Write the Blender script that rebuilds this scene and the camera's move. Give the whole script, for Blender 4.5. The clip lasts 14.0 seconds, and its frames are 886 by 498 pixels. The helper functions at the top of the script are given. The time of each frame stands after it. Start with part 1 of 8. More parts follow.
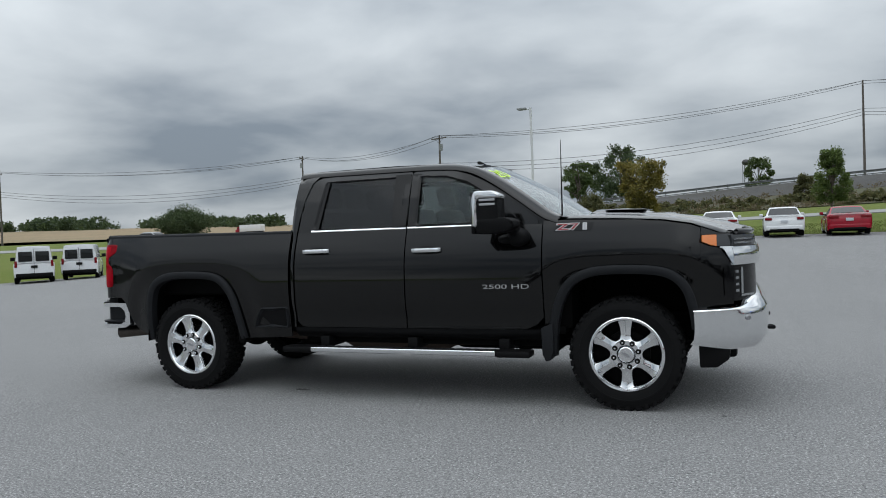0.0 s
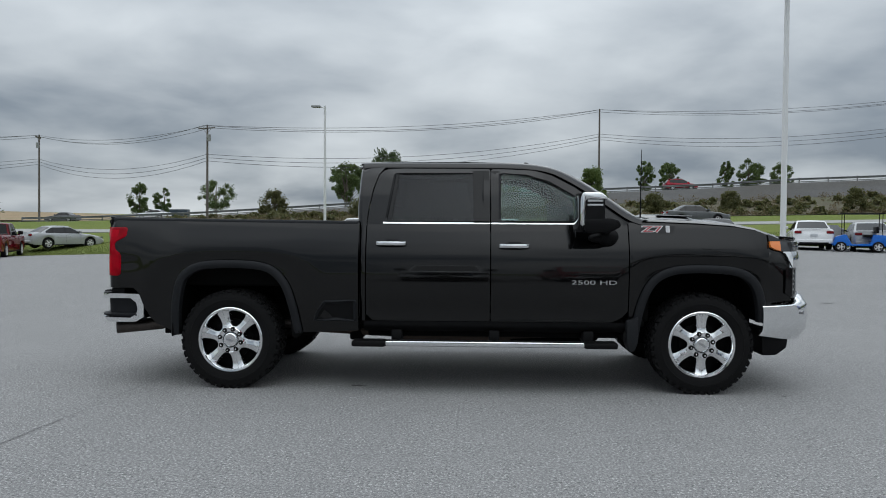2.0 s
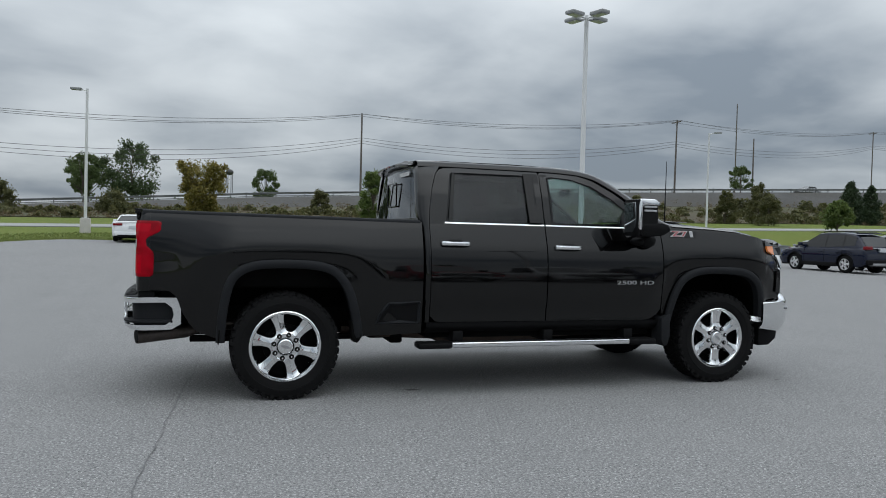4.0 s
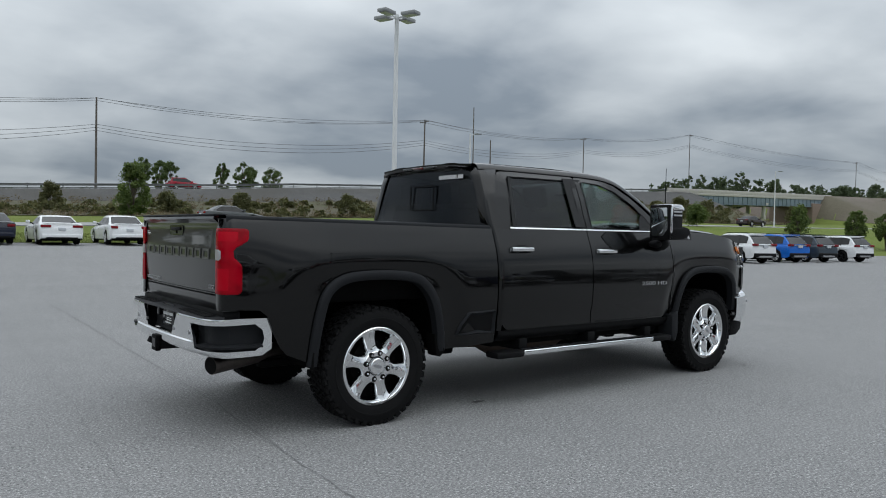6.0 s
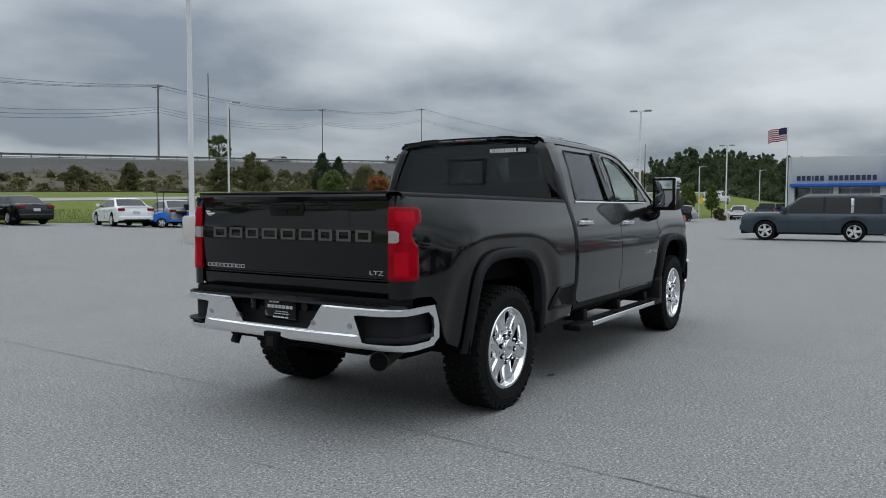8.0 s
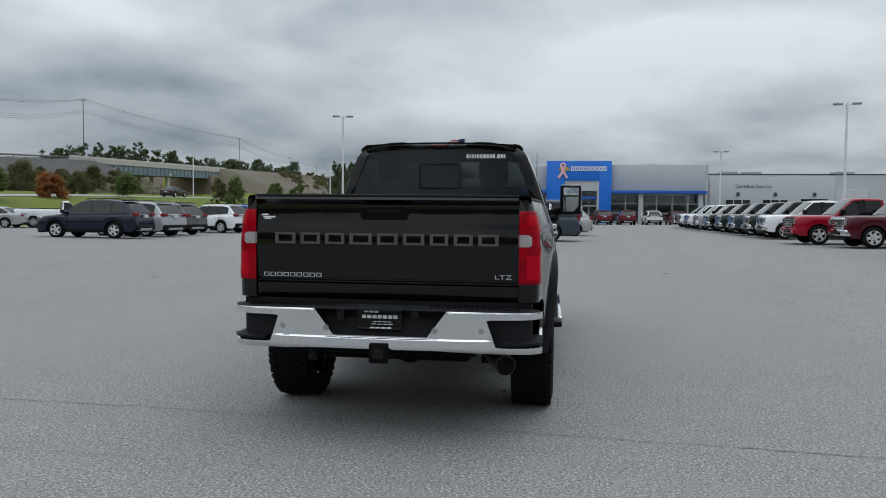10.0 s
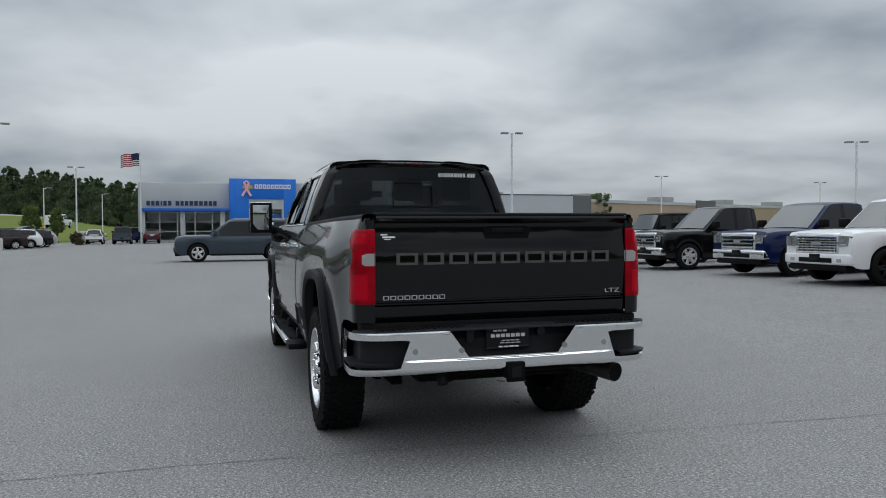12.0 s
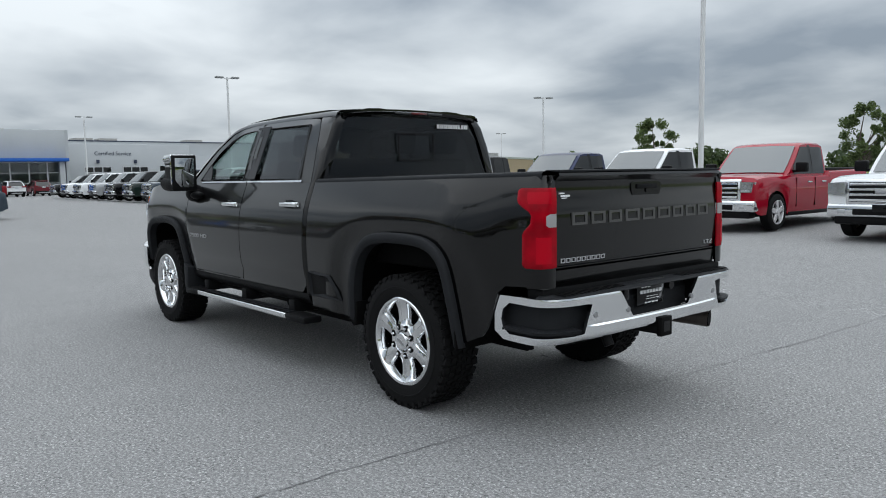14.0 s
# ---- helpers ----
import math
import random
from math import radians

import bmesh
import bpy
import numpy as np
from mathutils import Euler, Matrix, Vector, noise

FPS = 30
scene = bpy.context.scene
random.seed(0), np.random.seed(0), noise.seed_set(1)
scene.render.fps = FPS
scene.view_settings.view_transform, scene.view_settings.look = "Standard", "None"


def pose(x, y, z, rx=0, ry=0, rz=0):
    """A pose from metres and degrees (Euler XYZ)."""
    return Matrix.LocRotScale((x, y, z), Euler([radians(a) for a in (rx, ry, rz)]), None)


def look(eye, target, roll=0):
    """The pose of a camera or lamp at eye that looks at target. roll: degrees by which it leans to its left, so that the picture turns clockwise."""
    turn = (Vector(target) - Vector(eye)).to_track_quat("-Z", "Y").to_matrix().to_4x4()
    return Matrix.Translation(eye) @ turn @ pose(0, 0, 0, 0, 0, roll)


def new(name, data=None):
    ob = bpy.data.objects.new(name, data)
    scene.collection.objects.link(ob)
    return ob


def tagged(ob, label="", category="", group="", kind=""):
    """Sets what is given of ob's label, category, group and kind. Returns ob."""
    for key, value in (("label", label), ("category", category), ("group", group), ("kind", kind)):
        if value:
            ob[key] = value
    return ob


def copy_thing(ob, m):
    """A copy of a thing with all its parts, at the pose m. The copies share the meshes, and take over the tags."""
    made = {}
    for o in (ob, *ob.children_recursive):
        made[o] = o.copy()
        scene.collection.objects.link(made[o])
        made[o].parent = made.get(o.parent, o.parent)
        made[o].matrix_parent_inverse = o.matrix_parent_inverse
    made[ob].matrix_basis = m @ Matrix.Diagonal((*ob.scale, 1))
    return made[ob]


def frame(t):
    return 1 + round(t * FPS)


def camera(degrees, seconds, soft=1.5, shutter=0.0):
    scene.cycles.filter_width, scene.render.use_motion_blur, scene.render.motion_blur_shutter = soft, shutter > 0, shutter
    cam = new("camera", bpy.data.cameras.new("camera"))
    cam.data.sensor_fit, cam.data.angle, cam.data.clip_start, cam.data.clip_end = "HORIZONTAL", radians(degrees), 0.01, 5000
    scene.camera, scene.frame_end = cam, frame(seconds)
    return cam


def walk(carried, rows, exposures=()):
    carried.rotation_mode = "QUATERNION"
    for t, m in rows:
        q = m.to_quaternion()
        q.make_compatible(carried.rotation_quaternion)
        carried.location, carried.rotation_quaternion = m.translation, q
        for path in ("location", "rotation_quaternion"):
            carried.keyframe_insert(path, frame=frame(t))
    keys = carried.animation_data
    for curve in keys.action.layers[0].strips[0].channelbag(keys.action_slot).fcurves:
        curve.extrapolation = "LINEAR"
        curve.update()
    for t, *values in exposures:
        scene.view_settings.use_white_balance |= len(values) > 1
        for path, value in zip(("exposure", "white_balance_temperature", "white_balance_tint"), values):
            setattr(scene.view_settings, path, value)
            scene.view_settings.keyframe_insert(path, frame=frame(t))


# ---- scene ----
cam = camera(61.2, 14.0, soft=1.0)
PATH = [
    (0, (2.811, -6.678, 1.405), (2.082, -4.816, 1.357), -2.2),
    (0.5, (2.119, -6.922, 1.413), (1.549, -5.005, 1.37), -1.6),
    (1, (1.461, -7.165, 1.41), (1.048, -5.209, 1.36), -1.1),
    (1.5, (0.756, -7.245, 1.413), (0.506, -5.262, 1.357), -0.4),
    (2, (0.072, -7.361, 1.411), (-0.006, -5.363, 1.352), 0.3),
    (4.5, (-3.229, -6.706, 1.356), (-2.463, -4.859, 1.318), 1.5),
    (5, (-3.824, -6.349, 1.367), (-2.886, -4.583, 1.335), 1.5),
    (5.5, (-4.366, -5.977, 1.384), (-3.283, -4.295, 1.351), 1.3),
    (6, (-4.888, -5.526, 1.391), (-3.683, -3.931, 1.348), 1.1),
    (6.5, (-5.389, -5.044, 1.389), (-4.069, -3.543, 1.327), 0.7),
    (7, (-5.817, -4.495, 1.389), (-4.378, -3.108, 1.308), 0.2),
    (9.5, (-7.388, -1.595, 1.399), (-5.452, -1.108, 1.287), 0.7),
    (10, (-7.499, -0.962, 1.389), (-5.522, -0.676, 1.289), 0.5),
    (10.5, (-7.545, -0.3, 1.396), (-5.548, -0.229, 1.313), 0.3),
    (11, (-7.482, 0.38, 1.404), (-5.489, 0.222, 1.338), 0.0),
    (11.5, (-7.421, 1.078, 1.393), (-5.457, 0.701, 1.342), -0.2),
    (12, (-7.306, 1.687, 1.386), (-5.394, 1.105, 1.336), -0.3),
    (12.5, (-7.014, 2.294, 1.395), (-5.169, 1.524, 1.325), -0.3),
    (13, (-6.662, 2.812, 1.403), (-4.907, 1.859, 1.302), -0.4),
    (13.5, (-6.213, 3.337, 1.447), (-4.568, 2.209, 1.305), -0.8),
    (14, (-5.768, 3.825, 1.467), (-4.247, 2.541, 1.272), -1.0),
]
walk(cam, [(t, look(eye, target, roll)) for t, eye, target, roll in PATH], [(0, 0), (9, 0), (12, -0.12), (13, -0.02), (13.5, 0.12), (14, 0.27)])

# ---- world and light: bright overcast day ----
world = bpy.data.worlds.new("overcast_sky")
scene.world = world
world.use_nodes = True
wn, wl = world.node_tree.nodes, world.node_tree.links
wn.clear()


def wnode(kind, **values):
    n = wn.new(kind)
    for key, v in values.items():
        n.inputs[key].default_value = v
    return n


def wmath(op, a, b=None):
    n = wn.new("ShaderNodeMath")
    n.operation = op
    for i, v in enumerate((a, b)):
        if v is None:
            continue
        if isinstance(v, (int, float)):
            n.inputs[i].default_value = v
        else:
            wl.new(v, n.inputs[i])
    return n.outputs[0]


SUN_ELEV, SUN_ROT = radians(80), 0.0
sky = wn.new("ShaderNodeTexSky")
sky.sky_type, sky.sun_disc, sky.sun_elevation, sky.sun_rotation = "NISHITA", False, SUN_ELEV, SUN_ROT
w_at = wn.new("ShaderNodeTexCoord")
w_sep = wn.new("ShaderNodeSeparateXYZ")
wl.new(w_at.outputs["Generated"], w_sep.inputs[0])
w_up = wmath("MAXIMUM", w_sep.outputs["Z"], 0.0)
w_den = wmath("ADD", w_up, 0.22)
w_plane = wn.new("ShaderNodeCombineXYZ")
wl.new(wmath("DIVIDE", w_sep.outputs["X"], w_den), w_plane.inputs[0])
wl.new(wmath("DIVIDE", w_sep.outputs["Y"], w_den), w_plane.inputs[1])
w_big = wnode("ShaderNodeTexNoise", Scale=0.62, Detail=4.0, Roughness=0.45, Distortion=0.35)
w_small = wnode("ShaderNodeTexNoise", Scale=1.9, Detail=5.0, Roughness=0.5, Distortion=0.2)
wl.new(w_plane.outputs[0], w_big.inputs["Vector"])
wl.new(w_plane.outputs[0], w_small.inputs["Vector"])
w_mix = wmath("ADD", wmath("MULTIPLY", w_big.outputs[0], 0.72), wmath("MULTIPLY", w_small.outputs[0], 0.28))
w_ramp = wn.new("ShaderNodeValToRGB")
wl.new(w_mix, w_ramp.inputs[0])
for stop, (at, colour) in zip((0, 1), ((0.385, (0.195, 0.232, 0.275, 1)), (0.615, (0.575, 0.618, 0.648, 1)))):
    w_ramp.color_ramp.elements[stop].position, w_ramp.color_ramp.elements[stop].color = at, colour
mid = w_ramp.color_ramp.elements.new(0.5)
mid.color = (0.40, 0.44, 0.475, 1)
# an overcast sky is brighter overhead than near the horizon
w_grad = wmath("ADD", wmath("MULTIPLY", wmath("POWER", w_up, 1.6), 2.2), 0.86)
w_cloud = wn.new("ShaderNodeVectorMath")
w_cloud.operation = "SCALE"
wl.new(w_ramp.outputs[0], w_cloud.inputs[0])
wl.new(w_grad, w_cloud.inputs["Scale"])
bg_cloud, bg_sky = wn.new("ShaderNodeBackground"), wn.new("ShaderNodeBackground")
wl.new(w_cloud.outputs[0], bg_cloud.inputs[0])
bg_cloud.inputs[1].default_value = 1.32
wl.new(sky.outputs[0], bg_sky.inputs[0])
bg_sky.inputs[1].default_value = 0.05
w_sum = wn.new("ShaderNodeMixShader")
w_sum.inputs[0].default_value = 0.1
wl.new(bg_cloud.outputs[0], w_sum.inputs[1])
wl.new(bg_sky.outputs[0], w_sum.inputs[2])
w_out = wn.new("ShaderNodeOutputWorld")
wl.new(w_sum.outputs[0], w_out.inputs[0])
sun = new("sun", bpy.data.lights.new("sun", "SUN"))
sun.data.energy, sun.data.angle, sun.data.color = 0.7, radians(120), (1, 0.97, 0.93)
sun.rotation_euler = (radians(-10), 0, 0)

# ---- materials ----


class Mat:
    """A node material with a few shorthands."""

    def __init__(self, name, colour=(0.5, 0.5, 0.5), rough=0.5, metal=0.0, coat=0.0, coat_rough=0.03, spec=0.5):
        self.m = bpy.data.materials.new(name)
        self.m.use_nodes = True
        self.n, self.l = self.m.node_tree.nodes, self.m.node_tree.links
        self.b = self.n["Principled BSDF"]
        self.out = self.n["Material Output"]
        for key, v in (("Base Color", (*colour, 1)), ("Roughness", rough), ("Metallic", metal), ("Coat Weight", coat), ("Coat Roughness", coat_rough), ("Specular IOR Level", spec)):
            self.b.inputs[key].default_value = v
        self.at = self.n.new("ShaderNodeTexCoord")

    def noise(self, scale, detail=4, rough=0.5, stretch=None):
        n = self.n.new("ShaderNodeTexNoise")
        n.inputs["Scale"].default_value, n.inputs["Detail"].default_value, n.inputs["Roughness"].default_value = scale, detail, rough
        src = self.at.outputs["Object"]
        if stretch:
            m = self.n.new("ShaderNodeMapping")
            m.inputs["Scale"].default_value = stretch
            self.l.new(src, m.inputs[0])
            src = m.outputs[0]
        self.l.new(src, n.inputs["Vector"])
        return n.outputs[0]

    def ramp(self, src, *stops):
        r = self.n.new("ShaderNodeValToRGB")
        self.l.new(src, r.inputs[0])
        e = r.color_ramp.elements
        while len(e) < len(stops):
            e.new(0.5)
        for el, (at, c) in zip(e, stops):
            el.position, el.color = at, (*c, 1) if len(c) == 3 else c
        return r.outputs[0]

    def mix(self, fac, a, b, blend="MIX"):
        x = self.n.new("ShaderNodeMix")
        x.data_type, x.blend_type = "RGBA", blend
        for sock, v in ((x.inputs[0], fac), (x.inputs[6], a), (x.inputs[7], b)):
            if isinstance(v, (int, float)):
                sock.default_value = v
            elif isinstance(v, tuple):
                sock.default_value = (*v, 1)
            else:
                self.l.new(v, sock)
        return x.outputs[2]

    def colour(self, src):
        self.l.new(src, self.b.inputs["Base Color"])
        return self

    def rough(self, src, lo, hi):
        self.l.new(self.ramp(src, (0.3, (lo,) * 3), (0.7, (hi,) * 3)), self.b.inputs["Roughness"])
        return self

    def bump(self, src, strength=0.3, dist=0.01):
        b = self.n.new("ShaderNodeBump")
        b.inputs["Strength"].default_value, b.inputs["Distance"].default_value = strength, dist
        self.l.new(src, b.inputs["Height"])
        self.l.new(b.outputs[0], self.b.inputs["Normal"])
        return self

    def done(self):
        return self.m


def shade(c, k):
    return tuple(min(1, v * k) for v in c)


def mottled(name, colour, rough=0.6, scale=3.0, spread=0.25, fine=40.0, bump=0.15, metal=0.0, dist=0.004):
    """A surface with broad stains and fine grain; dark matt ones shine less."""
    m = Mat(name, colour, rough, metal, spec=0.5 if max(colour) > 0.03 else 0.1)
    a, b = m.noise(scale, 5), m.noise(fine, 3)
    m.colour(m.mix(0.35, m.ramp(a, (0.25, shade(colour, 1 - spread)), (0.75, shade(colour, 1 + spread))), m.ramp(b, (0.3, shade(colour, 1 - spread)), (0.7, shade(colour, 1 + spread)))))
    m.bump(b, bump, dist)
    m.rough(a, max(0.05, rough - 0.08), min(1, rough + 0.08))
    return m.done()


def car_paint(name, colour, metal=0.0, rough=0.32, spec=0.0, coat_ior=1.45):
    m = Mat(name, colour, rough, metal, coat=1.0, coat_rough=0.02, spec=spec)
    m.b.inputs["Coat IOR"].default_value = coat_ior
    flake = m.noise(900, 1)
    dust = m.noise(2.2, 5)
    m.colour(m.mix(0.5, m.ramp(flake, (0.35, shade(colour, 0.8)), (0.65, shade(colour, 1.25))), m.ramp(dust, (0.3, shade(colour, 0.95)), (0.75, shade(colour, 1.06)))))
    m.l.new(m.ramp(dust, (0.35, (0.03,) * 3), (0.8, (0.08,) * 3)), m.b.inputs["Coat Roughness"])
    return m.done()


def pane(name, tint, ior=1.45):
    """A thin tinted pane: straight through, with a mirror-like sheen."""
    m = bpy.data.materials.new(name)
    m.use_nodes = True
    n, l = m.node_tree.nodes, m.node_tree.links
    n.clear()
    out, mixer, tr, gl, fr, po, sc_ = (n.new(k) for k in ("ShaderNodeOutputMaterial", "ShaderNodeMixShader", "ShaderNodeBsdfTransparent", "ShaderNodeBsdfGlossy", "ShaderNodeLayerWeight", "ShaderNodeMath", "ShaderNodeMath"))
    tr.inputs[0].default_value = (*tint, 1)
    gl.inputs[0].default_value, gl.inputs[1].default_value = (0.95, 0.97, 1, 1), 0.01
    fr.inputs[0].default_value = 0.5
    po.operation, sc_.operation = "POWER", "MULTIPLY_ADD"
    po.inputs[1].default_value = 4.5
    base = ((ior - 1) / (ior + 1)) ** 2
    sc_.inputs[1].default_value, sc_.inputs[2].default_value = 0.95 - base, base
    l.new(fr.outputs["Facing"], po.inputs[0])
    l.new(po.outputs[0], sc_.inputs[0])
    l.new(sc_.outputs[0], mixer.inputs[0])
    l.new(tr.outputs[0], mixer.inputs[1])
    l.new(gl.outputs[0], mixer.inputs[2])
    l.new(mixer.outputs[0], out.inputs[0])
    return m


PAINT = car_paint("dark_grey_metallic_paint", (0.0050, 0.0048, 0.0050), 1.0, 0.34, 0.0, 1.43)
CHROME = Mat("chrome", (0.82, 0.83, 0.84), 0.06, 1.0)
CHROME.rough(CHROME.noise(7, 5), 0.04, 0.12)
CHROME = CHROME.done()
SATIN = mottled("satin_grey_metal", (0.35, 0.35, 0.36), 0.42, 4, 0.1, 60, 0.05, 0.8)
PLASTIC = mottled("black_plastic", (0.006, 0.006, 0.0065), 0.5, 6, 0.25, 300, 0.2)
TRIM = mottled("dark_textured_plastic", (0.017, 0.018, 0.020), 0.55, 6, 0.2, 400, 0.3)
GLOSSBLACK = Mat("gloss_black", (0.004, 0.004, 0.0045), 0.1, spec=0.3).done()
DARK = mottled("underbody_black", (0.003, 0.003, 0.003), 0.8, 5, 0.4, 30, 0.2)
RUBBER = mottled("tyre_rubber", (0.008, 0.008, 0.0083), 0.75, 9, 0.35, 120, 0.25)
STEEL = mottled("exhaust_steel", (0.09, 0.078, 0.072), 0.45, 9, 0.35, 50, 0.1, 0.85)
RUST = mottled("rusty_steel", (0.07, 0.05, 0.04), 0.7, 12, 0.4, 60, 0.2, 0.4)
LEATHER = mottled("dark_leather", (0.022, 0.021, 0.021), 0.5, 7, 0.2, 120, 0.2)
HEADLINER = mottled("grey_cloth", (0.28, 0.28, 0.27), 0.9, 7, 0.1, 200, 0.2)
GLASS_TINT = pane("privacy_glass", (0.32, 0.33, 0.335), 1.42)
GLASS_CLEAR = pane("clear_glass", (0.72, 0.80, 0.775))
BADGE_SILVER = Mat("bright_badge_silver", (0.42, 0.42, 0.43), 0.3, 0.35).done()
GLASS_SCREEN = pane("windscreen_glass", (0.82, 0.88, 0.87), 1.7)
MIRROR = Mat("mirror_glass", (0.42, 0.44, 0.45), 0.01, 1.0).done()
RED_LENS = Mat("red_lens", (0.30, 0.002, 0.010), 0.1, spec=0.12)
RED_LENS.colour(RED_LENS.ramp(RED_LENS.noise(9, 2), (0.35, (0.21, 0.0008, 0.006)), (0.65, (0.34, 0.0013, 0.010))))
RED_LENS = RED_LENS.done()
BRIGHT_RED = Mat("bright_red_light_guide", (0.40, 0.002, 0.012), 0.12, spec=0.12).done()
DEEP_RED = Mat("deep_red_lens", (0.10, 0.002, 0.004), 0.1, coat=1.0).done()
CLEAR_LENS = Mat("clear_lens", (0.50, 0.51, 0.52), 0.12, 0.5, spec=0.5).done()
LAMP_SMOKED = Mat("smoked_headlamp_lens", (0.035, 0.037, 0.04), 0.06, 0.2, spec=0.6).done()
HEADLAMP = Mat("headlamp_lens", (0.40, 0.41, 0.42), 0.14, 0.75, spec=0.6).done()
REVERSE_LENS = Mat("white_lamp_lens", (0.30, 0.29, 0.29), 0.2, spec=0.5).done()
AMBER = Mat("amber_lens", (0.75, 0.20, 0.03), 0.15, coat=1.0).done()
WHITE_MARK = mottled("white_print", (0.75, 0.75, 0.75), 0.5, 9, 0.05, 80, 0.0)
YELLOW_MARK = mottled("yellow_green_marker", (0.55, 0.85, 0.05), 0.5, 9, 0.08, 80, 0.0)
RED_MARK = mottled("red_badge", (0.26, 0.006, 0.014), 0.3, 9, 0.1, 80, 0.0)
GREY_LETTER = mottled("grey_brushed_badge", (0.10, 0.098, 0.095), 0.38, 9, 0.1, 200, 0.05, 0.6)
CONCRETE = mottled("pale_concrete", (0.46, 0.44, 0.41), 0.85, 1.8, 0.18, 30, 0.3)
POLE_PAINT = mottled("white_painted_steel", (0.62, 0.63, 0.63), 0.5, 1.2, 0.06, 30, 0.05)
LAMP_GREY = mottled("lamp_head_grey", (0.24, 0.25, 0.25), 0.5, 3, 0.1, 30, 0.05)
WOOD_POLE = mottled("weathered_pole_wood", (0.115, 0.10, 0.088), 0.9, 1.5, 0.25, 25, 0.3)
WIRE = mottled("dark_wire", (0.05, 0.05, 0.052), 0.6, 5, 0.1, 40, 0.0)
RAIL_STEEL = mottled("weathered_rail_steel", (0.12, 0.125, 0.13), 0.65, 2, 0.15, 30, 0.1, 0.3)
GALV = mottled("galvanised_steel", (0.42, 0.44, 0.45), 0.45, 2, 0.12, 30, 0.1, 0.6)
BARK = mottled("bark", (0.10, 0.082, 0.066), 0.95, 5, 0.3, 40, 0.5)


def asphalt():
    """Worn asphalt: broad patches, drag marks along the paving lanes, and sparse pale and dark stones in a fine ground."""
    m = Mat("worn_grey_asphalt", (0.19, 0.19, 0.192), 0.86, spec=0.2)
    broad, mid, blotch, coarse, fine = m.noise(0.14, 4), m.noise(1.1, 5, 0.6), m.noise(4.5, 4, 0.6), m.noise(26, 3, 0.8), m.noise(62, 2, 0.85)
    grit, pits, where = m.noise(58, 1), m.noise(50, 1), m.noise(2.6, 3)
    base = m.ramp(broad, (0.3, (0.188, 0.188, 0.190)), (0.7, (0.228, 0.227, 0.226)))
    base = m.mix(0.4, base, m.ramp(mid, (0.3, (0.160, 0.160, 0.162)), (0.7, (0.236, 0.235, 0.233))))
    streak = m.noise(0.35, 5, 0.6, stretch=(0.25, 1.0, 1.0))
    lane = m.noise(1.6, 4, 0.6, stretch=(1.0, 0.12, 1.0))
    base = m.mix(0.6, base, m.ramp(streak, (0.38, (0.140, 0.140, 0.143)), (0.62, (0.260, 0.258, 0.255))))
    base = m.mix(0.3, base, m.ramp(lane, (0.35, (0.140, 0.140, 0.143)), (0.65, (0.262, 0.260, 0.257))))
    base = m.mix(0.35, base, m.ramp(blotch, (0.32, (0.145, 0.145, 0.147)), (0.68, (0.250, 0.248, 0.245))))
    base = m.mix(0.35, base, m.ramp(coarse, (0.38, (0.120, 0.120, 0.122)), (0.62, (0.28, 0.278, 0.272))))
    base = m.mix(0.38, base, m.ramp(fine, (0.36, (0.055, 0.055, 0.057)), (0.5, (0.215, 0.215, 0.216)), (0.64, (0.50, 0.496, 0.488))))
    few = m.ramp(where, (0.4, (0.6, 0.6, 0.6)), (0.6, (1, 1, 1)))
    base = m.mix(m.mix(1.0, few, m.ramp(pits, (0.33, (0.7, 0.7, 0.7)), (0.39, (0, 0, 0))), "MULTIPLY"), base, (0.060, 0.060, 0.061))
    base = m.mix(m.mix(1.0, few, m.ramp(grit, (0.62, (0, 0, 0)), (0.68, (0.7, 0.7, 0.7))), "MULTIPLY"), base, (0.56, 0.555, 0.545))
    m.colour(base)
    m.bump(fine, 0.15, 0.003)
    return m.rough(mid, 0.78, 0.92).done()


def grass_ground():
    m = Mat("lawn_and_meadow", (0.11, 0.15, 0.03), 0.95, spec=0.1)
    broad, mid, fine = m.noise(0.02, 5), m.noise(0.35, 5, 0.65), m.noise(14, 3, 0.7)
    base = m.ramp(broad, (0.35, (0.105, 0.150, 0.030)), (0.65, (0.150, 0.175, 0.048)))
    base = m.mix(0.5, base, m.ramp(mid, (0.3, (0.090, 0.140, 0.024)), (0.7, (0.185, 0.190, 0.060))))
    base = m.mix(0.4, base, m.ramp(fine, (0.3, (0.06, 0.095, 0.018)), (0.7, (0.19, 0.22, 0.065))))
    return m.colour(base).bump(fine, 0.8, 0.05).done()


def patchy(name, a, b, c, s1, s2, s3, bump=0.6, dist=0.05):
    m = Mat(name, a, 0.95)
    n1, n2, n3 = m.noise(s1, 4), m.noise(s2, 5, 0.65), m.noise(s3, 3, 0.7)
    base = m.mix(m.ramp(n2, (0.42, (0, 0, 0)), (0.6, (1, 1, 1))), a, b)
    base = m.mix(m.ramp(n1, (0.45, (0, 0, 0)), (0.62, (1, 1, 1))), base, c)
    base = m.mix(0.35, base, m.ramp(n3, (0.3, shade(a, 0.5)), (0.7, shade(b, 1.6))))
    return m.colour(base).bump(n3, bump, dist).done()


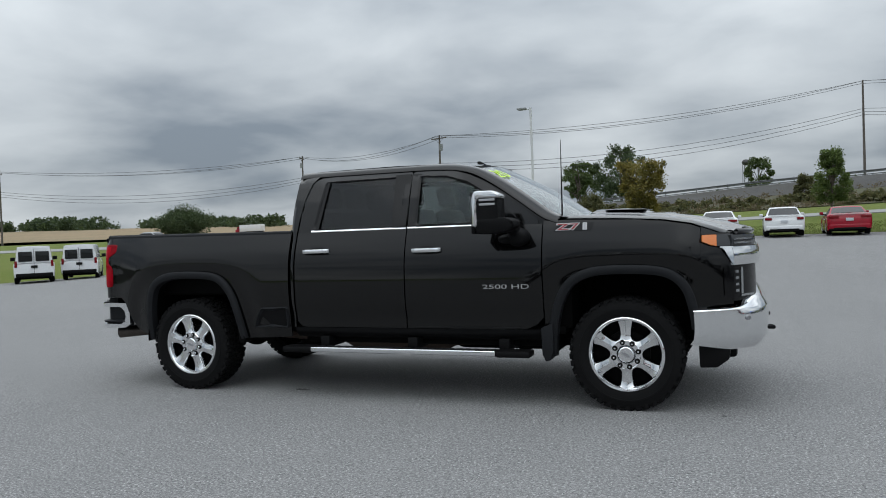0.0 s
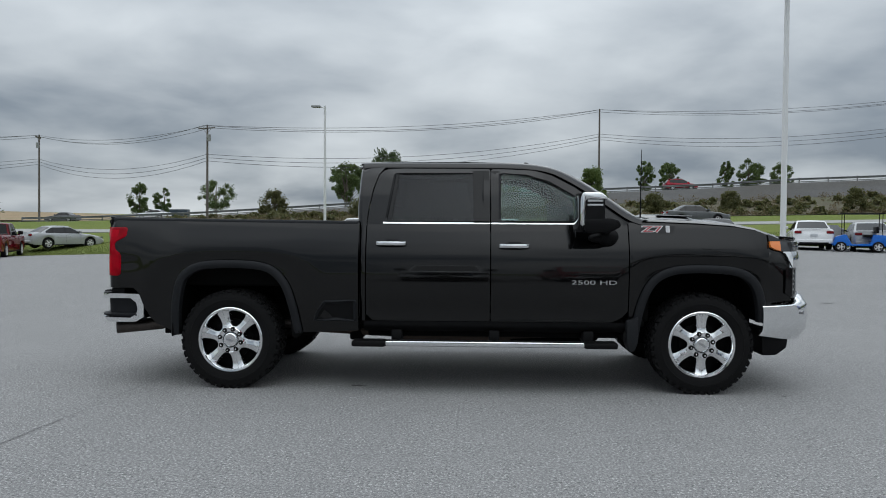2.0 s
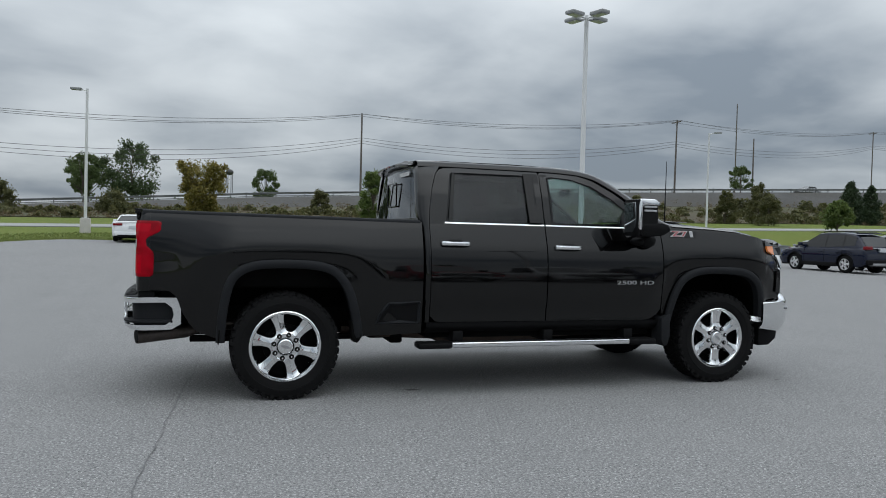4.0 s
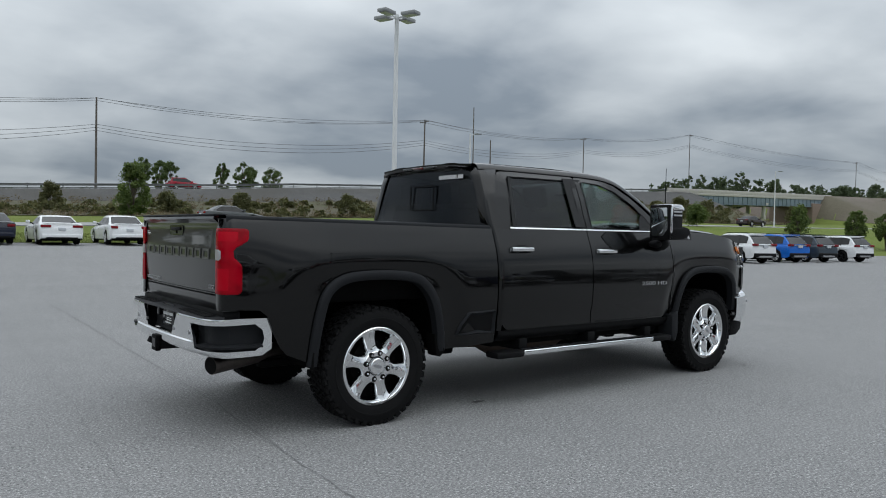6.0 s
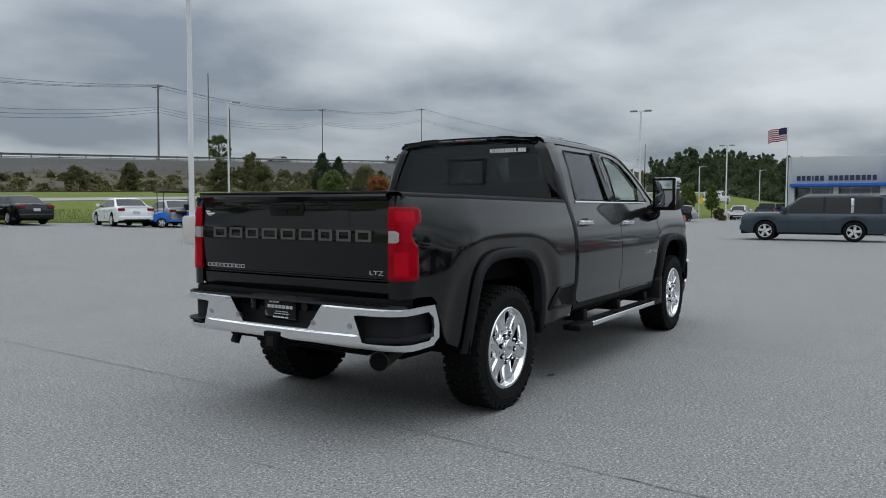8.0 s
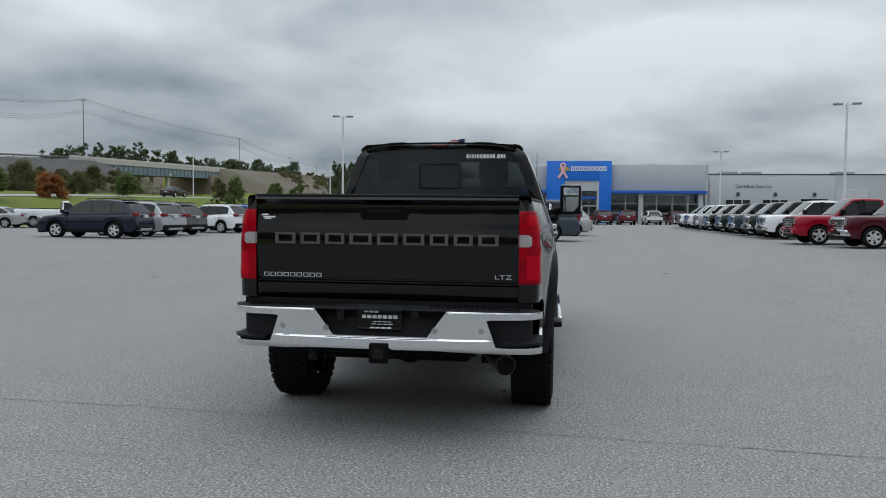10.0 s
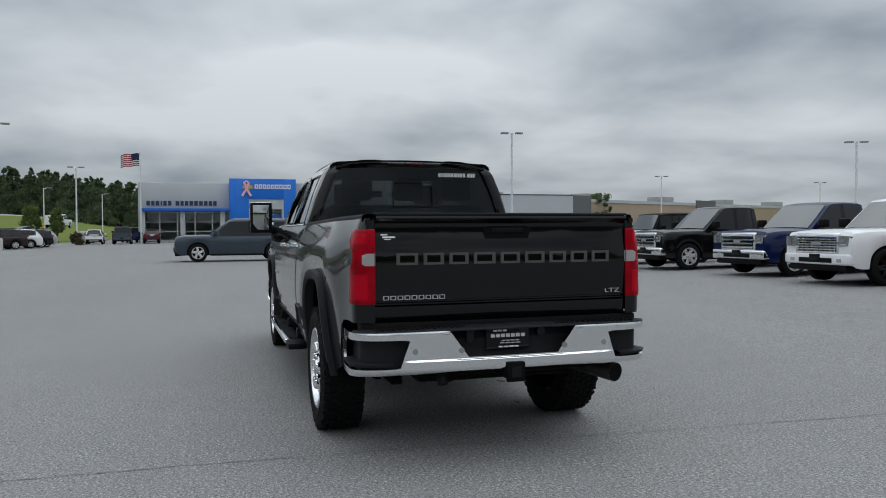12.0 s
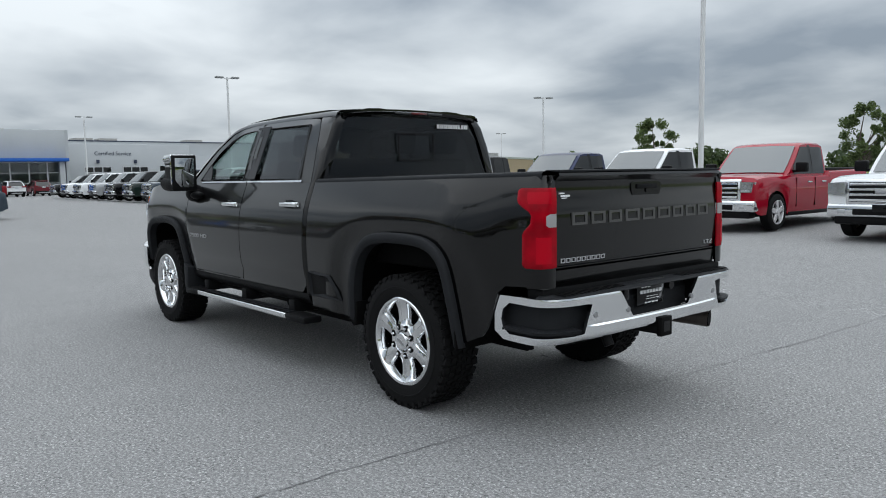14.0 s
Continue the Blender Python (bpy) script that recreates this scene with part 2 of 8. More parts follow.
ASPHALT = asphalt()
GRASS = grass_ground()
ROADGREY = mottled("pale_road_asphalt", (0.27, 0.27, 0.265), 0.85, 0.3, 0.12, 20, 0.2)
RUBBLE = patchy("rubble_slope", (0.048, 0.048, 0.048), (0.070, 0.068, 0.065), (0.043, 0.039, 0.031), 0.06, 0.5, 5.0)
EARTH = patchy("bare_brown_earth", (0.105, 0.082, 0.066), (0.135, 0.112, 0.092), (0.085, 0.078, 0.046), 0.03, 0.25, 3.0)
SCRUB = patchy("dry_scrub_slope", (0.070, 0.060, 0.036), (0.060, 0.068, 0.028), (0.085, 0.066, 0.048), 0.09, 0.5, 4.0)
FIELD = patchy("ripe_brown_field", (0.23, 0.165, 0.095), (0.27, 0.20, 0.11), (0.19, 0.15, 0.075), 0.01, 0.06, 0.6)
SEAM = mottled("tar_seam", (0.135, 0.135, 0.137), 0.85, 6, 0.35, 40, 0.2)
STAIN = mottled("oil_stain", (0.035, 0.034, 0.033), 0.7, 8, 0.3, 60, 0.1)

# ---- mesh helpers ----


def tidy(bm, smooth=True, angle=35):
    bmesh.ops.recalc_face_normals(bm, faces=bm.faces)
    for f in bm.faces:
        f.smooth = smooth
    if smooth:
        lim = radians(angle)
        for e in bm.edges:
            e.smooth = not (len(e.link_faces) == 2 and e.calc_face_angle(0) > lim)
    return bm


def part(name, bm, material, parent=None, label="", smooth=True, angle=35, at=None):
    """Links a bmesh as one mesh object, under a thing or a part if one is given."""
    tidy(bm, smooth, angle)
    me = bpy.data.meshes.new(name)
    bm.to_mesh(me)
    bm.free()
    for m in material if isinstance(material, (list, tuple)) else (material,):
        me.materials.append(m)
    ob = new(name, me)
    ob.parent = parent
    if at is not None:
        ob.matrix_basis = at
    if label:
        ob["label"] = label
    return ob


def thing(name, label, category, m=None, group="", kind=""):
    ob = new(name)
    ob.empty_display_size = 0.2
    if m is not None:
        ob.matrix_basis = m
    return tagged(ob, label, category, group, kind)


def box(x0, x1, y0, y1, z0, z1, bevel=0.0, seg=2, bm=None, m=None):
    own = bm or bmesh.new()
    r = bmesh.ops.create_cube(own, size=1)
    mat = Matrix.Translation(((x0 + x1) / 2, (y0 + y1) / 2, (z0 + z1) / 2)) @ Matrix.Diagonal((abs(x1 - x0), abs(y1 - y0), abs(z1 - z0), 1))
    if m is not None:
        mat = m @ mat
    bmesh.ops.transform(own, matrix=mat, verts=r["verts"])
    if bevel:
        edges = list({e for v in r["verts"] for e in v.link_edges})
        bmesh.ops.bevel(own, geom=edges, offset=bevel, segments=seg, affect="EDGES", profile=0.5)
    return own


def rod(a, b, r0, r1=None, n=12, bm=None, caps=True):
    """A round bar from a to b."""
    own = bm or bmesh.new()
    a, b = Vector(a), Vector(b)
    d = b - a
    m = Matrix.Translation((a + b) / 2) @ d.to_track_quat("Z", "Y").to_matrix().to_4x4()
    bmesh.ops.create_cone(own, cap_ends=caps, segments=n, radius1=r0, radius2=r0 if r1 is None else r1, depth=d.length, matrix=m)
    return own


def tube(points, r, n=8, bm=None):
    """A bent pipe along points; r: one radius or one for each point."""
    own = bm or bmesh.new()
    pts = [Vector(p) for p in points]
    rs = r if isinstance(r, (list, tuple)) else [r] * len(pts)
    rings, ref = [], None
    for i, p in enumerate(pts):
        d = (pts[min(i + 1, len(pts) - 1)] - pts[max(i - 1, 0)]).normalized()
        if ref is None:
            ref = d.orthogonal().normalized()
        ref = (ref - d * ref.dot(d)).normalized()
        o = d.cross(ref)
        rings.append([own.verts.new(p + (ref * math.cos(t) + o * math.sin(t)) * rs[i]) for t in (2 * math.pi * k / n for k in range(n))])
    for a, b in zip(rings, rings[1:]):
        for k in range(n):
            own.faces.new((a[k], a[(k + 1) % n], b[(k + 1) % n], b[k]))
    own.faces.new(rings[0][::-1])
    own.faces.new(rings[-1])
    return own


def revolve(profile, n=48, bm=None, closed=False):
    """Turns a profile of (radius, y) round the y axis."""
    own = bm or bmesh.new()
    rings = []
    for k in range(n):
        c, s = math.cos(2 * math.pi * k / n), math.sin(2 * math.pi * k / n)
        rings.append([own.verts.new((r * c, y, r * s)) for r, y in profile])
    m = len(profile)
    for k in range(n):
        a, b = rings[k], rings[(k + 1) % n]
        for i in range(m if closed else m - 1):
            own.faces.new((a[i], a[(i + 1) % m], b[(i + 1) % m], b[i]))
    return own


def grid(rows, bm=None, close=False):
    """Quads over rows of points."""
    own = bm or bmesh.new()
    vs = [[own.verts.new(p) for p in row] for row in rows]
    for a, b in zip(vs, vs[1:]):
        k = len(a)
        for i in range(k if close else k - 1):
            own.faces.new((a[i], a[(i + 1) % k], b[(i + 1) % k], b[i]))
    return own


def thick(bm, t):
    bmesh.ops.recalc_face_normals(bm, faces=bm.faces)
    bmesh.ops.solidify(bm, geom=bm.faces[:], thickness=t)
    return bm


def shell(bm, t):
    """Sheet of even thickness: a second skin behind the first, joined along the open edges."""
    for f in [f for f in bm.faces if f.calc_area() < 1e-8]:
        bm.faces.remove(f)
    bmesh.ops.recalc_face_normals(bm, faces=bm.faces)
    bm.normal_update()
    skin = list(bm.faces)
    rim = [(e.verts[0], e.verts[1]) for e in bm.edges if len(e.link_faces) == 1]
    back = {v: bm.verts.new(v.co - v.normal * t) for v in list(bm.verts) if v.link_faces}
    for f in skin:
        bm.faces.new([back[v] for v in reversed(f.verts)])
    for a, b in rim:
        bm.faces.new((a, b, back[b], back[a]))
    bmesh.ops.recalc_face_normals(bm, faces=bm.faces)
    return bm


def prism(outline, depth, axis="y", at=0.0, bm=None, bevel=0.0):
    """A flat outline of two coordinates, drawn out along an axis from at to at + depth."""
    own = bm or bmesh.new()

    def put(p, d):
        u, v = p
        return {"x": (d, u, v), "y": (u, d, v), "z": (u, v, d)}[axis]

    lo = [own.verts.new(put(p, at)) for p in outline]
    hi = [own.verts.new(put(p, at + depth)) for p in outline]
    k = len(outline)
    faces = [own.faces.new(lo), own.faces.new(hi[::-1])]
    faces += [own.faces.new((lo[i], hi[i], hi[(i + 1) % k], lo[(i + 1) % k])) for i in range(k)]
    if bevel:
        bmesh.ops.recalc_face_normals(own, faces=faces)
        bmesh.ops.bevel(own, geom=list({e for f in faces for e in f.edges}), offset=bevel, segments=2, affect="EDGES", profile=0.5)
    return own


def interp(x, pts):
    return float(np.interp(x, [p[0] for p in pts], [p[1] for p in pts]))


def resample(loop, n):
    """n points at even steps round a closed loop of (u, v)."""
    p = np.array(list(loop) + [loop[0]], float)
    s = np.r_[0, np.cumsum(np.hypot(*np.diff(p, axis=0).T))]
    t = np.linspace(0, s[-1], n, endpoint=False)
    return [(float(np.interp(v, s, p[:, 0])), float(np.interp(v, s, p[:, 1]))) for v in t]


def rounded(loop, r, seg=4):
    """A closed loop with its corners rounded."""
    out, k = [], len(loop)
    for i in range(k):
        p, a, b = Vector(loop[i]), Vector(loop[i - 1]), Vector(loop[(i + 1) % k])
        da, db = (a - p), (b - p)
        q = min(r, 0.45 * da.length, 0.45 * db.length)
        s, e = p + da.normalized() * q, p + db.normalized() * q
        for j in range(seg + 1):
            t = j / seg
            out.append(tuple((1 - t) ** 2 * s + 2 * t * (1 - t) * p + t * t * e))
    return out


def shrink(loop, d):
    c = Vector((np.mean([p[0] for p in loop]), np.mean([p[1] for p in loop])))
    return [tuple(Vector(p) + (c - Vector(p)).normalized() * d) for p in loop]


def text_mesh(words, size, name="writing", bold=0.0):
    """Flat writing in the built-in font, as a bmesh centred on the origin in the xy plane."""
    cu = bpy.data.curves.new(name, "FONT")
    cu.body, cu.size, cu.align_x, cu.align_y, cu.extrude = words, size, "CENTER", "CENTER", 0.0015
    cu.offset = bold
    ob = bpy.data.objects.new(name, cu)
    scene.collection.objects.link(ob)
    me = ob.to_mesh()
    bm = bmesh.new()
    bm.from_mesh(me)
    ob.to_mesh_clear()
    bpy.data.objects.remove(ob)
    bpy.data.curves.remove(cu)
    return bm


def moved(bm, m):
    bmesh.ops.transform(bm, matrix=m, verts=bm.verts)
    return bm


def pieces(name, bm, material, parent, label=""):
    """Every loose piece of a bmesh as a part of its own."""
    left = set(bm.verts)
    while left:
        stack, isle = [left.pop()], set()
        while stack:
            v = stack.pop()
            isle.add(v)
            for e in v.link_edges:
                o = e.other_vert(v)
                if o in left:
                    left.discard(o)
                    stack.append(o)
        own, key = bmesh.new(), {}
        for v in sorted(isle, key=lambda q: q.index):
            key[v] = own.verts.new(v.co)
        for f in {f for v in isle for f in v.link_faces}:
            own.faces.new([key[v] for v in f.verts])
        part(name, own, material, parent, label, smooth=False)
    bm.free()

# ---- ground, roads and embankment ----
CREST = [(-70, 1.7), (-40, 2.6), (-9, 4.6), (6, 5.6), (20, 6.3), (35, 7.0), (45, 7.7), (88, 9.4), (108, 10.2), (140, 11.6), (214, 13.2), (400, 15)]


def road_level(x):
    return interp(x, [(-300, 0.9), (-30, 0.9), (0, 1.35), (74, 2.9), (120, 3.3), (200, 4.2), (500, 6)])


def lot_edge(x):
    return interp(x, [(-75, 1), (-40.6, 6), (-39, 24), (-37, 31.0), (-31, 35.5), (-22, 36.2), (-13, 36.2), (-8, 36.2), (16, 36.6), (34, 39.6), (52, 39), (60, 32), (70, 26), (90, 21), (118, 20), (160, 12)])


def ease(a, b, v):
    t = min(1, max(0, (v - a) / (b - a)))
    return t * t * (3 - 2 * t)


def lot_height(x, y):
    """The lot is all but flat round the truck and climbs gently towards the lawn."""
    return 0.0195 * max(0, y - 10) * (1 - ease(13, 34, x)) * ease(-21, -9, x) - 0.026 * min(29, max(0, -x - 10)) + 0.0122 * min(26, max(0, -y - 4)) * (1 - ease(60, 85, x))


def land(x, y):
    """Height of the natural ground, in the plane of the parking lot."""
    e, r = lot_edge(x), road_level(x)
    z = -0.07 + lot_height(x, min(y, e))
    if y > e + 0.3:
        h = lot_height(x, e)
        z = -0.07 + h + (r - 0.03 - h) * ease(e + 0.3, 49.5, y) if y < 49.5 else r - 0.1 + 0.2 * ease(49.5, 56, y)
    if y > 56:
        base, top = r + 0.8, interp(x, CREST)
        gap = ease(146, 152, x) * (1 - ease(203, 210, x))
        rise = max(0, (top - base) * (1 - gap) * ease(-75, -40, x))
        z = r + 0.1 + 0.7 * ease(56, 77, y)
        z += rise * (interp(y, [(77, 0), (89, 0.5), (99, 1), (113, 1), (135, 0.25)]))
    if x > 105 and y > e:
        z += 1.8 * ease(108, 160, x) * ease(e, e + 7, y) * (1 - ease(40, 56, y))
    # far hills
    d = math.hypot(x, y)
    if d > 170:
        a = math.degrees(math.atan2(y, x))
        hill = interp(a, [(-180, 4), (-60, 4), (0, 6), (14, 12), (26, 26), (60, 26), (90, 16), (110, 10), (140, 14), (180, 8)])
        z += hill * ease(170, 900, d) + 1.2 * math.sin(x * 0.011) * ease(170, 400, d)
    if x < -75 and y < 49:
        z = max(z, -0.83 + 1.4 * ease(-75, -120, x))
    return z


def axis_steps(marks):
    out = []
    for (a, b, step) in marks:
        out += list(np.arange(a, b, step))
    return out + [marks[-1][1]]


xs = axis_steps([(-2400, -300, 150), (-300, -90, 14), (-90, -12, 2.0), (-12, 36, 1.5), (36, 150, 4), (150, 300, 6), (300, 2400, 150)])
ys = axis_steps([(-2400, -200, 200), (-200, 0, 25), (0, 28, 2.0), (28, 40, 0.8), (40, 58, 1.0), (58, 76, 2), (76, 116, 1.5), (116, 140, 5), (140, 300, 20), (300, 2400, 150)])
ground = part("ground", grid([[(x, y, land(x, y)) for x in xs] for y in ys]), GRASS, angle=60)
tagged(ground, "green and yellowed mown grass and meadow", "ground", kind="structure")


def drape(name, mat, label, category, x0, x1, step, line, width, lift, across=4):
    """A strip that lies on the land, line(x) to line(x) + width."""
    rows = []
    for x in np.arange(x0, x1 + 0.01, step):
        rows.append([(x, line(x) + width * k / across, land(x, line(x) + width * k / across) + lift) for k in range(across + 1)])
    return tagged(part(name, thick(grid(rows), -0.05), mat, angle=60), label, category, kind="structure")


rows = []
for x in axis_steps([(-75, -41, 4), (-41, -6, 1.0), (-6, 36, 1.5), (36, 150, 6)]):
    e = lot_edge(x)
    rows.append([(x, y, lot_height(x, y)) for y in [-120, -60, -30, -4, 0] + [e * k / 16 for k in range(1, 17)]])
lot = part("parking_lot", grid(rows), ASPHALT, angle=60)
tagged(lot, "worn grey asphalt of the dealership lot", "pavement", kind="structure")
skirt = []
for x in axis_steps([(-75, -41, 4), (-41, -6, 1.0), (-6, 36, 1.5), (36, 150, 6)]):
    e = lot_edge(x)
    skirt.append([(x, e, lot_height(x, e)), (x, e + 0.05, lot_height(x, e) - 0.02), (x, e + 0.08, lot_height(x, e) - 0.12)])
tagged(part("lot_edge", grid(skirt), ASPHALT), "broken asphalt edge beside the lawn", "pavement", kind="structure")
drape("road", ROADGREY, "pale two-lane service road behind the lawn", "road", -280, 400, 5, lambda x: interp(x, [(-300, 50), (105, 50), (150, 40), (200, 27), (400, 5)]), 5.6, 0.06)
drape("embankment", SCRUB, "weedy lower embankment slope with dry scrub", "embankment", -40, 146, 2, lambda x: 74.0, 15.0, 0.10, 8)
drape("rubble_slope", RUBBLE, "grey rubble upper embankment slope", "embankment", -40, 146, 2, lambda x: 89.0, 10.2, 0.12, 6)
drape("earth_bank", EARTH, "bare brown earth bank beyond the bridge", "embankment", 205, 345, 5, lambda x: 80.0, 58.0, 0.10, 12)
drape("highway", ROADGREY, "raised highway on top of the embankment", "road", -70, 146, 4, lambda x: 100.8, 9.5, 0.10)


def far_sheet(name, mat, label, a0, a1, d0, d1, lift):
    rows = []
    for d in np.linspace(d0, d1, 12):
        rows.append([(d * math.cos(radians(a)), d * math.sin(radians(a)), land(d * math.cos(radians(a)), d * math.sin(radians(a))) + lift) for a in np.linspace(a0, a1, 40)])
    return tagged(part(name, grid(rows), mat, angle=60), label, "field", kind="structure")


far_sheet("field", FIELD, "brown ripening crop field on the far rise", 100, 150, 230, 620, 0.9)

# seams between the paving lanes
SEAM_LINE = [(-2.1, 30), (-2.4, 10.8), (-2.6, 3.7), (-2.7, 0.8), (-2.83, -1.0), (-2.95, -2.8), (-3.3, -14)]


def seam(shift, y0, y1, most, seed):
    """A broken hairline joint with crumbled edges."""
    r = random.Random(seed)
    own = bmesh.new()
    y, x_off = y0, 0.0
    while y < y1:
        run = r.uniform(0.5, 2.5)
        line_ = []
        for v in np.arange(y, min(y + run, y1) + 0.001, 0.04):
            x_off = 0.85 * x_off + r.uniform(-0.007, 0.007)
            x = interp(-v, [(-p[1], p[0]) for p in SEAM_LINE]) + shift + x_off
            w = (0.25 + 0.75 * r.random() ** 2) * most * min(1, (v - y) / 0.15 + 0.1, (y + run - v) / 0.15 + 0.1)
            line_.append([(x - w, v, 0.004), (x + w * r.uniform(0.4, 1.2), v, 0.004)])
        if len(line_) > 1:
            grid(line_, own)
        y += run - 0.1
    tagged(part("paving_seam", own, SEAM, smooth=False), "dark open seam between two lanes of asphalt", "seam", kind="structure")


seam(0.0, -9, 13, 0.008, 3)
seam(-0.98, -1.5, 5.0, 0.003, 5)


def blot(cx, cy, rx, ry, name, label, mat=STAIN, seed=1):
    r = random.Random(seed)
    own = bmesh.new()
    vs = []
    for k in range(22):
        a = 2 * math.pi * k / 22
        q = r.uniform(0.7, 1.1)
        vs.append(own.verts.new((cx + rx * q * math.cos(a), cy + ry * q * math.sin(a), 0.0045)))
    own.faces.new(vs)
    tagged(part(name, own, mat, smooth=False), label, "stain", kind="structure")


blot(-0.93, -0.80, 0.075, 0.03, "oil_stain", "small dark oil spot on the asphalt", seed=2)
blot(2.7, -1.0, 0.022, 0.018, "oil_stain", "small dark oil spot on the asphalt", seed=4)
blot(-1.75, -0.62, 0.05, 0.015, "oil_stain", "small dark oil spot on the asphalt", seed=5)
blot(6.2, 9.5, 0.16, 0.07, "oil_stain", "small dark oil spot on the asphalt", seed=6)
blot(6.8, 7.1, 0.16, 0.06, "oil_stain", "small dark oil spot on the asphalt", seed=7)
blot(5.0, -7.1, 0.14, 0.06, "oil_stain", "small dark oil spot on the asphalt", seed=8)
blot(10.3, -3.6, 0.2, 0.08, "oil_stain", "small dark oil spot on the asphalt", seed=9)

# ---- the dark grey crew cab pickup ----
TRUCK = thing("pickup_truck", "dark grey four-door heavy-duty pickup with chrome wheels and bumpers", "pickup truck", pose(0, 0.022, 0))

ARCH_R = [(-2.535, 0.46), (-2.52, 0.70), (-2.475, 0.92), (-2.40, 1.025), (-2.26, 1.085), (-2.02, 1.10), (-1.76, 1.085), (-1.62, 1.03), (-1.515, 0.90), (-1.45, 0.70), (-1.41, 0.49)]
ARCH_F = [(1.43, 0.40), (1.465, 0.68), (1.53, 0.88), (1.62, 1.0), (1.78, 1.07), (2.02, 1.085), (2.27, 1.07), (2.40, 1.02), (2.485, 0.92), (2.53, 0.76), (2.545, 0.62)]
SIDE = [(0.40, 0.955), (0.57, 0.985), (0.75, 1.008), (0.95, 1.018), (1.13, 1.010), (1.20, 0.999), (1.27, 0.982), (1.36, 0.950), (1.42, 0.928), (1.47, 0.908)]


def smooth_curve(pts, n):
    """n points along a smooth curve through pts."""
    p = np.array(pts, float)
    s = np.r_[0, np.cumsum(np.hypot(*np.diff(p, axis=0).T))]
    out = []
    for v in np.linspace(0, s[-1], n):
        i = min(len(p) - 2, max(0, int(np.searchsorted(s, v)) - 1))
        t = (v - s[i]) / (s[i + 1] - s[i])
        a, b, c, d = p[max(0, i - 1)], p[i], p[i + 1], p[min(len(p) - 1, i + 2)]
        q = 0.5 * (2 * b + (c - a) * t + (2 * a - 5 * b + 4 * c - d) * t * t + (3 * b - a - 3 * c + d) * t ** 3)
        out.append((float(q[0]), float(q[1])))
    return out


SIDE = smooth_curve(SIDE, 80)


def swell(x, z, cx, half, top):
    """The blister of a wing over its wheel."""
    d = ((abs(x - cx) / half) ** 3.5 + max(0, (z - 0.42) / (top - 0.42)) ** 3.5) ** (1 / 3.5)
    return -0.024 * (1 - ease(0.84, 1.04, d))


def side_y(x, z):
    y = interp(z, SIDE)
    y += swell(x, z, -2.0, 0.80, 1.21) + swell(x, z, 2.02, 0.74, 1.20)
    y -= (0.098 - 0.050 * ease(1.06, 1.44, z)) * ease(-2.40, -3.12, x) + 0.12 * ease(2.3, 2.85, x) ** 2
    y -= 0.012 * math.exp(-(((z - 0.70) / 0.05) ** 2)) * ease(-1.0, -0.8, x) * (1 - ease(1.25, 1.42, x))
    return y


def hugging(bm, s, y):
    """Bends a flat badge set at the side distance y on to the curved body side."""
    for v in bm.verts:
        v.co.y += s * (side_y(v.co.x, v.co.z) - y)
    return bm


def side_panel(name, s, xs, low, high, parent, rows=16, mat=PAINT, t=0.012, label=""):
    """A body side of curved sheet between low(x) and high(x)."""
    pts = []
    for x in xs:
        a, b = low(x), high(x)
        pts.append([(x, s * side_y(x, a + (b - a) * k / rows), a + (b - a) * k / rows) for k in range(rows + 1)])
    bm = grid(pts)
    if s > 0:
        bmesh.ops.reverse_faces(bm, faces=bm.faces)
    return part(name, thick(bm, t), mat, parent, label, angle=40)


def with_arch(arch, sill):
    xs_, zs_ = [p[0] for p in arch], [p[1] for p in arch]
    return lambda x: float(np.interp(x, xs_, zs_)) if xs_[0] <= x <= xs_[-1] else sill(x)


def dense(a, b, step, arch):
    xs_ = set(np.round(np.arange(a, b, step), 4)) | {b}
    for i, p in enumerate(arch):
        for e in (p[0], p[0] - 0.001 if i == 0 else p[0], p[0] + 0.001 if i == len(arch) - 1 else p[0]):
            if a <= e <= b:
                xs_.add(round(e, 4))
    return sorted(xs_)


FINE_R, FINE_F = smooth_curve(ARCH_R, 44), smooth_curve(ARCH_F, 44)


def bed_top(x):
    return interp(x, [(-3.1, 1.468), (-2.9, 1.465), (-0.9, 1.445)])


def wing_top(x):
    """Upper edge of the wing: it drops under the headlight."""
    return fender_top(x) if x < 2.571 else interp(x, [(2.571, 1.25), (2.63, 1.222), (2.70, 1.206), (2.72, 1.19), (2.785, 1.075)])


def fender_top(x):
    return interp(x, [(1.40, 1.455), (1.6, 1.455), (2.0, 1.44), (2.3, 1.42), (2.5, 1.385), (2.62, 1.34), (2.72, 1.30)])


def flare(name, s, arch, parent):
    """Moulded lip round a wheel opening."""
    c = smooth_curve(arch, 40)
    section = [(0.012, -0.01), (0.016, 0.026), (0.006, 0.038), (-0.030, 0.040), (-0.052, 0.026), (-0.056, -0.04)]
    rows_ = []
    for i, (x, z) in enumerate(c):
        dx, dz = c[min(i + 1, len(c) - 1)][0] - c[max(i - 1, 0)][0], c[min(i + 1, len(c) - 1)][1] - c[max(i - 1, 0)][1]
        k = math.hypot(dx, dz)
        nx, nz = -dz / k, dx / k
        rows_.append([(x + nx * o, s * (side_y(x, z) + y), z + nz * o) for o, y in section])
    part(name, thick(grid(rows_), 0.006), TRIM, parent, "dark moulded wheel arch lip", angle=50)


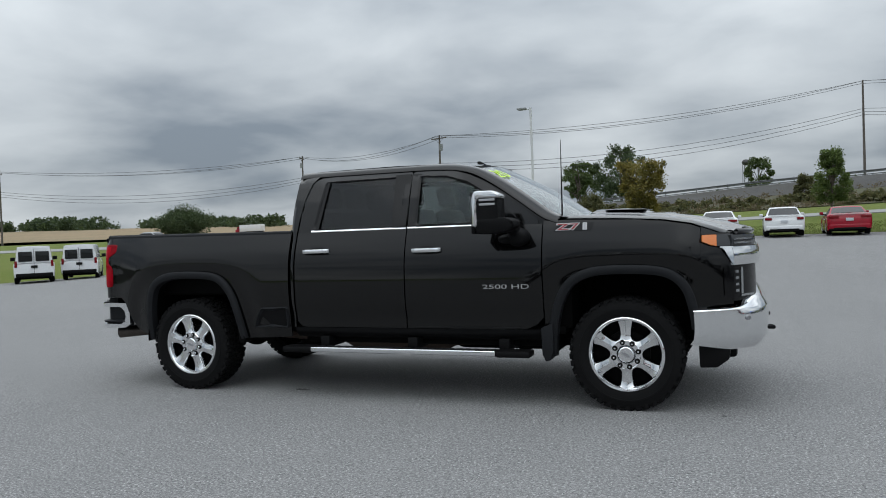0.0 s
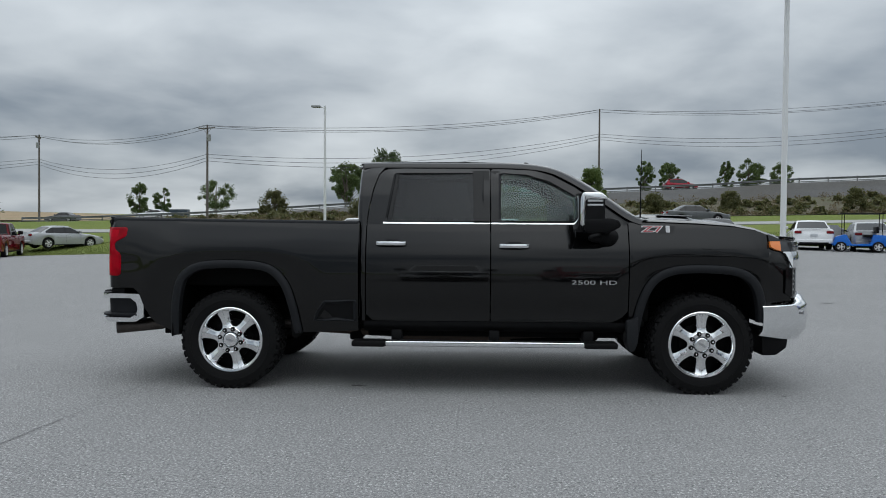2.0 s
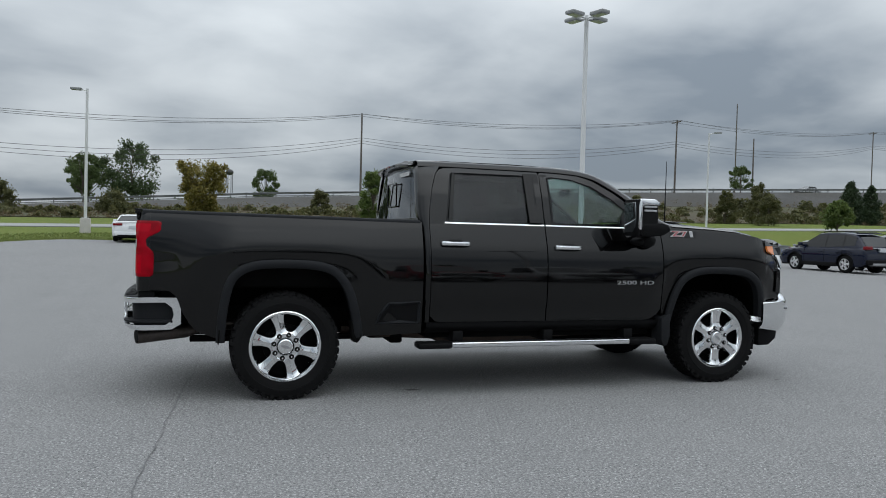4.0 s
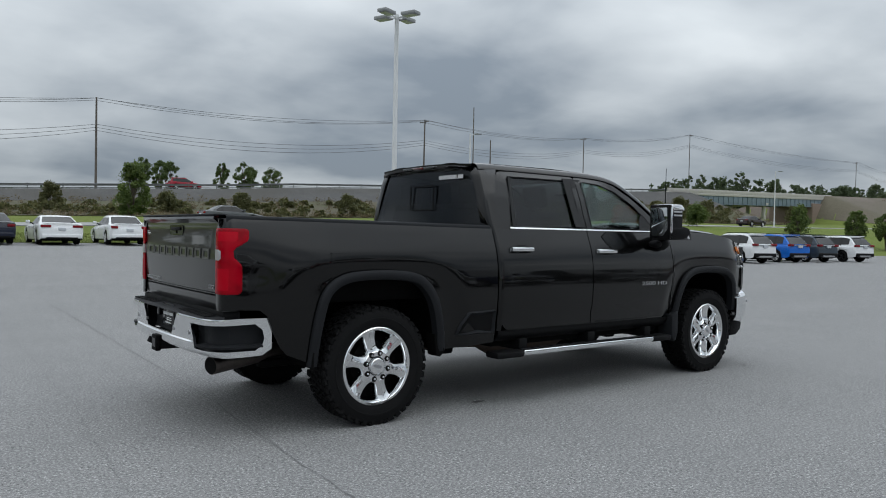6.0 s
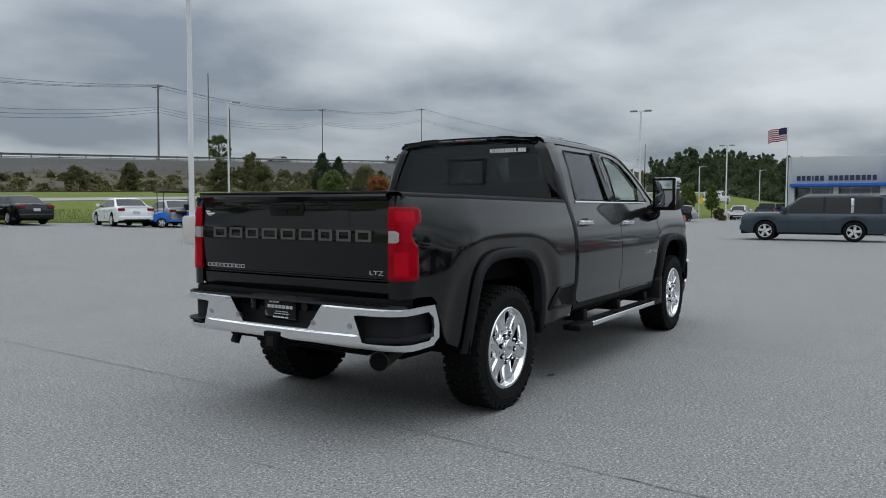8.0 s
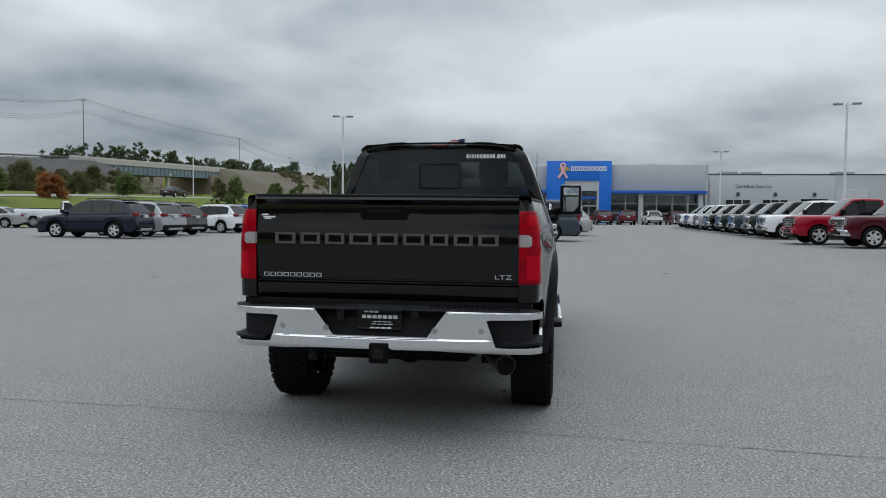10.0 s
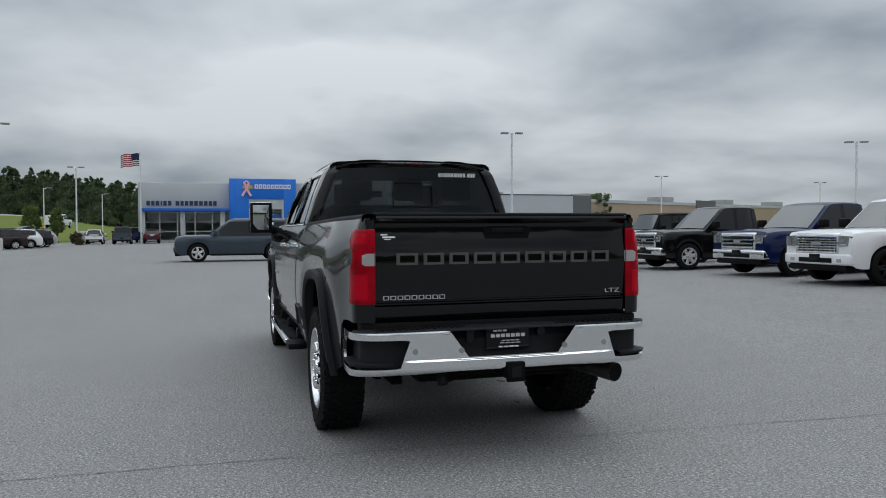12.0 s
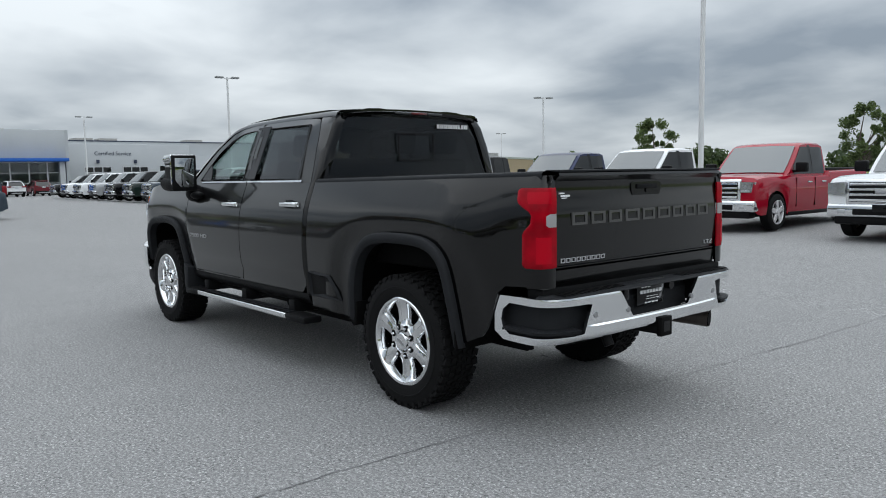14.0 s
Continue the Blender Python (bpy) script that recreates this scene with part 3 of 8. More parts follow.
def well(name, s, arch, parent):
    c = smooth_curve(arch, 20)
    rows_ = [[(x, s * y, z - 0.01) for y in (0.99, 0.8, 0.6, 0.42)] for x, z in c]
    bm = grid(rows_)
    inner = [bm.verts.new((x, s * 0.42, z - 0.01)) for x, z in c]
    bm.faces.new(inner)
    part(name, thick(bm, 0.01), DARK, parent)


def wheel_meshes():
    """Tyre, tread blocks, rim and small parts of one wheel, centred, outer side towards -y."""
    R = 0.428
    prof = [(0.270, 0.125), (0.285, 0.135), (0.33, 0.146), (0.375, 0.143), (0.405, 0.130), (R - 0.012, 0.112), (R - 0.010, 0.0), (R - 0.012, -0.112), (0.405, -0.130), (0.375, -0.143), (0.352, -0.1455), (0.350, -0.149), (0.342, -0.149), (0.340, -0.1465), (0.31, -0.143), (0.285, -0.135), (0.270, -0.120), (0.262, 0.0)]
    tyre = revolve(prof, 72, closed=True)
    tread = bmesh.new()
    rows_ = [(-0.112, 0.040, 44, 0.0, 0.030), (-0.060, 0.036, 54, 0.5, 0.018), (-0.018, 0.030, 54, 0.0, 0.020), (0.022, 0.030, 54, 0.5, 0.020), (0.063, 0.036, 54, 0.25, 0.018), (0.112, 0.040, 44, 0.5, 0.030)]
    for y, w, n, ph, ln in rows_:
        for k in range(n):
            a = 2 * math.pi * (k + ph) / n
            m = Matrix.Rotation(-a, 4, "Y") @ Matrix.Translation((R - 0.009, y, 0)) @ Matrix.Rotation(0.25 if k % 2 else -0.25, 4, "X")
            box(-0.008, 0.009, -w / 2, w / 2, -ln * 0.68, ln * 0.68, bm=tread, m=m)
    for k in range(36):
        a = 2 * math.pi * k / 36
        for s_ in (-1, 1):
            m = Matrix.Rotation(-a, 4, "Y") @ Matrix.Translation((0.402, s_ * 0.131, 0))
            box(-0.016, 0.016, -0.006, 0.006, -0.014, 0.014, bm=tread, m=m)
    barrel = revolve([(0.279, -0.128), (0.283, -0.134), (0.276, -0.139), (0.262, -0.137), (0.250, -0.120), (0.243, -0.08), (0.238, 0.02), (0.25, 0.11), (0.272, 0.122)], 64)
    spoke = bmesh.new()
    half_pocket = [(0.128, 0.016), (0.148, 0.034), (0.188, 0.053), (0.230, 0.069), (0.244, 0.062), (0.251, 0.036)]
    pocket = rounded(half_pocket + [(r, -v) for r, v in half_pocket[::-1]], 0.010, 3)
    edge_ = [(0.100 * math.cos(a), 0.100 * math.sin(a)) for a in np.linspace(-math.pi / 6, math.pi / 6, 9)]
    edge_ += [(0.268 * math.cos(a), 0.266 * math.sin(a)) for a in np.linspace(math.pi / 6, -math.pi / 6, 17)]

    def turned(loop, n=72):
        """Points of a loop at even directions from the middle of the pocket."""
        pts = np.array(resample(loop, 500))
        ang = np.arctan2(pts[:, 1], pts[:, 0] - 0.19)
        o = np.argsort(ang)
        want = np.linspace(-math.pi, math.pi, n, endpoint=False)
        return [(float(np.interp(w_, ang[o], pts[o, 0], period=2 * math.pi)), float(np.interp(w_, ang[o], pts[o, 1], period=2 * math.pi))) for w_ in want]

    def face_y(u, v):
        return interp(math.hypot(u, v), [(0.08, -0.132), (0.14, -0.118), (0.21, -0.117), (0.25, -0.125), (0.266, -0.136)])

    wide = shrink(pocket, -0.010)
    rings = [(turned(edge_), 0.0), (turned(shrink(pocket, -0.018)), 0.004), (turned(wide), 0.006), (turned(pocket), 0.022), (turned(shrink(pocket, 0.005)), 0.060)]
    grid([[(u, face_y(u, v) + d, v) for u, v in loop] for loop, d in rings], spoke, close=True)
    bmesh.ops.rotate(spoke, verts=spoke.verts, cent=(0, 0, 0), matrix=Matrix.Rotation(math.pi / 6, 3, "Y"))
    hub = revolve([(0.0, -0.142), (0.052, -0.142), (0.058, -0.137), (0.060, -0.128), (0.068, -0.116), (0.070, -0.05)], 40)
    well_ring = revolve([(0.068, -0.120), (0.075, -0.130), (0.104, -0.130), (0.110, -0.124), (0.112, -0.05)], 40)
    emblem = bmesh.new()
    cross = [(-0.034, -0.008), (-0.012, -0.008), (-0.012, -0.013), (0.016, -0.013), (0.016, -0.008), (0.036, -0.008), (0.030, 0.008), (0.012, 0.008), (0.012, 0.013), (-0.016, 0.013), (-0.016, 0.008), (-0.038, 0.008)]
    prism(cross, -0.003, "y", -0.1425, emblem)
    nut = revolve([(0.0, -0.147), (0.006, -0.146), (0.0088, -0.140), (0.0095, -0.121)], 8)
    disc = revolve([(0.06, -0.035), (0.17, -0.045), (0.172, -0.02), (0.06, -0.02)], 40, closed=True)
    bmesh.ops.create_circle(disc, cap_ends=True, segments=40, radius=0.245, matrix=Matrix.Translation((0, 0.0, 0)) @ Matrix.Rotation(radians(90), 4, "X"))
    return tyre, tread, barrel, spoke, hub, well_ring, emblem, nut, disc


def build_wheels():
    tyre, tread, barrel, spoke, hub, well_ring, emblem, nut, disc = wheel_meshes()
    w = part("wheel", tyre, RUBBER, TRUCK, "black all-terrain tyre on a six-spoke chrome rim", at=pose(2.0185, -0.862, 0.424))
    part("tread", tread, RUBBER, w, smooth=False)
    rim = part("rim", barrel, CHROME, w, "polished chrome rim")
    me = part("spoke", spoke, CHROME, w, angle=30).data
    first = w.children[-1]
    for k in range(1, 6):
        o = new("spoke", me)
        o.parent, o.matrix_basis = w, Matrix.Rotation(2 * math.pi * k / 6, 4, "Y")
    part("hub_cap", hub, CHROME, w)
    part("nut_well", well_ring, CHROME, w)
    # black discs on the ring paint the shade inside the nut holes
    hole = part("nut_hole", revolve([(0.0, -0.1315), (0.0205, -0.1315), (0.0215, -0.110)], 14), DARK, w, at=pose(0.094, 0, 0))
    for k in range(1, 8):
        o = new("nut_hole", hole.data)
        o.parent = w
        o.matrix_basis = pose(0.094 * math.cos(math.pi * k / 4), 0, 0.094 * math.sin(math.pi * k / 4))
    part("emblem", emblem, SATIN, w, smooth=False)
    nuts = part("lug_nut", nut, CHROME, w, at=pose(0.094, 0, 0))
    for k in range(1, 8):
        o = new("lug_nut", nuts.data)
        o.parent = w
        a = 2 * math.pi * k / 8
        o.matrix_basis = pose(0.094 * math.cos(a), 0, 0.094 * math.sin(a))
    part("brake_disc", disc, DARK, w)
    first.matrix_basis = Matrix.Rotation(0, 4, "Y")
    for x, s, turn in ((-2.0185, -1, 14), (2.0185, 1, 41), (-2.0185, 1, 25)):
        m = pose(x, s * 0.862, 0.424) @ (Matrix.Rotation(math.pi, 4, "Z") if s > 0 else Matrix()) @ Matrix.Rotation(radians(turn), 4, "Y")
        copy_thing(w, m)
    w.matrix_basis = pose(2.0185, -0.862, 0.424) @ Matrix.Rotation(radians(30), 4, "Y")


build_wheels()


def upper_y(z):
    return interp(z, [(1.40, 0.930), (1.46, 0.914), (1.70, 0.838), (1.88, 0.762), (1.93, 0.722), (2.0, 0.64)])


REAR_DOOR = [(-0.835, 1.43), (-0.825, 1.55), (-0.79, 1.74), (-0.745, 1.875), (-0.69, 1.922), (-0.4, 1.933), (0.224, 1.932), (0.224, 1.43)]
FRONT_DOOR = [(0.234, 1.43), (0.234, 1.932), (0.45, 1.926), (0.62, 1.908), (0.76, 1.868), (0.95, 1.765), (1.15, 1.625), (1.36, 1.465), (1.395, 1.43)]
REAR_WIN = [(-0.685, 1.455), (-0.62, 1.885), (0.165, 1.89), (0.165, 1.455)]
FRONT_WIN = [(0.300, 1.455), (0.300, 1.89), (0.55, 1.873), (0.74, 1.815), (0.93, 1.705), (1.10, 1.575), (1.225, 1.455)]


def on_side(s, loop, out=0.0):
    return [(x, s * (upper_y(z) + out), z) for x, z in loop]


def ring_between(s, outer, inner, d_out, d_in, n=96):
    """A band between two loops on the cab side; the loops are matched by direction from the middle."""
    cx, cz = np.mean([p[0] for p in inner]), np.mean([p[1] for p in inner])

    def by_angle(loop):
        pts = resample(loop, 400)
        ang = np.array([math.atan2((z - cz), (x - cx) * 0.6) for x, z in pts])
        order = np.argsort(ang)
        want = np.linspace(-math.pi, math.pi, n, endpoint=False)
        px = np.interp(want, ang[order], np.array(pts)[order, 0], period=2 * math.pi)
        pz = np.interp(want, ang[order], np.array(pts)[order, 1], period=2 * math.pi)
        return list(zip(px, pz))

    a, b = by_angle(outer), by_angle(inner)
    return grid([on_side(s, a, d_out), on_side(s, b, d_in)], close=True)


def fill_loop(s, loop, out):
    bm = bmesh.new()
    bm.faces.new([bm.verts.new(p) for p in on_side(s, loop, out)])
    return bm


def door(s, front):
    outline, win = (FRONT_DOOR, FRONT_WIN) if front else (REAR_DOOR, REAR_WIN)
    if front:
        xs_ = list(np.linspace(0.234, 1.395, 26))
        low = lambda x: interp(x, [(0.2, 0.605), (1.25, 0.605), (1.34, 0.64), (1.395, 0.70)])
    else:
        xs_ = list(np.linspace(-0.835, 0.224, 24))
        low = lambda x: interp(x, [(-0.835, 0.66), (-0.80, 0.615), (-0.76, 0.605), (0.3, 0.605)])
    d = side_panel("door", s, xs_, low, lambda x: 1.432, TRUCK)
    part("window_frame", thick(ring_between(s, outline, win, 0.0, 0.0), 0.012), PAINT, d, angle=50)
    part("window_seal", thick(ring_between(s, win, shrink(win, 0.018), 0.004, -0.006), 0.006), GLOSSBLACK, d, angle=50)
    if not front:
        bar = [(-0.665, 1.46), (-0.60, 1.88), (-0.575, 1.88), (-0.63, 1.46)]
        part("window_divider", thick(fill_loop(s, bar, 0.003), 0.008), GLOSSBLACK, d)
    else:
        sail = [(0.985, 1.458), (0.99, 1.50), (1.02, 1.57), (1.06, 1.612), (1.10, 1.582), (1.232, 1.454)]
        part("mirror_sail", thick(fill_loop(s, sail, 0.004), 0.008), GLOSSBLACK, d)
    part("window_glass", thick(fill_loop(s, win, -0.012), 0.004), GLASS_CLEAR if front else GLASS_TINT, d, "clear front door glass" if front else "dark privacy glass")
    # pillar cover
    px = (0.238, 0.312) if front else (0.085, 0.220)
    cover = [(px[0], 1.462), (px[0] - 0.012 if front else px[0] - 0.012, 1.905), (px[1] - 0.004, 1.905), (px[1], 1.462)]
    part("pillar_cover", thick(fill_loop(s, cover, 0.006), 0.006), GLOSSBLACK, d)
    # chrome belt strip
    x0, x1 = (0.236, 1.17) if front else (-0.70, 0.222)
    rows_ = []
    for x in np.linspace(x0, x1, 24):
        up = 0.0
        rows_.append([(x, s * (upper_y(1.436) + 0.006), 1.434 + up), (x, s * (upper_y(1.44) + 0.010), 1.439 + up), (x, s * (upper_y(1.452) + 0.008), 1.447 + up), (x, s * (upper_y(1.456) - 0.004), 1.456 + up)])
    part("belt_strip", grid(rows_), CHROME, d, "thin chrome strip")
    # handle, over a raised black plate that stands in for its shaded recess
    hx = 0.30 if front else -0.75
    hz = 1.252 if front else 1.268
    y = side_y(hx + 0.13, hz)
    part("handle_recess", box(hx + 0.08, hx + 0.19, s * (y + 0.001), s * (y + 0.004), hz - 0.035, hz + 0.035, 0.001), GLOSSBLACK, d)
    bm = bmesh.new()
    pts = [(hx, y + 0.006), (hx + 0.02, y + 0.034), (hx + 0.13, y + 0.042), (hx + 0.235, y + 0.034), (hx + 0.258, y + 0.006)]
    rows_ = []
    for x, yy in smooth_curve(pts, 16):
        rows_.append([(x, s * (yy + 0.009 * math.sin(a)), hz + 0.0175 * math.cos(a)) for a in (2 * math.pi * k / 10 for k in range(10))])
    part("handle", grid(rows_, bm, close=True), CHROME, d, "chrome door handle")
    # rub strip along the bottom
    if front:
        part("lower_strip", box(0.30, 1.22, s * side_y(0.8, 0.62), s * (side_y(0.8, 0.62) + 0.006), 0.612, 0.622, 0.002), GLOSSBLACK, d)
    return d


for s in (-1, 1):
    # cab side
    door(s, True)
    fd = [o for o in TRUCK.children if o.name.startswith("door")][-1]
    y = side_y(1.1, 0.945)
    words = text_mesh("2500 HD", 0.081)
    moved(words, Matrix.Translation((1.105, s * (y + 0.002), 0.945)) @ (pose(0, 0, 0, 90, 0, 0) if s < 0 else pose(0, 0, 0, 90, 0, 180)) @ Matrix.Diagonal((1.28, 0.60, 1.4, 1)))
    pieces("badge_letter", words, BADGE_SILVER, fd)
    door(s, False)
    # rocker below the doors
    rows_ = [[(x, s * (side_y(x, 0.58) - 0.004 - q), z) for q, z in ((0.0, 0.600), (0.0, 0.575), (0.012, 0.55), (0.06, 0.51), (0.12, 0.50))] for x in np.linspace(-0.86, 1.41, 30)]
    part("rocker_panel", thick(grid(rows_), 0.01), PLASTIC, TRUCK, angle=50)
    # cab corner behind the rear door
    rows_ = []
    for k in range(33):
        z = 0.605 + (1.955 - 0.605) * k / 32
        edge = interp(z, [(0.6, -0.842), (1.43, -0.842), (1.55, -0.832), (1.74, -0.797), (1.875, -0.752), (1.93, -0.70), (1.955, -0.69)])
        back = interp(z, [(0.6, -0.885), (1.40, -0.890), (1.46, -0.912), (1.6, -0.918), (1.93, -0.906), (1.955, -0.885)])
        yy = upper_y(z) if z > 1.44 else side_y(-0.86, z)
        rows_.append([(edge, s * yy, z), ((edge + back) / 2, s * (yy - 0.004), z), (back + 0.012, s * (yy - 0.012), z), (back, s * (yy - 0.035), z), (back, s * (yy - 0.10), z)])
    bm = grid(rows_)
    part("cab_corner", thick(bm, 0.01 * s), PAINT, TRUCK, angle=50)
    # roof rail and windscreen pillar
    line = [(-0.90, 1.948), (-0.70, 1.955), (0.2, 1.953), (0.5, 1.945), (0.66, 1.928), (0.80, 1.887), (0.99, 1.782), (1.20, 1.64), (1.40, 1.50), (1.52, 1.455)]
    rows_ = []
    for x, z in smooth_curve(line, 46):
        low_y = upper_y(z - 0.02)
        lean = ease(0.55, 0.9, x)
        rows_.append([(x, s * (low_y + 0.002), z - 0.022), (x, s * (low_y - 0.010), z + 0.004), (x + 0.02 * lean, s * (low_y - 0.035), z + 0.020), (x + 0.06 * lean, s * (low_y - 0.07), z + 0.028 - 0.01 * lean), (x + 0.07 * lean, s * (low_y - 0.085), z + 0.015 - 0.01 * lean)])
    part("roof_rail", thick(grid(rows_), 0.008 * s), PAINT, TRUCK, angle=50)
    rows_ = []
    for i, (x, z) in enumerate(smooth_curve(line, 46)):
        d = 0.05 + 0.05 * ease(0.6, 0.9, x)
        rows_.append([(x, s * (upper_y(z) - 0.022), z + 0.004), (x - d * 0.5 * ease(0.55, 0.9, x), s * (upper_y(z - d) - 0.016), z - d)])
    part("door_seal", thick(grid(rows_), 0.006), GLOSSBLACK, TRUCK, angle=50)
    # bed side, wing and wheel arches
    b = side_panel("bed_side", s, dense(-3.045, -0.905, 0.05, FINE_R), with_arch(FINE_R, lambda x: interp(x, [(-3.1, 0.87), (-2.86, 0.86), (-2.80, 0.70), (-2.72, 0.56), (-2.5, 0.47), (-1.41, 0.49), (-0.9, 0.515)])), bed_top, TRUCK, 22)
    rows_ = [[(x, s * (side_y(x, bed_top(x)) + dy), bed_top(x) + dz) for dy, dz in ((0.004, -0.03), (0.006, -0.004), (0.0, 0.008), (-0.02, 0.014), (-0.075, 0.014), (-0.085, -0.03))] for x in np.linspace(-3.10, -0.915, 30)]
    part("bed_rail", grid(rows_), TRIM, b, "black bed rail cap", angle=50)
    part("bed_inner", box(-3.02, -0.95, s * 0.80, s * 0.83, 0.9, 1.43), DARK, b)
    # side pocket ahead of the rear wheel: a raised rim, the shaded recess a flat dark panel
    pocket = [(-1.30, 0.595), (-1.275, 0.67), (-1.205, 0.775), (-0.915, 0.785), (-0.915, 0.595)]
    pm = bmesh.new()
    pts_o = [(x, s * (side_y(x, z) + 0.002), z) for x, z in resample(pocket, 40)]
    inn = [(x, s * (side_y(x, z) + 0.003), z) for x, z in shrink(resample(pocket, 40), 0.032)]
    mid_ = [(x, s * (side_y(x, z) + 0.022), z) for x, z in shrink(resample(pocket, 40), 0.012)]
    grid([pts_o, mid_, inn], pm, close=True)
    floor_ = bmesh.new()
    floor_.faces.new([floor_.verts.new(p) for p in inn])
    st = part("side_step", pm, TRIM, b, "dark recessed foot pocket", angle=30)
    part("pocket_floor", floor_, PLASTIC, st, smooth=False)
    flare("wheel_arch", s, ARCH_R, b)
    well("wheel_liner", s, ARCH_R, b)
    # mud guard
    part("mud_flap", prism([(-1.50, 0.62), (-1.42, 0.60), (-1.415, 0.47), (-1.44, 0.44), (-1.48, 0.45)], s * 0.12, "y", s * 0.86, bevel=0.008), DARK, b)
    wing = side_panel("fender", s, sorted(set(dense(1.405, 2.785, 0.05, FINE_F)) | {2.570, 2.572, 2.63, 2.66, 2.70}), with_arch(FINE_F, lambda x: interp(x, [(1.40, 0.60), (1.43, 0.60), (2.54, 0.62), (2.6, 0.78), (2.79, 0.80)])), wing_top, TRUCK, 22)
    flare("wheel_arch", s, ARCH_F, wing)
    well("wheel_liner", s, ARCH_F, wing)
    part("mud_flap", prism([(1.38, 0.62), (1.475, 0.66), (1.475, 0.45), (1.45, 0.37), (1.41, 0.36), (1.385, 0.42)], s * 0.17, "y", s * 0.86, bevel=0.008), TRIM, wing)
    # wing badge: red and chrome plate
    y = side_y(1.65, 1.40)
    pl = [(1.495, 1.370), (1.52, 1.428), (1.800, 1.428), (1.775, 1.370)]
    bd = part("badge", hugging(prism(pl, s * 0.006, "y", s * (y - 0.002)), s, y), GLOSSBLACK, wing, "red and chrome off-road badge", smooth=False)
    for letter, a0, mat_ in (("Z", 1.562, RED_MARK), ("7", 1.648, RED_MARK), ("1", 1.732, SATIN)):
        if s > 0:
            a0 = 3.30 - a0
        for size, bold, lift, m_ in ((0.078, 0.0050, 0.0055, BADGE_SILVER), (0.074, 0.0005, 0.0085, mat_)):
            lt = text_mesh(letter, size, bold=bold)
            moved(lt, Matrix.Translation((a0, s * (y + lift), 1.399)) @ (pose(0, 0, 0, 90, 0, 0) if s < 0 else pose(0, 0, 0, 90, 0, 180)) @ Matrix.Diagonal((1.9, 0.90, 1.0, 1)))
            part("badge_stroke", hugging(lt, s, y), m_, bd, smooth=False)
    # running board
    rb = part("running_board", box(-0.92, 1.28, s * 0.935, s * 1.075, 0.372, 0.412, 0.012), PLASTIC, TRUCK, "black running board with a chrome edge strip", at=pose(0, 0, 0.024))
    part("edge_strip", box(-0.66, 1.02, s * 1.046, s * 1.090, 0.376, 0.4195, 0.010, 3), CHROME, rb, "polished edge strip")
    for x0, x1 in ((-0.95, -0.66), (1.02, 1.30)):
        part("end_cap", box(x0, x1, s * 0.93, s * 1.087, 0.366, 0.418, 0.016), PLASTIC, rb)
    for k in range(22):
        x0 = -0.62 + k * 0.075
        part("tread_ridge", box(x0, x0 + 0.045, s * 0.96, s * 1.05, 0.411, 0.416, 0.0015, 1), TRIM, rb, smooth=False)
    for x0 in (-0.62, 0.22, 1.02):
        part("bracket", box(x0, x0 + 0.09, s * 0.70, s * 0.98, 0.40, 0.50, 0.01), PLASTIC, rb)
    # towing mirror: a rounded foot on the door, a thick arm, and a tall head with a bright cap
    foot = bmesh.new()
    bmesh.ops.create_uvsphere(foot, u_segments=20, v_segments=12, radius=1, matrix=pose(1.215, s * 0.985, 1.335) @ Matrix.Diagonal((0.095, 0.085, 0.075, 1)))
    bmesh.ops.create_uvsphere(foot, u_segments=16, v_segments=10, radius=1, matrix=pose(1.125, s * 1.0, 1.322) @ Matrix.Diagonal((0.075, 0.06, 0.038, 1)))
    sail = part("mirror_foot", foot, PLASTIC, TRUCK, "large towing mirror with a chrome cap on a black arm")
    part("mirror_arm", tube([(1.20, s * 0.97, 1.36), (1.18, s * 1.06, 1.41), (1.14, s * 1.14, 1.43)], [0.06, 0.05, 0.045], 12), PLASTIC, sail)
    part("mirror_housing", prism(rounded([(0.965, 1.40), (0.965, 1.66), (0.99, 1.684), (1.11, 1.684), (1.142, 1.655), (1.146, 1.40)], 0.025), s * 0.205, "y", s * 1.085, bevel=0.012), PLASTIC, sail)
    part("mirror_lower", prism(rounded([(0.962, 1.372), (0.958, 1.485), (1.19, 1.492), (1.262, 1.470), (1.272, 1.42), (1.20, 1.378), (1.05, 1.366)], 0.03), s * 0.200, "y", s * 1.095, bevel=0.018), PLASTIC, sail)
    cap = [(0.938, 1.425), (0.938, 1.655), (0.962, 1.697), (1.11, 1.697), (1.152, 1.665), (1.155, 1.640), (1.00, 1.645), (0.982, 1.625), (0.980, 1.425)]
    part("mirror_cap", prism(rounded(cap, 0.02), s * 0.224, "y", s * 1.078, bevel=0.010), CHROME, sail, "chrome mirror cap")
    for k in range(2):
        part("marker_light", box(1.000, 1.125, s * 1.286, s * 1.296, 1.586 + 0.034 * k, 1.603 + 0.034 * k, 0.002), CLEAR_LENS, sail)
    part("mirror_lens", box(-0.006, 0.012, -0.085, 0.085, -0.132, 0.132, 0.004), MIRROR, sail, "mirror glass", at=pose(0.926, s * 1.19, 1.5325, 0, -4.0, s * -5))
    part("mirror_rim", box(0.932, 0.962, s * 1.074, s * 1.300, 1.372, 1.692, 0.01), PLASTIC, sail)

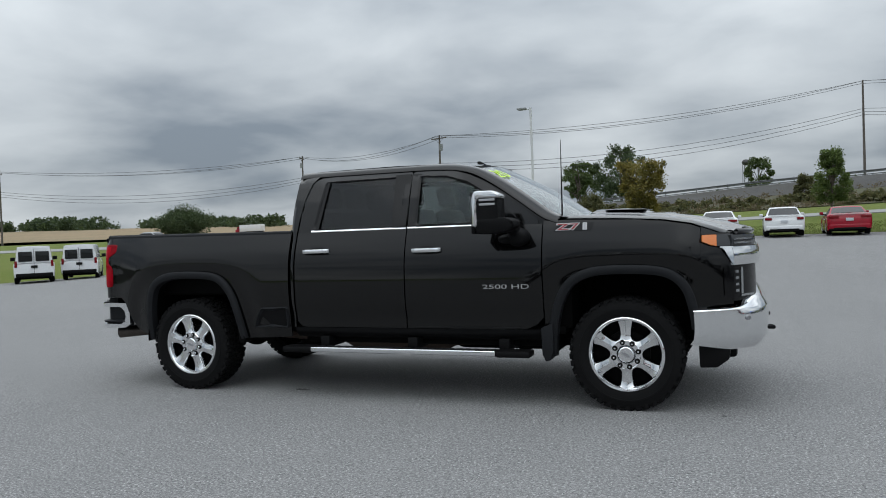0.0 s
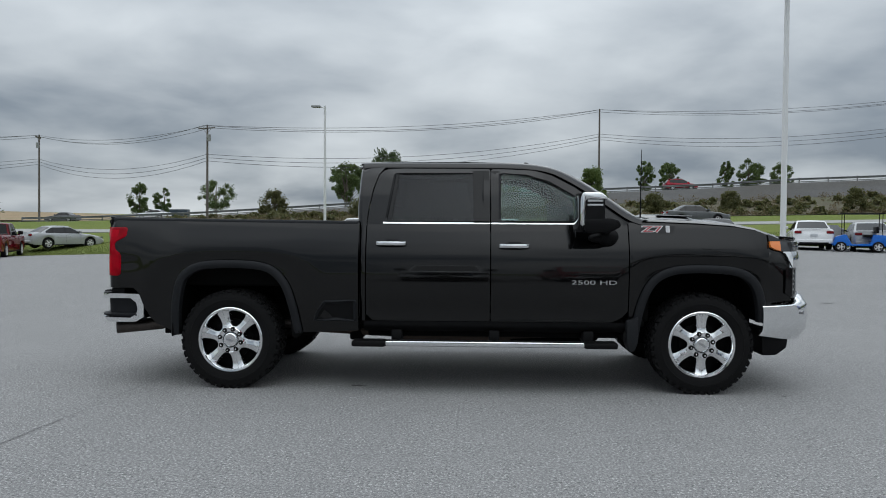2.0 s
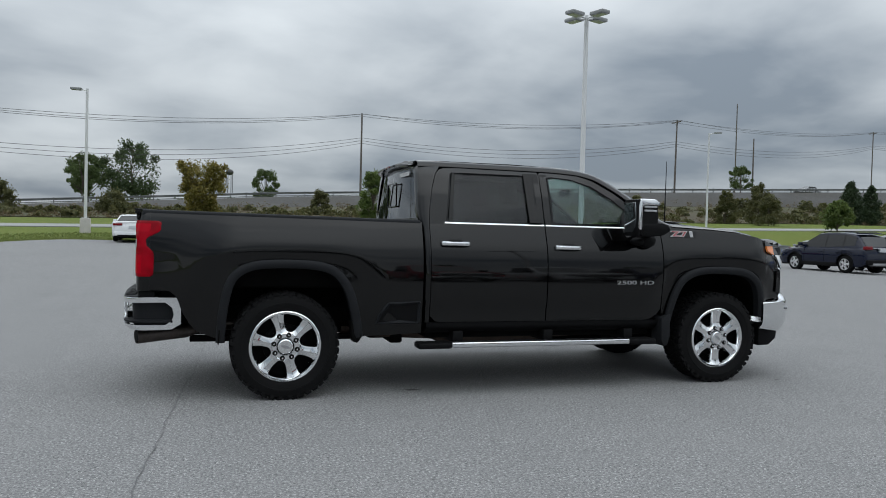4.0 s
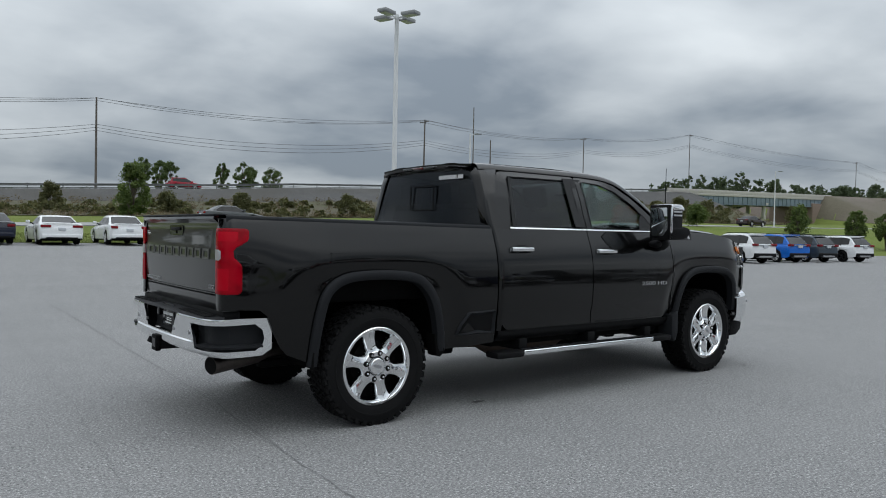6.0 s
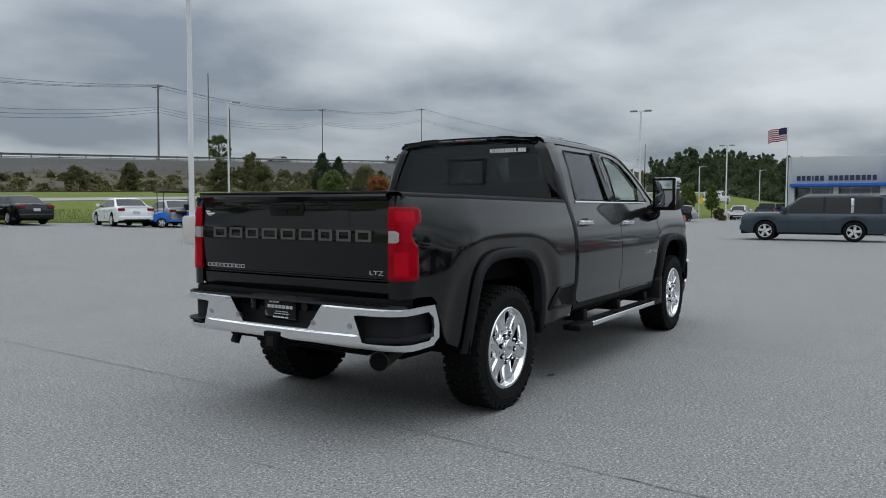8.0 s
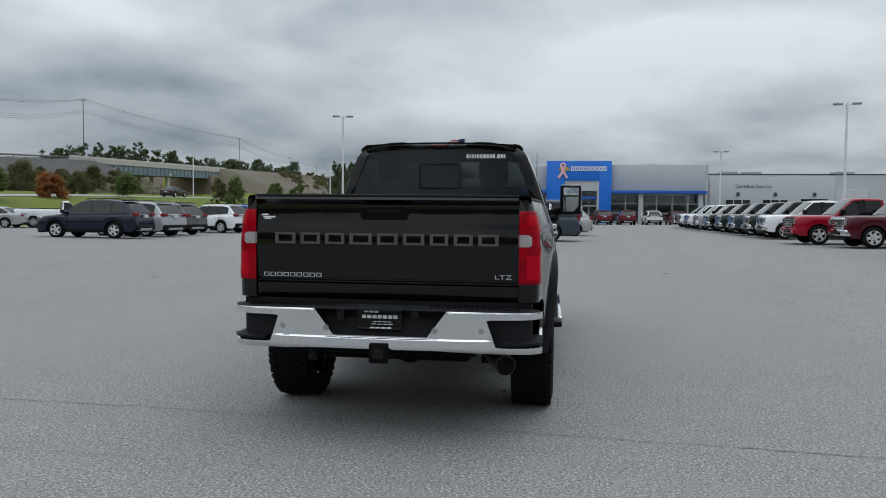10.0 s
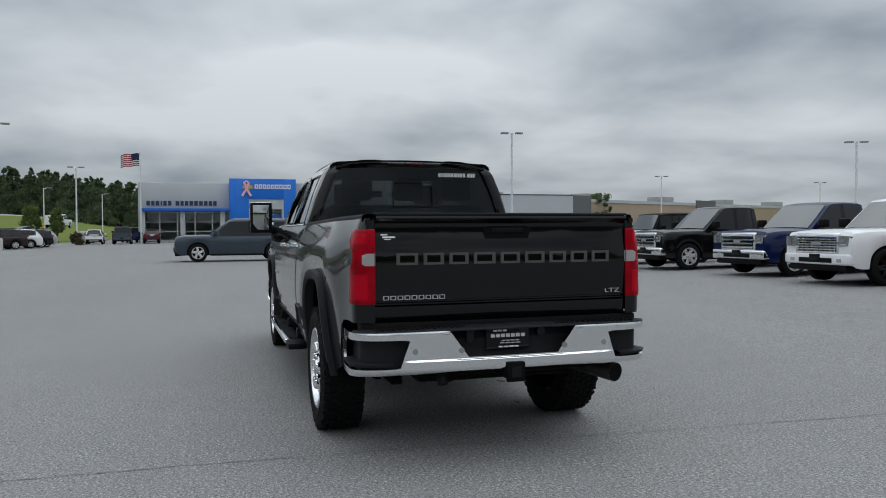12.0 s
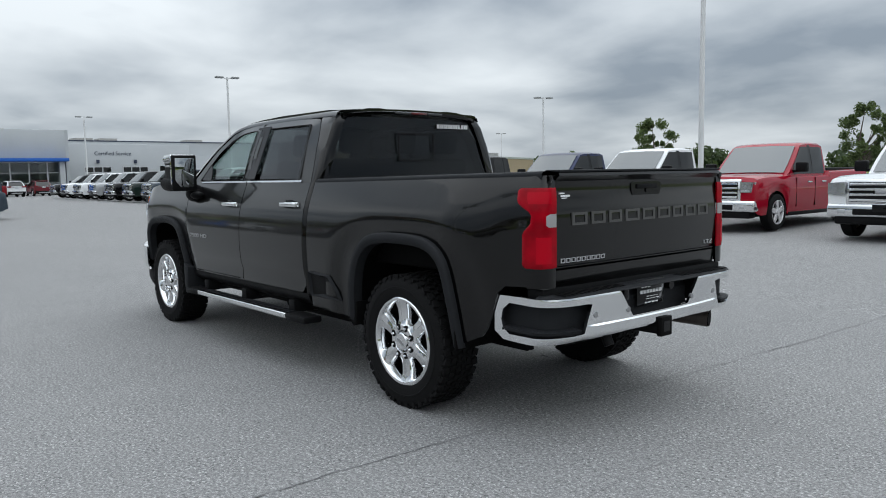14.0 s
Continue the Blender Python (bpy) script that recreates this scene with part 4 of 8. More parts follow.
# roof
rows_ = []
for x in np.linspace(-0.925, 0.74, 26):
    edge = interp(x, [(-0.92, 1.955), (-0.7, 1.968), (0.0, 1.972), (0.4, 1.962), (0.62, 1.945), (0.74, 1.928)])
    row = []
    for k in range(-12, 13):
        u = k / 12
        row.append((x + 0.07 * (1 - u * u) * ease(0.4, 0.74, x), 0.672 * u, edge + 0.024 * (1 - u * u) + (0.007 if abs(abs(u) - 0.55) < 0.12 else 0)))
    rows_.append(row)
part("roof", thick(grid(rows_), -0.02), PAINT, TRUCK, angle=50)
fin = prism([(0.57, 1.97), (0.735, 1.965), (0.68, 1.998), (0.60, 2.045), (0.572, 2.045)], 0.03, "y", -0.015, bevel=0.006)
part("roof_antenna_fin", fin, GLOSSBLACK, TRUCK)
# windscreen
rows_ = []
for k in range(15):
    t = k / 14
    row = []
    for j in range(-12, 13):
        u = j / 12
        x = (0.745 + 0.07 * (1 - u * u)) * (1 - t) + (1.50 + 0.20 * (1 - u * u)) * t
        z = (1.93 + 0.04 * (1 - u * u)) * (1 - t) + 1.462 * t + 0.03 * math.sin(math.pi * t)
        row.append((x, (0.655 * (1 - t) + 0.80 * t) * u, z))
    rows_.append(row)
wsc = part("windscreen", thick(grid(rows_), 0.005), GLASS_SCREEN, TRUCK, "clear curved windscreen", angle=60)
yr = text_mesh("20", 1.0)
for v in yr.verts:
    u, t = -0.74 + 0.30 * v.co.x, 0.20 - 0.24 * v.co.y
    lift = 0.007 + (0.003 if v.co.z > 0 else 0)
    v.co = ((0.745 + 0.07 * (1 - u * u)) * (1 - t) + (1.50 + 0.20 * (1 - u * u)) * t + lift * 0.6, (0.655 * (1 - t) + 0.80 * t) * u, (1.93 + 0.04 * (1 - u * u)) * (1 - t) + 1.462 * t + 0.03 * math.sin(math.pi * t) + lift * 0.8)
pieces("price_figure", yr, YELLOW_MARK, wsc, "yellow-green painted figure")
for s in (-1, 1):
    part("wiper", tube([(1.52 + 0.1, s * 0.10, 1.50), (1.55, s * 0.45, 1.485), (1.47, s * 0.72, 1.50)], 0.010, 8), PLASTIC, TRUCK)
# cowl
rows_ = [[(x0 + 0.20 * (1 - (j / 10) ** 2), 0.86 * j / 10, z0 + 0.02 * (1 - (j / 10) ** 2)) for j in range(-10, 11)] for x0, z0 in ((1.40, 1.43), (1.50, 1.455), (1.58, 1.462))]
part("cowl", thick(grid(rows_), 0.02), PLASTIC, TRUCK)
# bonnet
rows_ = []
for x in np.linspace(1.44, 2.74, 40):
    row = []
    for j in range(-20, 21):
        u = j / 20
        w = interp(x, [(1.44, 0.872), (2.3, 0.86), (2.6, 0.82), (2.74, 0.74)])
        z = fender_top(x) + 0.012 + 0.042 * (1 - abs(u) ** 2.2) * interp(x, [(1.44, 0.8), (1.8, 1), (2.5, 1), (2.74, 0.75)])
        z += 0.014 * (1 - ease(0.46, 0.58, abs(u))) * ease(1.5, 1.8, x)
        z += 0.014 * ease(0.80, 0.9, abs(u)) * (1 - ease(0.95, 1.0, abs(u)))
        row.append((x + 0.20 * (1 - u * u) * ease(1.9, 1.44, x) * 0.9 + 0.16 * (1 - u * u) * ease(2.4, 2.74, x), u * w, z))
    rows_.append(row)
hood = part("hood", thick(grid(rows_), 0.012), PAINT, TRUCK, angle=50)
sc = bmesh.new()
rows_ = []
for x, h in ((1.68, 0.0), (1.71, 0.026), (1.95, 0.034), (2.10, 0.022), (2.18, 0.0)):
    zc = fender_top(x) + 0.066
    rows_.append([(x, 0.36 * u, zc + h * (1 - abs(u) ** 4) - 0.012 * u * u) for u in (-1, -0.9, -0.6, -0.2, 0.2, 0.6, 0.9, 1)])
part("hood_scoop", thick(grid(rows_, sc), 0.012), PAINT, hood)
for s in (-1, 1):
    part("scoop_insert", box(1.76, 2.08, s * 0.06, s * 0.33, 1.534, 1.541, 0.002, m=pose(0, 0, 0, 0, 1.2, 0) @ Matrix.Translation((0, 0, 0.03))), SATIN, hood, "bright metal scoop insert")
# whip antenna on the wing
part("mast_antenna", rod((1.53, -0.80, 1.46), (1.535, -0.80, 2.09), 0.007, 0.0025, 8), PLASTIC, TRUCK)
part("antenna_base", rod((1.53, -0.80, 1.45), (1.53, -0.80, 1.49), 0.018, 0.012, 12), PLASTIC, TRUCK)


# ---- front end ----
def nose_x(y):
    return 2.97 - 0.195 * abs(y / 0.925) ** 5


def nose_band(name, y0, y1, z0, z1, mat, lift, parent=TRUCK, n=24, bulge=0.0, label=""):
    rows_ = []
    for y in np.linspace(y0, y1, n):
        rows_.append([(nose_x(y) + lift + bulge * math.sin(math.pi * k / 6), y, z0 + (z1 - z0) * k / 6) for k in range(7)])
    return part(name, thick(grid(rows_), 0.03), mat, parent, label, angle=50)


face_ = nose_band("grille", -0.74, 0.74, 0.82, 1.34, GLOSSBLACK, -0.06, label="black grille with chrome bars")
for k in range(4):
    nose_band("grille_bar", -0.60, 0.60, 0.86 + 0.065 * k, 0.892 + 0.065 * k, CHROME if k % 2 else SATIN, -0.03, face_, bulge=0.012)
nose_band("chrome_bar", -0.918, 0.918, 1.080, 1.212, CHROME, 0.0, face_, 60, 0.014, "broad chrome bar across the grille")
nose_band("hood_edge", -0.84, 0.84, 1.300, 1.342, PAINT, -0.035, TRUCK, 50, 0.012)
for s in (-1, 1):
    hl = nose_band("headlight", s * 0.62, s * 0.918, 1.216, 1.298, LAMP_SMOKED, -0.006, TRUCK, 24, 0.006, "clear headlight with an amber corner")
    rows_ = [[(x, s * (side_y(x, z) + 0.003), z) for z in np.linspace(interp(x, [(2.66, 1.218), (2.79, 1.212)]), 1.298, 5)] for x in np.linspace(2.672, 2.785, 8)]
    part("headlight_side", thick(grid(rows_), 0.02 * s), LAMP_SMOKED, hl)
    rows_ = [[(x, s * (side_y(x, z) + 0.004), z) for z in np.linspace(interp(x, [(2.576, 1.252), (2.63, 1.228), (2.672, 1.218)]), 1.298, 5)] for x in np.linspace(2.576, 2.672, 8)]
    part("amber_reflector", thick(grid(rows_), 0.02 * s), AMBER, hl, "amber corner lens")
    for z in (1.234, 1.262):
        rows_ = [[(x, s * (side_y(x, q) + 0.006), q) for q in (z, z + 0.013)] for x in np.linspace(2.69, 2.782, 6)]
        part("lamp_bar", thick(grid(rows_), 0.01 * s), HEADLAMP, hl, "bright lamp strip")
        nose_band("lamp_strip", s * 0.70, s * 0.905, z, z + 0.013, HEADLAMP, 0.003, hl, 10)
    rows_ = [[(x, s * (side_y(x, z) + 0.004), z) for z in np.linspace(min(wing_top(x) + 0.004, 1.204), 1.213, 4)] for x in np.linspace(2.695, 2.786, 10)]
    part("chrome_wrap", thick(grid(rows_), 0.02 * s), CHROME, hl)
    rows_ = [[(x, s * side_y(x, z), z) for z in np.linspace(1.302, max(1.312, fender_top(x)), 5)] for x in np.linspace(2.572, 2.77, 12)]
    part("fender_brow", thick(grid(rows_), 0.012 * s), PAINT, TRUCK, angle=50)
    dl = nose_band("daytime_light", s * 0.60, s * 0.912, 0.82, 1.076, GLOSSBLACK, -0.006, TRUCK, 24, 0.0, "tall dark lower lamp with clear strips")
    nose_band("light_strip", s * 0.838, s * 0.856, 0.87, 1.06, HEADLAMP, 0.002, dl, 4)
    nose_band("light_strip", s * 0.70, s * 0.856, 0.850, 0.866, HEADLAMP, 0.002, dl, 8)
    for k in range(4):
        nose_band("lamp_cell", s * 0.872, s * 0.896, 0.885 + 0.046 * k, 0.903 + 0.046 * k, HEADLAMP, -0.001, dl, 4)
    rows_ = [[(x, s * (side_y(x, z) + 0.005), z) for z in np.linspace(interp(x, [(2.72, 0.862), (2.787, 0.835)]), interp(x, [(2.72, 1.064), (2.787, 1.072)]), 7)] for x in np.linspace(2.722, 2.787, 7)]
    part("lamp_side", thick(grid(rows_), 0.012 * s), GLOSSBLACK, dl)
    for k in range(4):
        rows_ = [[(x, s * (side_y(x, q) + 0.008), q) for q in (0.890 + 0.046 * k, 0.904 + 0.046 * k)] for x in np.linspace(2.738, 2.758, 3)]
        part("lamp_cell", thick(grid(rows_), 0.006 * s), HEADLAMP, dl)


NOSE_PLAN = smooth_curve([(3.020, 0.0), (3.016, 0.40), (3.002, 0.64), (2.960, 0.79), (2.885, 0.89), (2.79, 0.955), (2.68, 1.0), (2.58, 1.018), (2.50, 1.025)], 60)


def bumper_front(u, z):
    """u from -1.43 to 1.43: round the front corners; z the height."""
    a, s = abs(u) / 1.43 * 59, (1 if u > 0 else -1)
    k = min(58, int(a))
    x, y = (NOSE_PLAN[k][q] + (NOSE_PLAN[k + 1][q] - NOSE_PLAN[k][q]) * (a - k) for q in (0, 1))
    up_ = max(0, z - 0.765)
    x, y = x - 0.62 * up_, y - 0.34 * up_ * ease(0.4, 0.8, y)
    return (x + 0.016 * math.sin(math.pi * (min(z, 0.765) - 0.46) / 0.40) - 0.05 * ease(0.56, 0.46, z), s * (y - 0.02 * ease(0.58, 0.47, z)), z)


us = np.linspace(-1.43, 1.43, 140)
rows_ = []
for u in us:
    top = interp(abs(u), [(0, 0.842), (0.66, 0.842), (0.82, 0.834), (0.92, 0.812), (1.0, 0.788), (1.06, 0.773), (1.14, 0.764), (1.43, 0.752)])
    low_ = interp(abs(u), [(0, 0.47), (1.1, 0.472), (1.43, 0.512)])
    row = [bumper_front(u, z) for z in [*np.linspace(low_, min(top - 0.008, 0.758), 8), *np.linspace(min(top - 0.004, 0.772), top, 4)]]
    x, y, z = row[-1]
    lead = 1 - ease(0.85, 1.1, abs(u))
    for d, h in ((0.010, 0.007), (0.05, 0.014), (0.11, 0.010)):
        row.append((x - d * (0.3 + 0.7 * lead), y - math.copysign(d * (1 - lead) * 0.6, y), z + h))
    rows_.append(row)
fb = part("front_bumper", shell(grid(rows_), 0.012), CHROME, TRUCK, "chrome front bumper", angle=28)
for s in (-1, 1):
    part("air_dam", prism([(2.535, 0.535), (2.54, 0.33), (2.66, 0.335), (2.745, 0.40), (2.755, 0.47), (2.66, 0.545)], s * 0.34, "y", s * 0.60, bevel=0.012), PLASTIC, fb)
    part("tow_hook", tube([(2.95, s * 0.42, 0.575), (3.058, s * 0.42, 0.575), (3.068, s * 0.46, 0.575), (2.95, s * 0.48, 0.575)], 0.016, 8), PLASTIC, fb)
    part("parking_sensor", rod(bumper_front(s * 1.02, 0.70), tuple(Vector(bumper_front(s * 1.02, 0.70)) + Vector((0.01, s * 0.012, 0))), 0.016, n=14), SATIN, fb)
part("air_dam_centre", box(2.60, 2.80, -0.64, 0.64, 0.36, 0.50, 0.03), PLASTIC, fb)

# ---- rear of the cab ----
rows_ = []
for k in range(11):
    t = k / 10
    z = 1.475 + (1.935 - 1.475) * t
    rows_.append([(-0.945 + 0.03 * t - 0.03 * (1 - u * u), (0.845 * (1 - t) + 0.715 * t) * u, z) for u in np.linspace(-1, 1, 17)])
rw = part("rear_window", thick(grid(rows_), 0.005), GLASS_TINT, TRUCK, "dark tinted rear window with a sliding pane", angle=60, at=pose(0.03, 0, 0))
for a, b, c, d in ((-0.182, 0.182, 1.800, 1.812), (-0.182, 0.182, 1.588, 1.600), (-0.182, -0.172, 1.588, 1.812), (0.172, 0.182, 1.588, 1.812)):
    part("slider_frame", box(-0.985, -0.972, a, b, c, d, 0.002, 1, m=pose(0.055 * 0, 0, 0)), GLOSSBLACK, rw)
rows_ = [[(-0.955 - 0.025 * (1 - u * u) + (z - 1.40) * 0.06, 0.86 * u, z) for u in np.linspace(-1, 1, 15)] for z in (1.36, 1.42, 1.478)]
part("cab_back", thick(grid(rows_), 0.01), GLOSSBLACK, TRUCK, at=pose(0.03, 0, 0))
part("cab_back_panel", box(-0.935, -0.90, -0.88, 0.88, 0.60, 1.40, 0.01), PAINT, TRUCK)
for s in (-1, 1):
    rows_ = [[(-0.93 + 0.03 * t + dx, s * ((0.845 * (1 - t) + 0.700 * t) + dy), 1.46 + 0.475 * t) for dx, dy in ((-0.022, -0.012), (-0.022, 0.012), (0.02, 0.022), (0.02, -0.012))] for t in np.linspace(0, 1, 9)]
    part("rear_pillar", grid(rows_, close=True), PAINT, TRUCK, at=pose(0.03, 0, 0))
# roof visor with the high brake light
rows_ = []
for u in np.linspace(-1, 1, 21):
    w, c = 0.672 * u, 0.020 * (1 - u * u) - 0.012 * u ** 6
    b_ = 0.02 * (1 - u * u) - 0.05 * u ** 8
    rows_.append([(-0.86, w, 1.962 + c), (-0.955 - b_, w, 1.965 + c), (-1.005 - b_, w, 1.953 + c), (-1.0 - b_, w, 1.936 + c), (-0.93, w, 1.925 + c * 0.8)])
vis = part("roof_visor", grid(rows_, close=True), PAINT, TRUCK, angle=40, at=pose(0.03, 0, 0))
part("brake_light", box(-1.034, -1.015, -0.075, 0.075, 1.955, 1.974, 0.004), DEEP_RED, vis, "dark red high brake light")
for s in (-1, 1):
    part("cargo_light", box(-1.031, -1.012, s * 0.085, s * 0.24, 1.954, 1.972, 0.004), LAMP_SMOKED, vis)
xx = -0.36
for k, w in enumerate((0.030, 0.018, 0.026, 0.018, 0.026, 0.026, 0.034, 0.026, 0.026, 0.026, 0.014, 0.03, 0.026, 0.02)):
    part("sticker_sign", box(-0.965, -0.962, xx - w + 0.130, xx + 0.125, 1.858, 1.892 if k != 10 else 1.866), WHITE_MARK, rw, smooth=False)
    xx -= w

# ---- cargo bed and tailgate ----
part("bed_floor", box(-3.05, -0.95, -0.82, 0.82, 0.88, 0.92, 0.01), DARK, TRUCK)
part("bed_front", box(-1.0, -0.955, -0.84, 0.84, 0.9, 1.43, 0.01), PAINT, TRUCK)
rows_ = []
GATE = [(1.478, -3.065), (1.480, -3.13), (1.470, -3.168), (1.455, -3.172), (1.440, -3.150), (1.425, -3.138), (1.37, -3.136), (1.30, -3.142), (1.20, -3.148), (1.10, -3.144), (1.00, -3.137), (0.985, -3.137), (0.981, -3.127), (0.973, -3.127), (0.968, -3.137), (0.962, -3.137)]
for y in np.linspace(-0.836, 0.836, 41):
    u = abs(y) / 0.836
    rows_.append([(x + 0.012 * u ** 3, y * 0.952, z) for z, x in GATE])
gate = part("tailgate", thick(grid(rows_), 0.02), PAINT, TRUCK, "dark grey tailgate with a row of raised grey signs", angle=30)
rows_ = [[(x + 0.012 * (abs(y) / 0.8) ** 3 + 0.05 * ease(0.86, 0.905, abs(y)) ** 2, y, z) for z, x in ((0.957, -3.125), (0.950, -3.136), (0.88, -3.134), (0.856, -3.12))] for y in np.linspace(-0.797, 0.797, 41)]
part("lower_gate_panel", thick(grid(rows_), 0.02), PAINT, TRUCK, angle=40)
part("gate_cap", box(-3.164, -3.060, -0.796, 0.796, 1.474, 1.487, 0.005), TRIM, gate, "black cap along the top edge")
hd = [(0.135, 1.335), (0.150, 1.372), (0.150, 1.405), (0.12, 1.415), (-0.12, 1.415), (-0.150, 1.405), (-0.150, 1.372), (-0.135, 1.335)]
hr = part("gate_handle_recess", prism(hd, -0.007, "x", -3.136, bevel=0.002), GLOSSBLACK, gate, "gloss black latch recess", smooth=False)
part("gate_handle", box(-3.152, -3.138, -0.10, 0.10, 1.372, 1.398, 0.005), PLASTIC, hr)
part("rear_camera", rod((-3.15, 0, 1.362), (-3.136, 0, 1.362), 0.012, n=12), GLOSSBLACK, hr)
# a row of nine raised plain rings in brushed grey, and nine small bright ones below
def ring_sign(y0, y1, z0, z1, t, x, depth, mat, name):
    bm = bmesh.new()
    xg = x + 0.012 * (abs(y0 + y1) / 2 / 0.836) ** 3
    for a, b, c, e in ((y1, y0, z1 - t, z1), (y1, y0, z0, z0 + t), (y0 - 1.5 * t, y0, z0 + t, z1 - t), (y1, y1 + 1.5 * t, z0 + t, z1 - t)):
        box(xg - depth, xg + 0.006, a, b, c, e, bm=bm)
    part(name, bm, mat, gate, smooth=False)


y = 0.676
for w in (0.128, 0.122, 0.118, 0.136, 0.124, 0.128, 0.110, 0.112, 0.118):
    ring_sign(y, y - w, 1.188, 1.256, 0.0135, -3.147, 0.004, GREY_LETTER, "sign_bar")
    y -= w + 0.0325
y = 0.752
for k in range(9):
    ring_sign(y, y - 0.034, 0.988, 1.012, 0.0038, -3.137, 0.004, BADGE_SILVER, "badge_sign")
    y -= 0.0415
pieces("trim_letter", moved(text_mesh("LTZ", 0.048), Matrix.Translation((-3.133, -0.708, 1.006)) @ pose(0, 0, 0, 90, 0, -90) @ Matrix.Diagonal((1.25, 0.75, 2, 1))), BADGE_SILVER, gate)
for k, (w, z0, z1) in enumerate(((0.04, 1.358, 1.366), (0.085, 1.343, 1.353), (0.06, 1.334, 1.339))):
    part("dealer_sticker", box(-3.134, -3.126, 0.765 - w, 0.765 - 0.01 * k, z0, z1), WHITE_MARK, gate, "small white dealer sticker", smooth=False)

# ---- bed corners and tail lights ----
def corner_line(z, front, s, lift=0.0, n=18):
    """Points at height z round the rear corner of the bed, from x = front on the side to the gate."""
    ys = side_y(-3.045, z) + 0.0015
    low = interp(z, [(1.36, 0.0), (1.46, 0.022)])
    p = [(-3.00, side_y(-3.00, z) + 0.0015), (-3.045, ys), (-3.080, ys - 0.006), (-3.108, ys - 0.018 - low * 0.3), (-3.128, ys - 0.040 - low * 0.6), (-3.138 + low * 0.3, 0.855), (-3.139 + low * 0.5, 0.825), (-3.137 + low * 0.5, 0.800)]
    c = smooth_curve(p, 60)
    c = [(front, float(np.interp(-front, [-q[0] for q in c[:22]], [q[1] for q in c[:22]])))] + [q for i, q in enumerate(c) if i > 21 or q[0] < front - 0.002]
    c = resample_open(c, n)
    out = []
    for i, (x, y) in enumerate(c):
        a, b = c[max(i - 1, 0)], c[min(i + 1, len(c) - 1)]
        k = math.hypot(b[0] - a[0], b[1] - a[1])
        out.append((x + (b[1] - a[1]) / k * lift, s * (y - (b[0] - a[0]) / k * lift), z))
    return out


def resample_open(c, n):
    c = np.array(c, float)
    d = np.r_[0, np.cumsum(np.hypot(*np.diff(c, axis=0).T))]
    w = np.linspace(0, d[-1], n)
    return [(float(np.interp(v, d, c[:, 0])), float(np.interp(v, d, c[:, 1]))) for v in w]


LENS_EDGE = [(0.968, -3.040), (0.974, -3.022), (0.990, -3.012), (1.10, -3.010), (1.145, -3.012), (1.165, -3.022), (1.185, -3.042), (1.205, -3.064), (1.250, -3.068), (1.270, -3.050), (1.290, -3.010), (1.310, -2.976), (1.330, -2.962), (1.375, -2.958), (1.388, -2.966), (1.394, -2.985)]
for s in (-1, 1):
    rows_ = [corner_line(z, -3.040, s) + corner_line(z, -3.040, s, -0.010)[::-1] for z in np.linspace(0.862, 1.458, 26)]
    part("bed_corner", grid(rows_, close=True), PAINT, TRUCK, angle=50)
    rows_ = []
    for z, front in LENS_EDGE:
        dip = 0.009 * math.exp(-(((z - 1.228) / 0.03) ** 2))
        puff = 0.006 if 0.972 < z < 1.39 else 0.003
        outer, back = corner_line(z, front, s, puff - 0.3 * dip), corner_line(z, front, s, -0.006)
        outer[0] = corner_line(z, front, s, 0.001)[0]
        rows_.append(outer + back[::-1])
    tl = part("tail_light", grid(rows_, close=True), RED_LENS, TRUCK, "tall red tail light with a clear reversing lamp", angle=50)
    for za, zb, fa, fb in ((0.995, 1.135, 0.42, 0.80), (1.310, 1.372, 0.30, 0.86)):
        rows_ = []
        for z in np.linspace(za, zb, 7):
            c = corner_line(z, interp(z, LENS_EDGE), s, 0.0075, 30)
            c = c[int(30 * fa):int(30 * fb)]
            rows_.append(c + [(x + 0.006, y - s * 0.003, zz) for x, y, zz in c[::-1]])
        part("light_guide", grid(rows_, close=True), BRIGHT_RED, tl, angle=50)
    rows_ = [[(-3.137, s * (0.874 - e), z), (-3.1445, s * (0.862 - e), z), (-3.1475, s * 0.835, z), (-3.1475, s * 0.806, z)] for z, e in ((1.186, 0.006), (1.196, 0.0), (1.22, 0.0), (1.244, 0.0), (1.256, 0.012))]
    rows_ = [r_ + [(x + 0.014, y - s * 0.010, z) for x, y, z in r_[::-1]] for r_ in rows_]
    part("reversing_lamp", grid(rows_, close=True), REVERSE_LENS, tl, "clear reversing lamp")

# ---- rear bumper ----
def bump_rear(u, z, depth=0.0):
    """u: distance round the bumper from the middle, negative on the right side."""
    a, s = abs(u), (1 if u > 0 else -1)
    if a < 0.70:
        x, y = -3.262 + 0.03 * (a / 0.70) ** 2 + depth, a
    elif a < 1.0:
        t = (a - 0.70) / 0.30
        x, y = -3.232 + 0.15 * t * t + depth * (1 - t * 0.8), 0.70 + 0.275 * (1 - (1 - t) ** 1.8) - depth * t * 0.9
    else:
        x, y = -3.082 + (a - 1.0), 0.975 - 0.02 * (a - 1.0) - depth * 0.9
    ledge = 1 - ease(0.60, 0.70, a)
    lip = -0.011 * ease(0.674, 0.665, z) * ledge + 0.035 * ease(0.618, 0.575, z) + 0.006 * ease(0.822, 0.842, z) - 0.05 * max(0, z - 0.70)
    return (x + lip * (1 - 0.7 * ease(0.85, 1.05, a)), s * y, z)


def b_top(a):
    return interp(a, [(0, 0.838), (0.9, 0.832), (1.05, 0.835), (1.28, 0.83)])


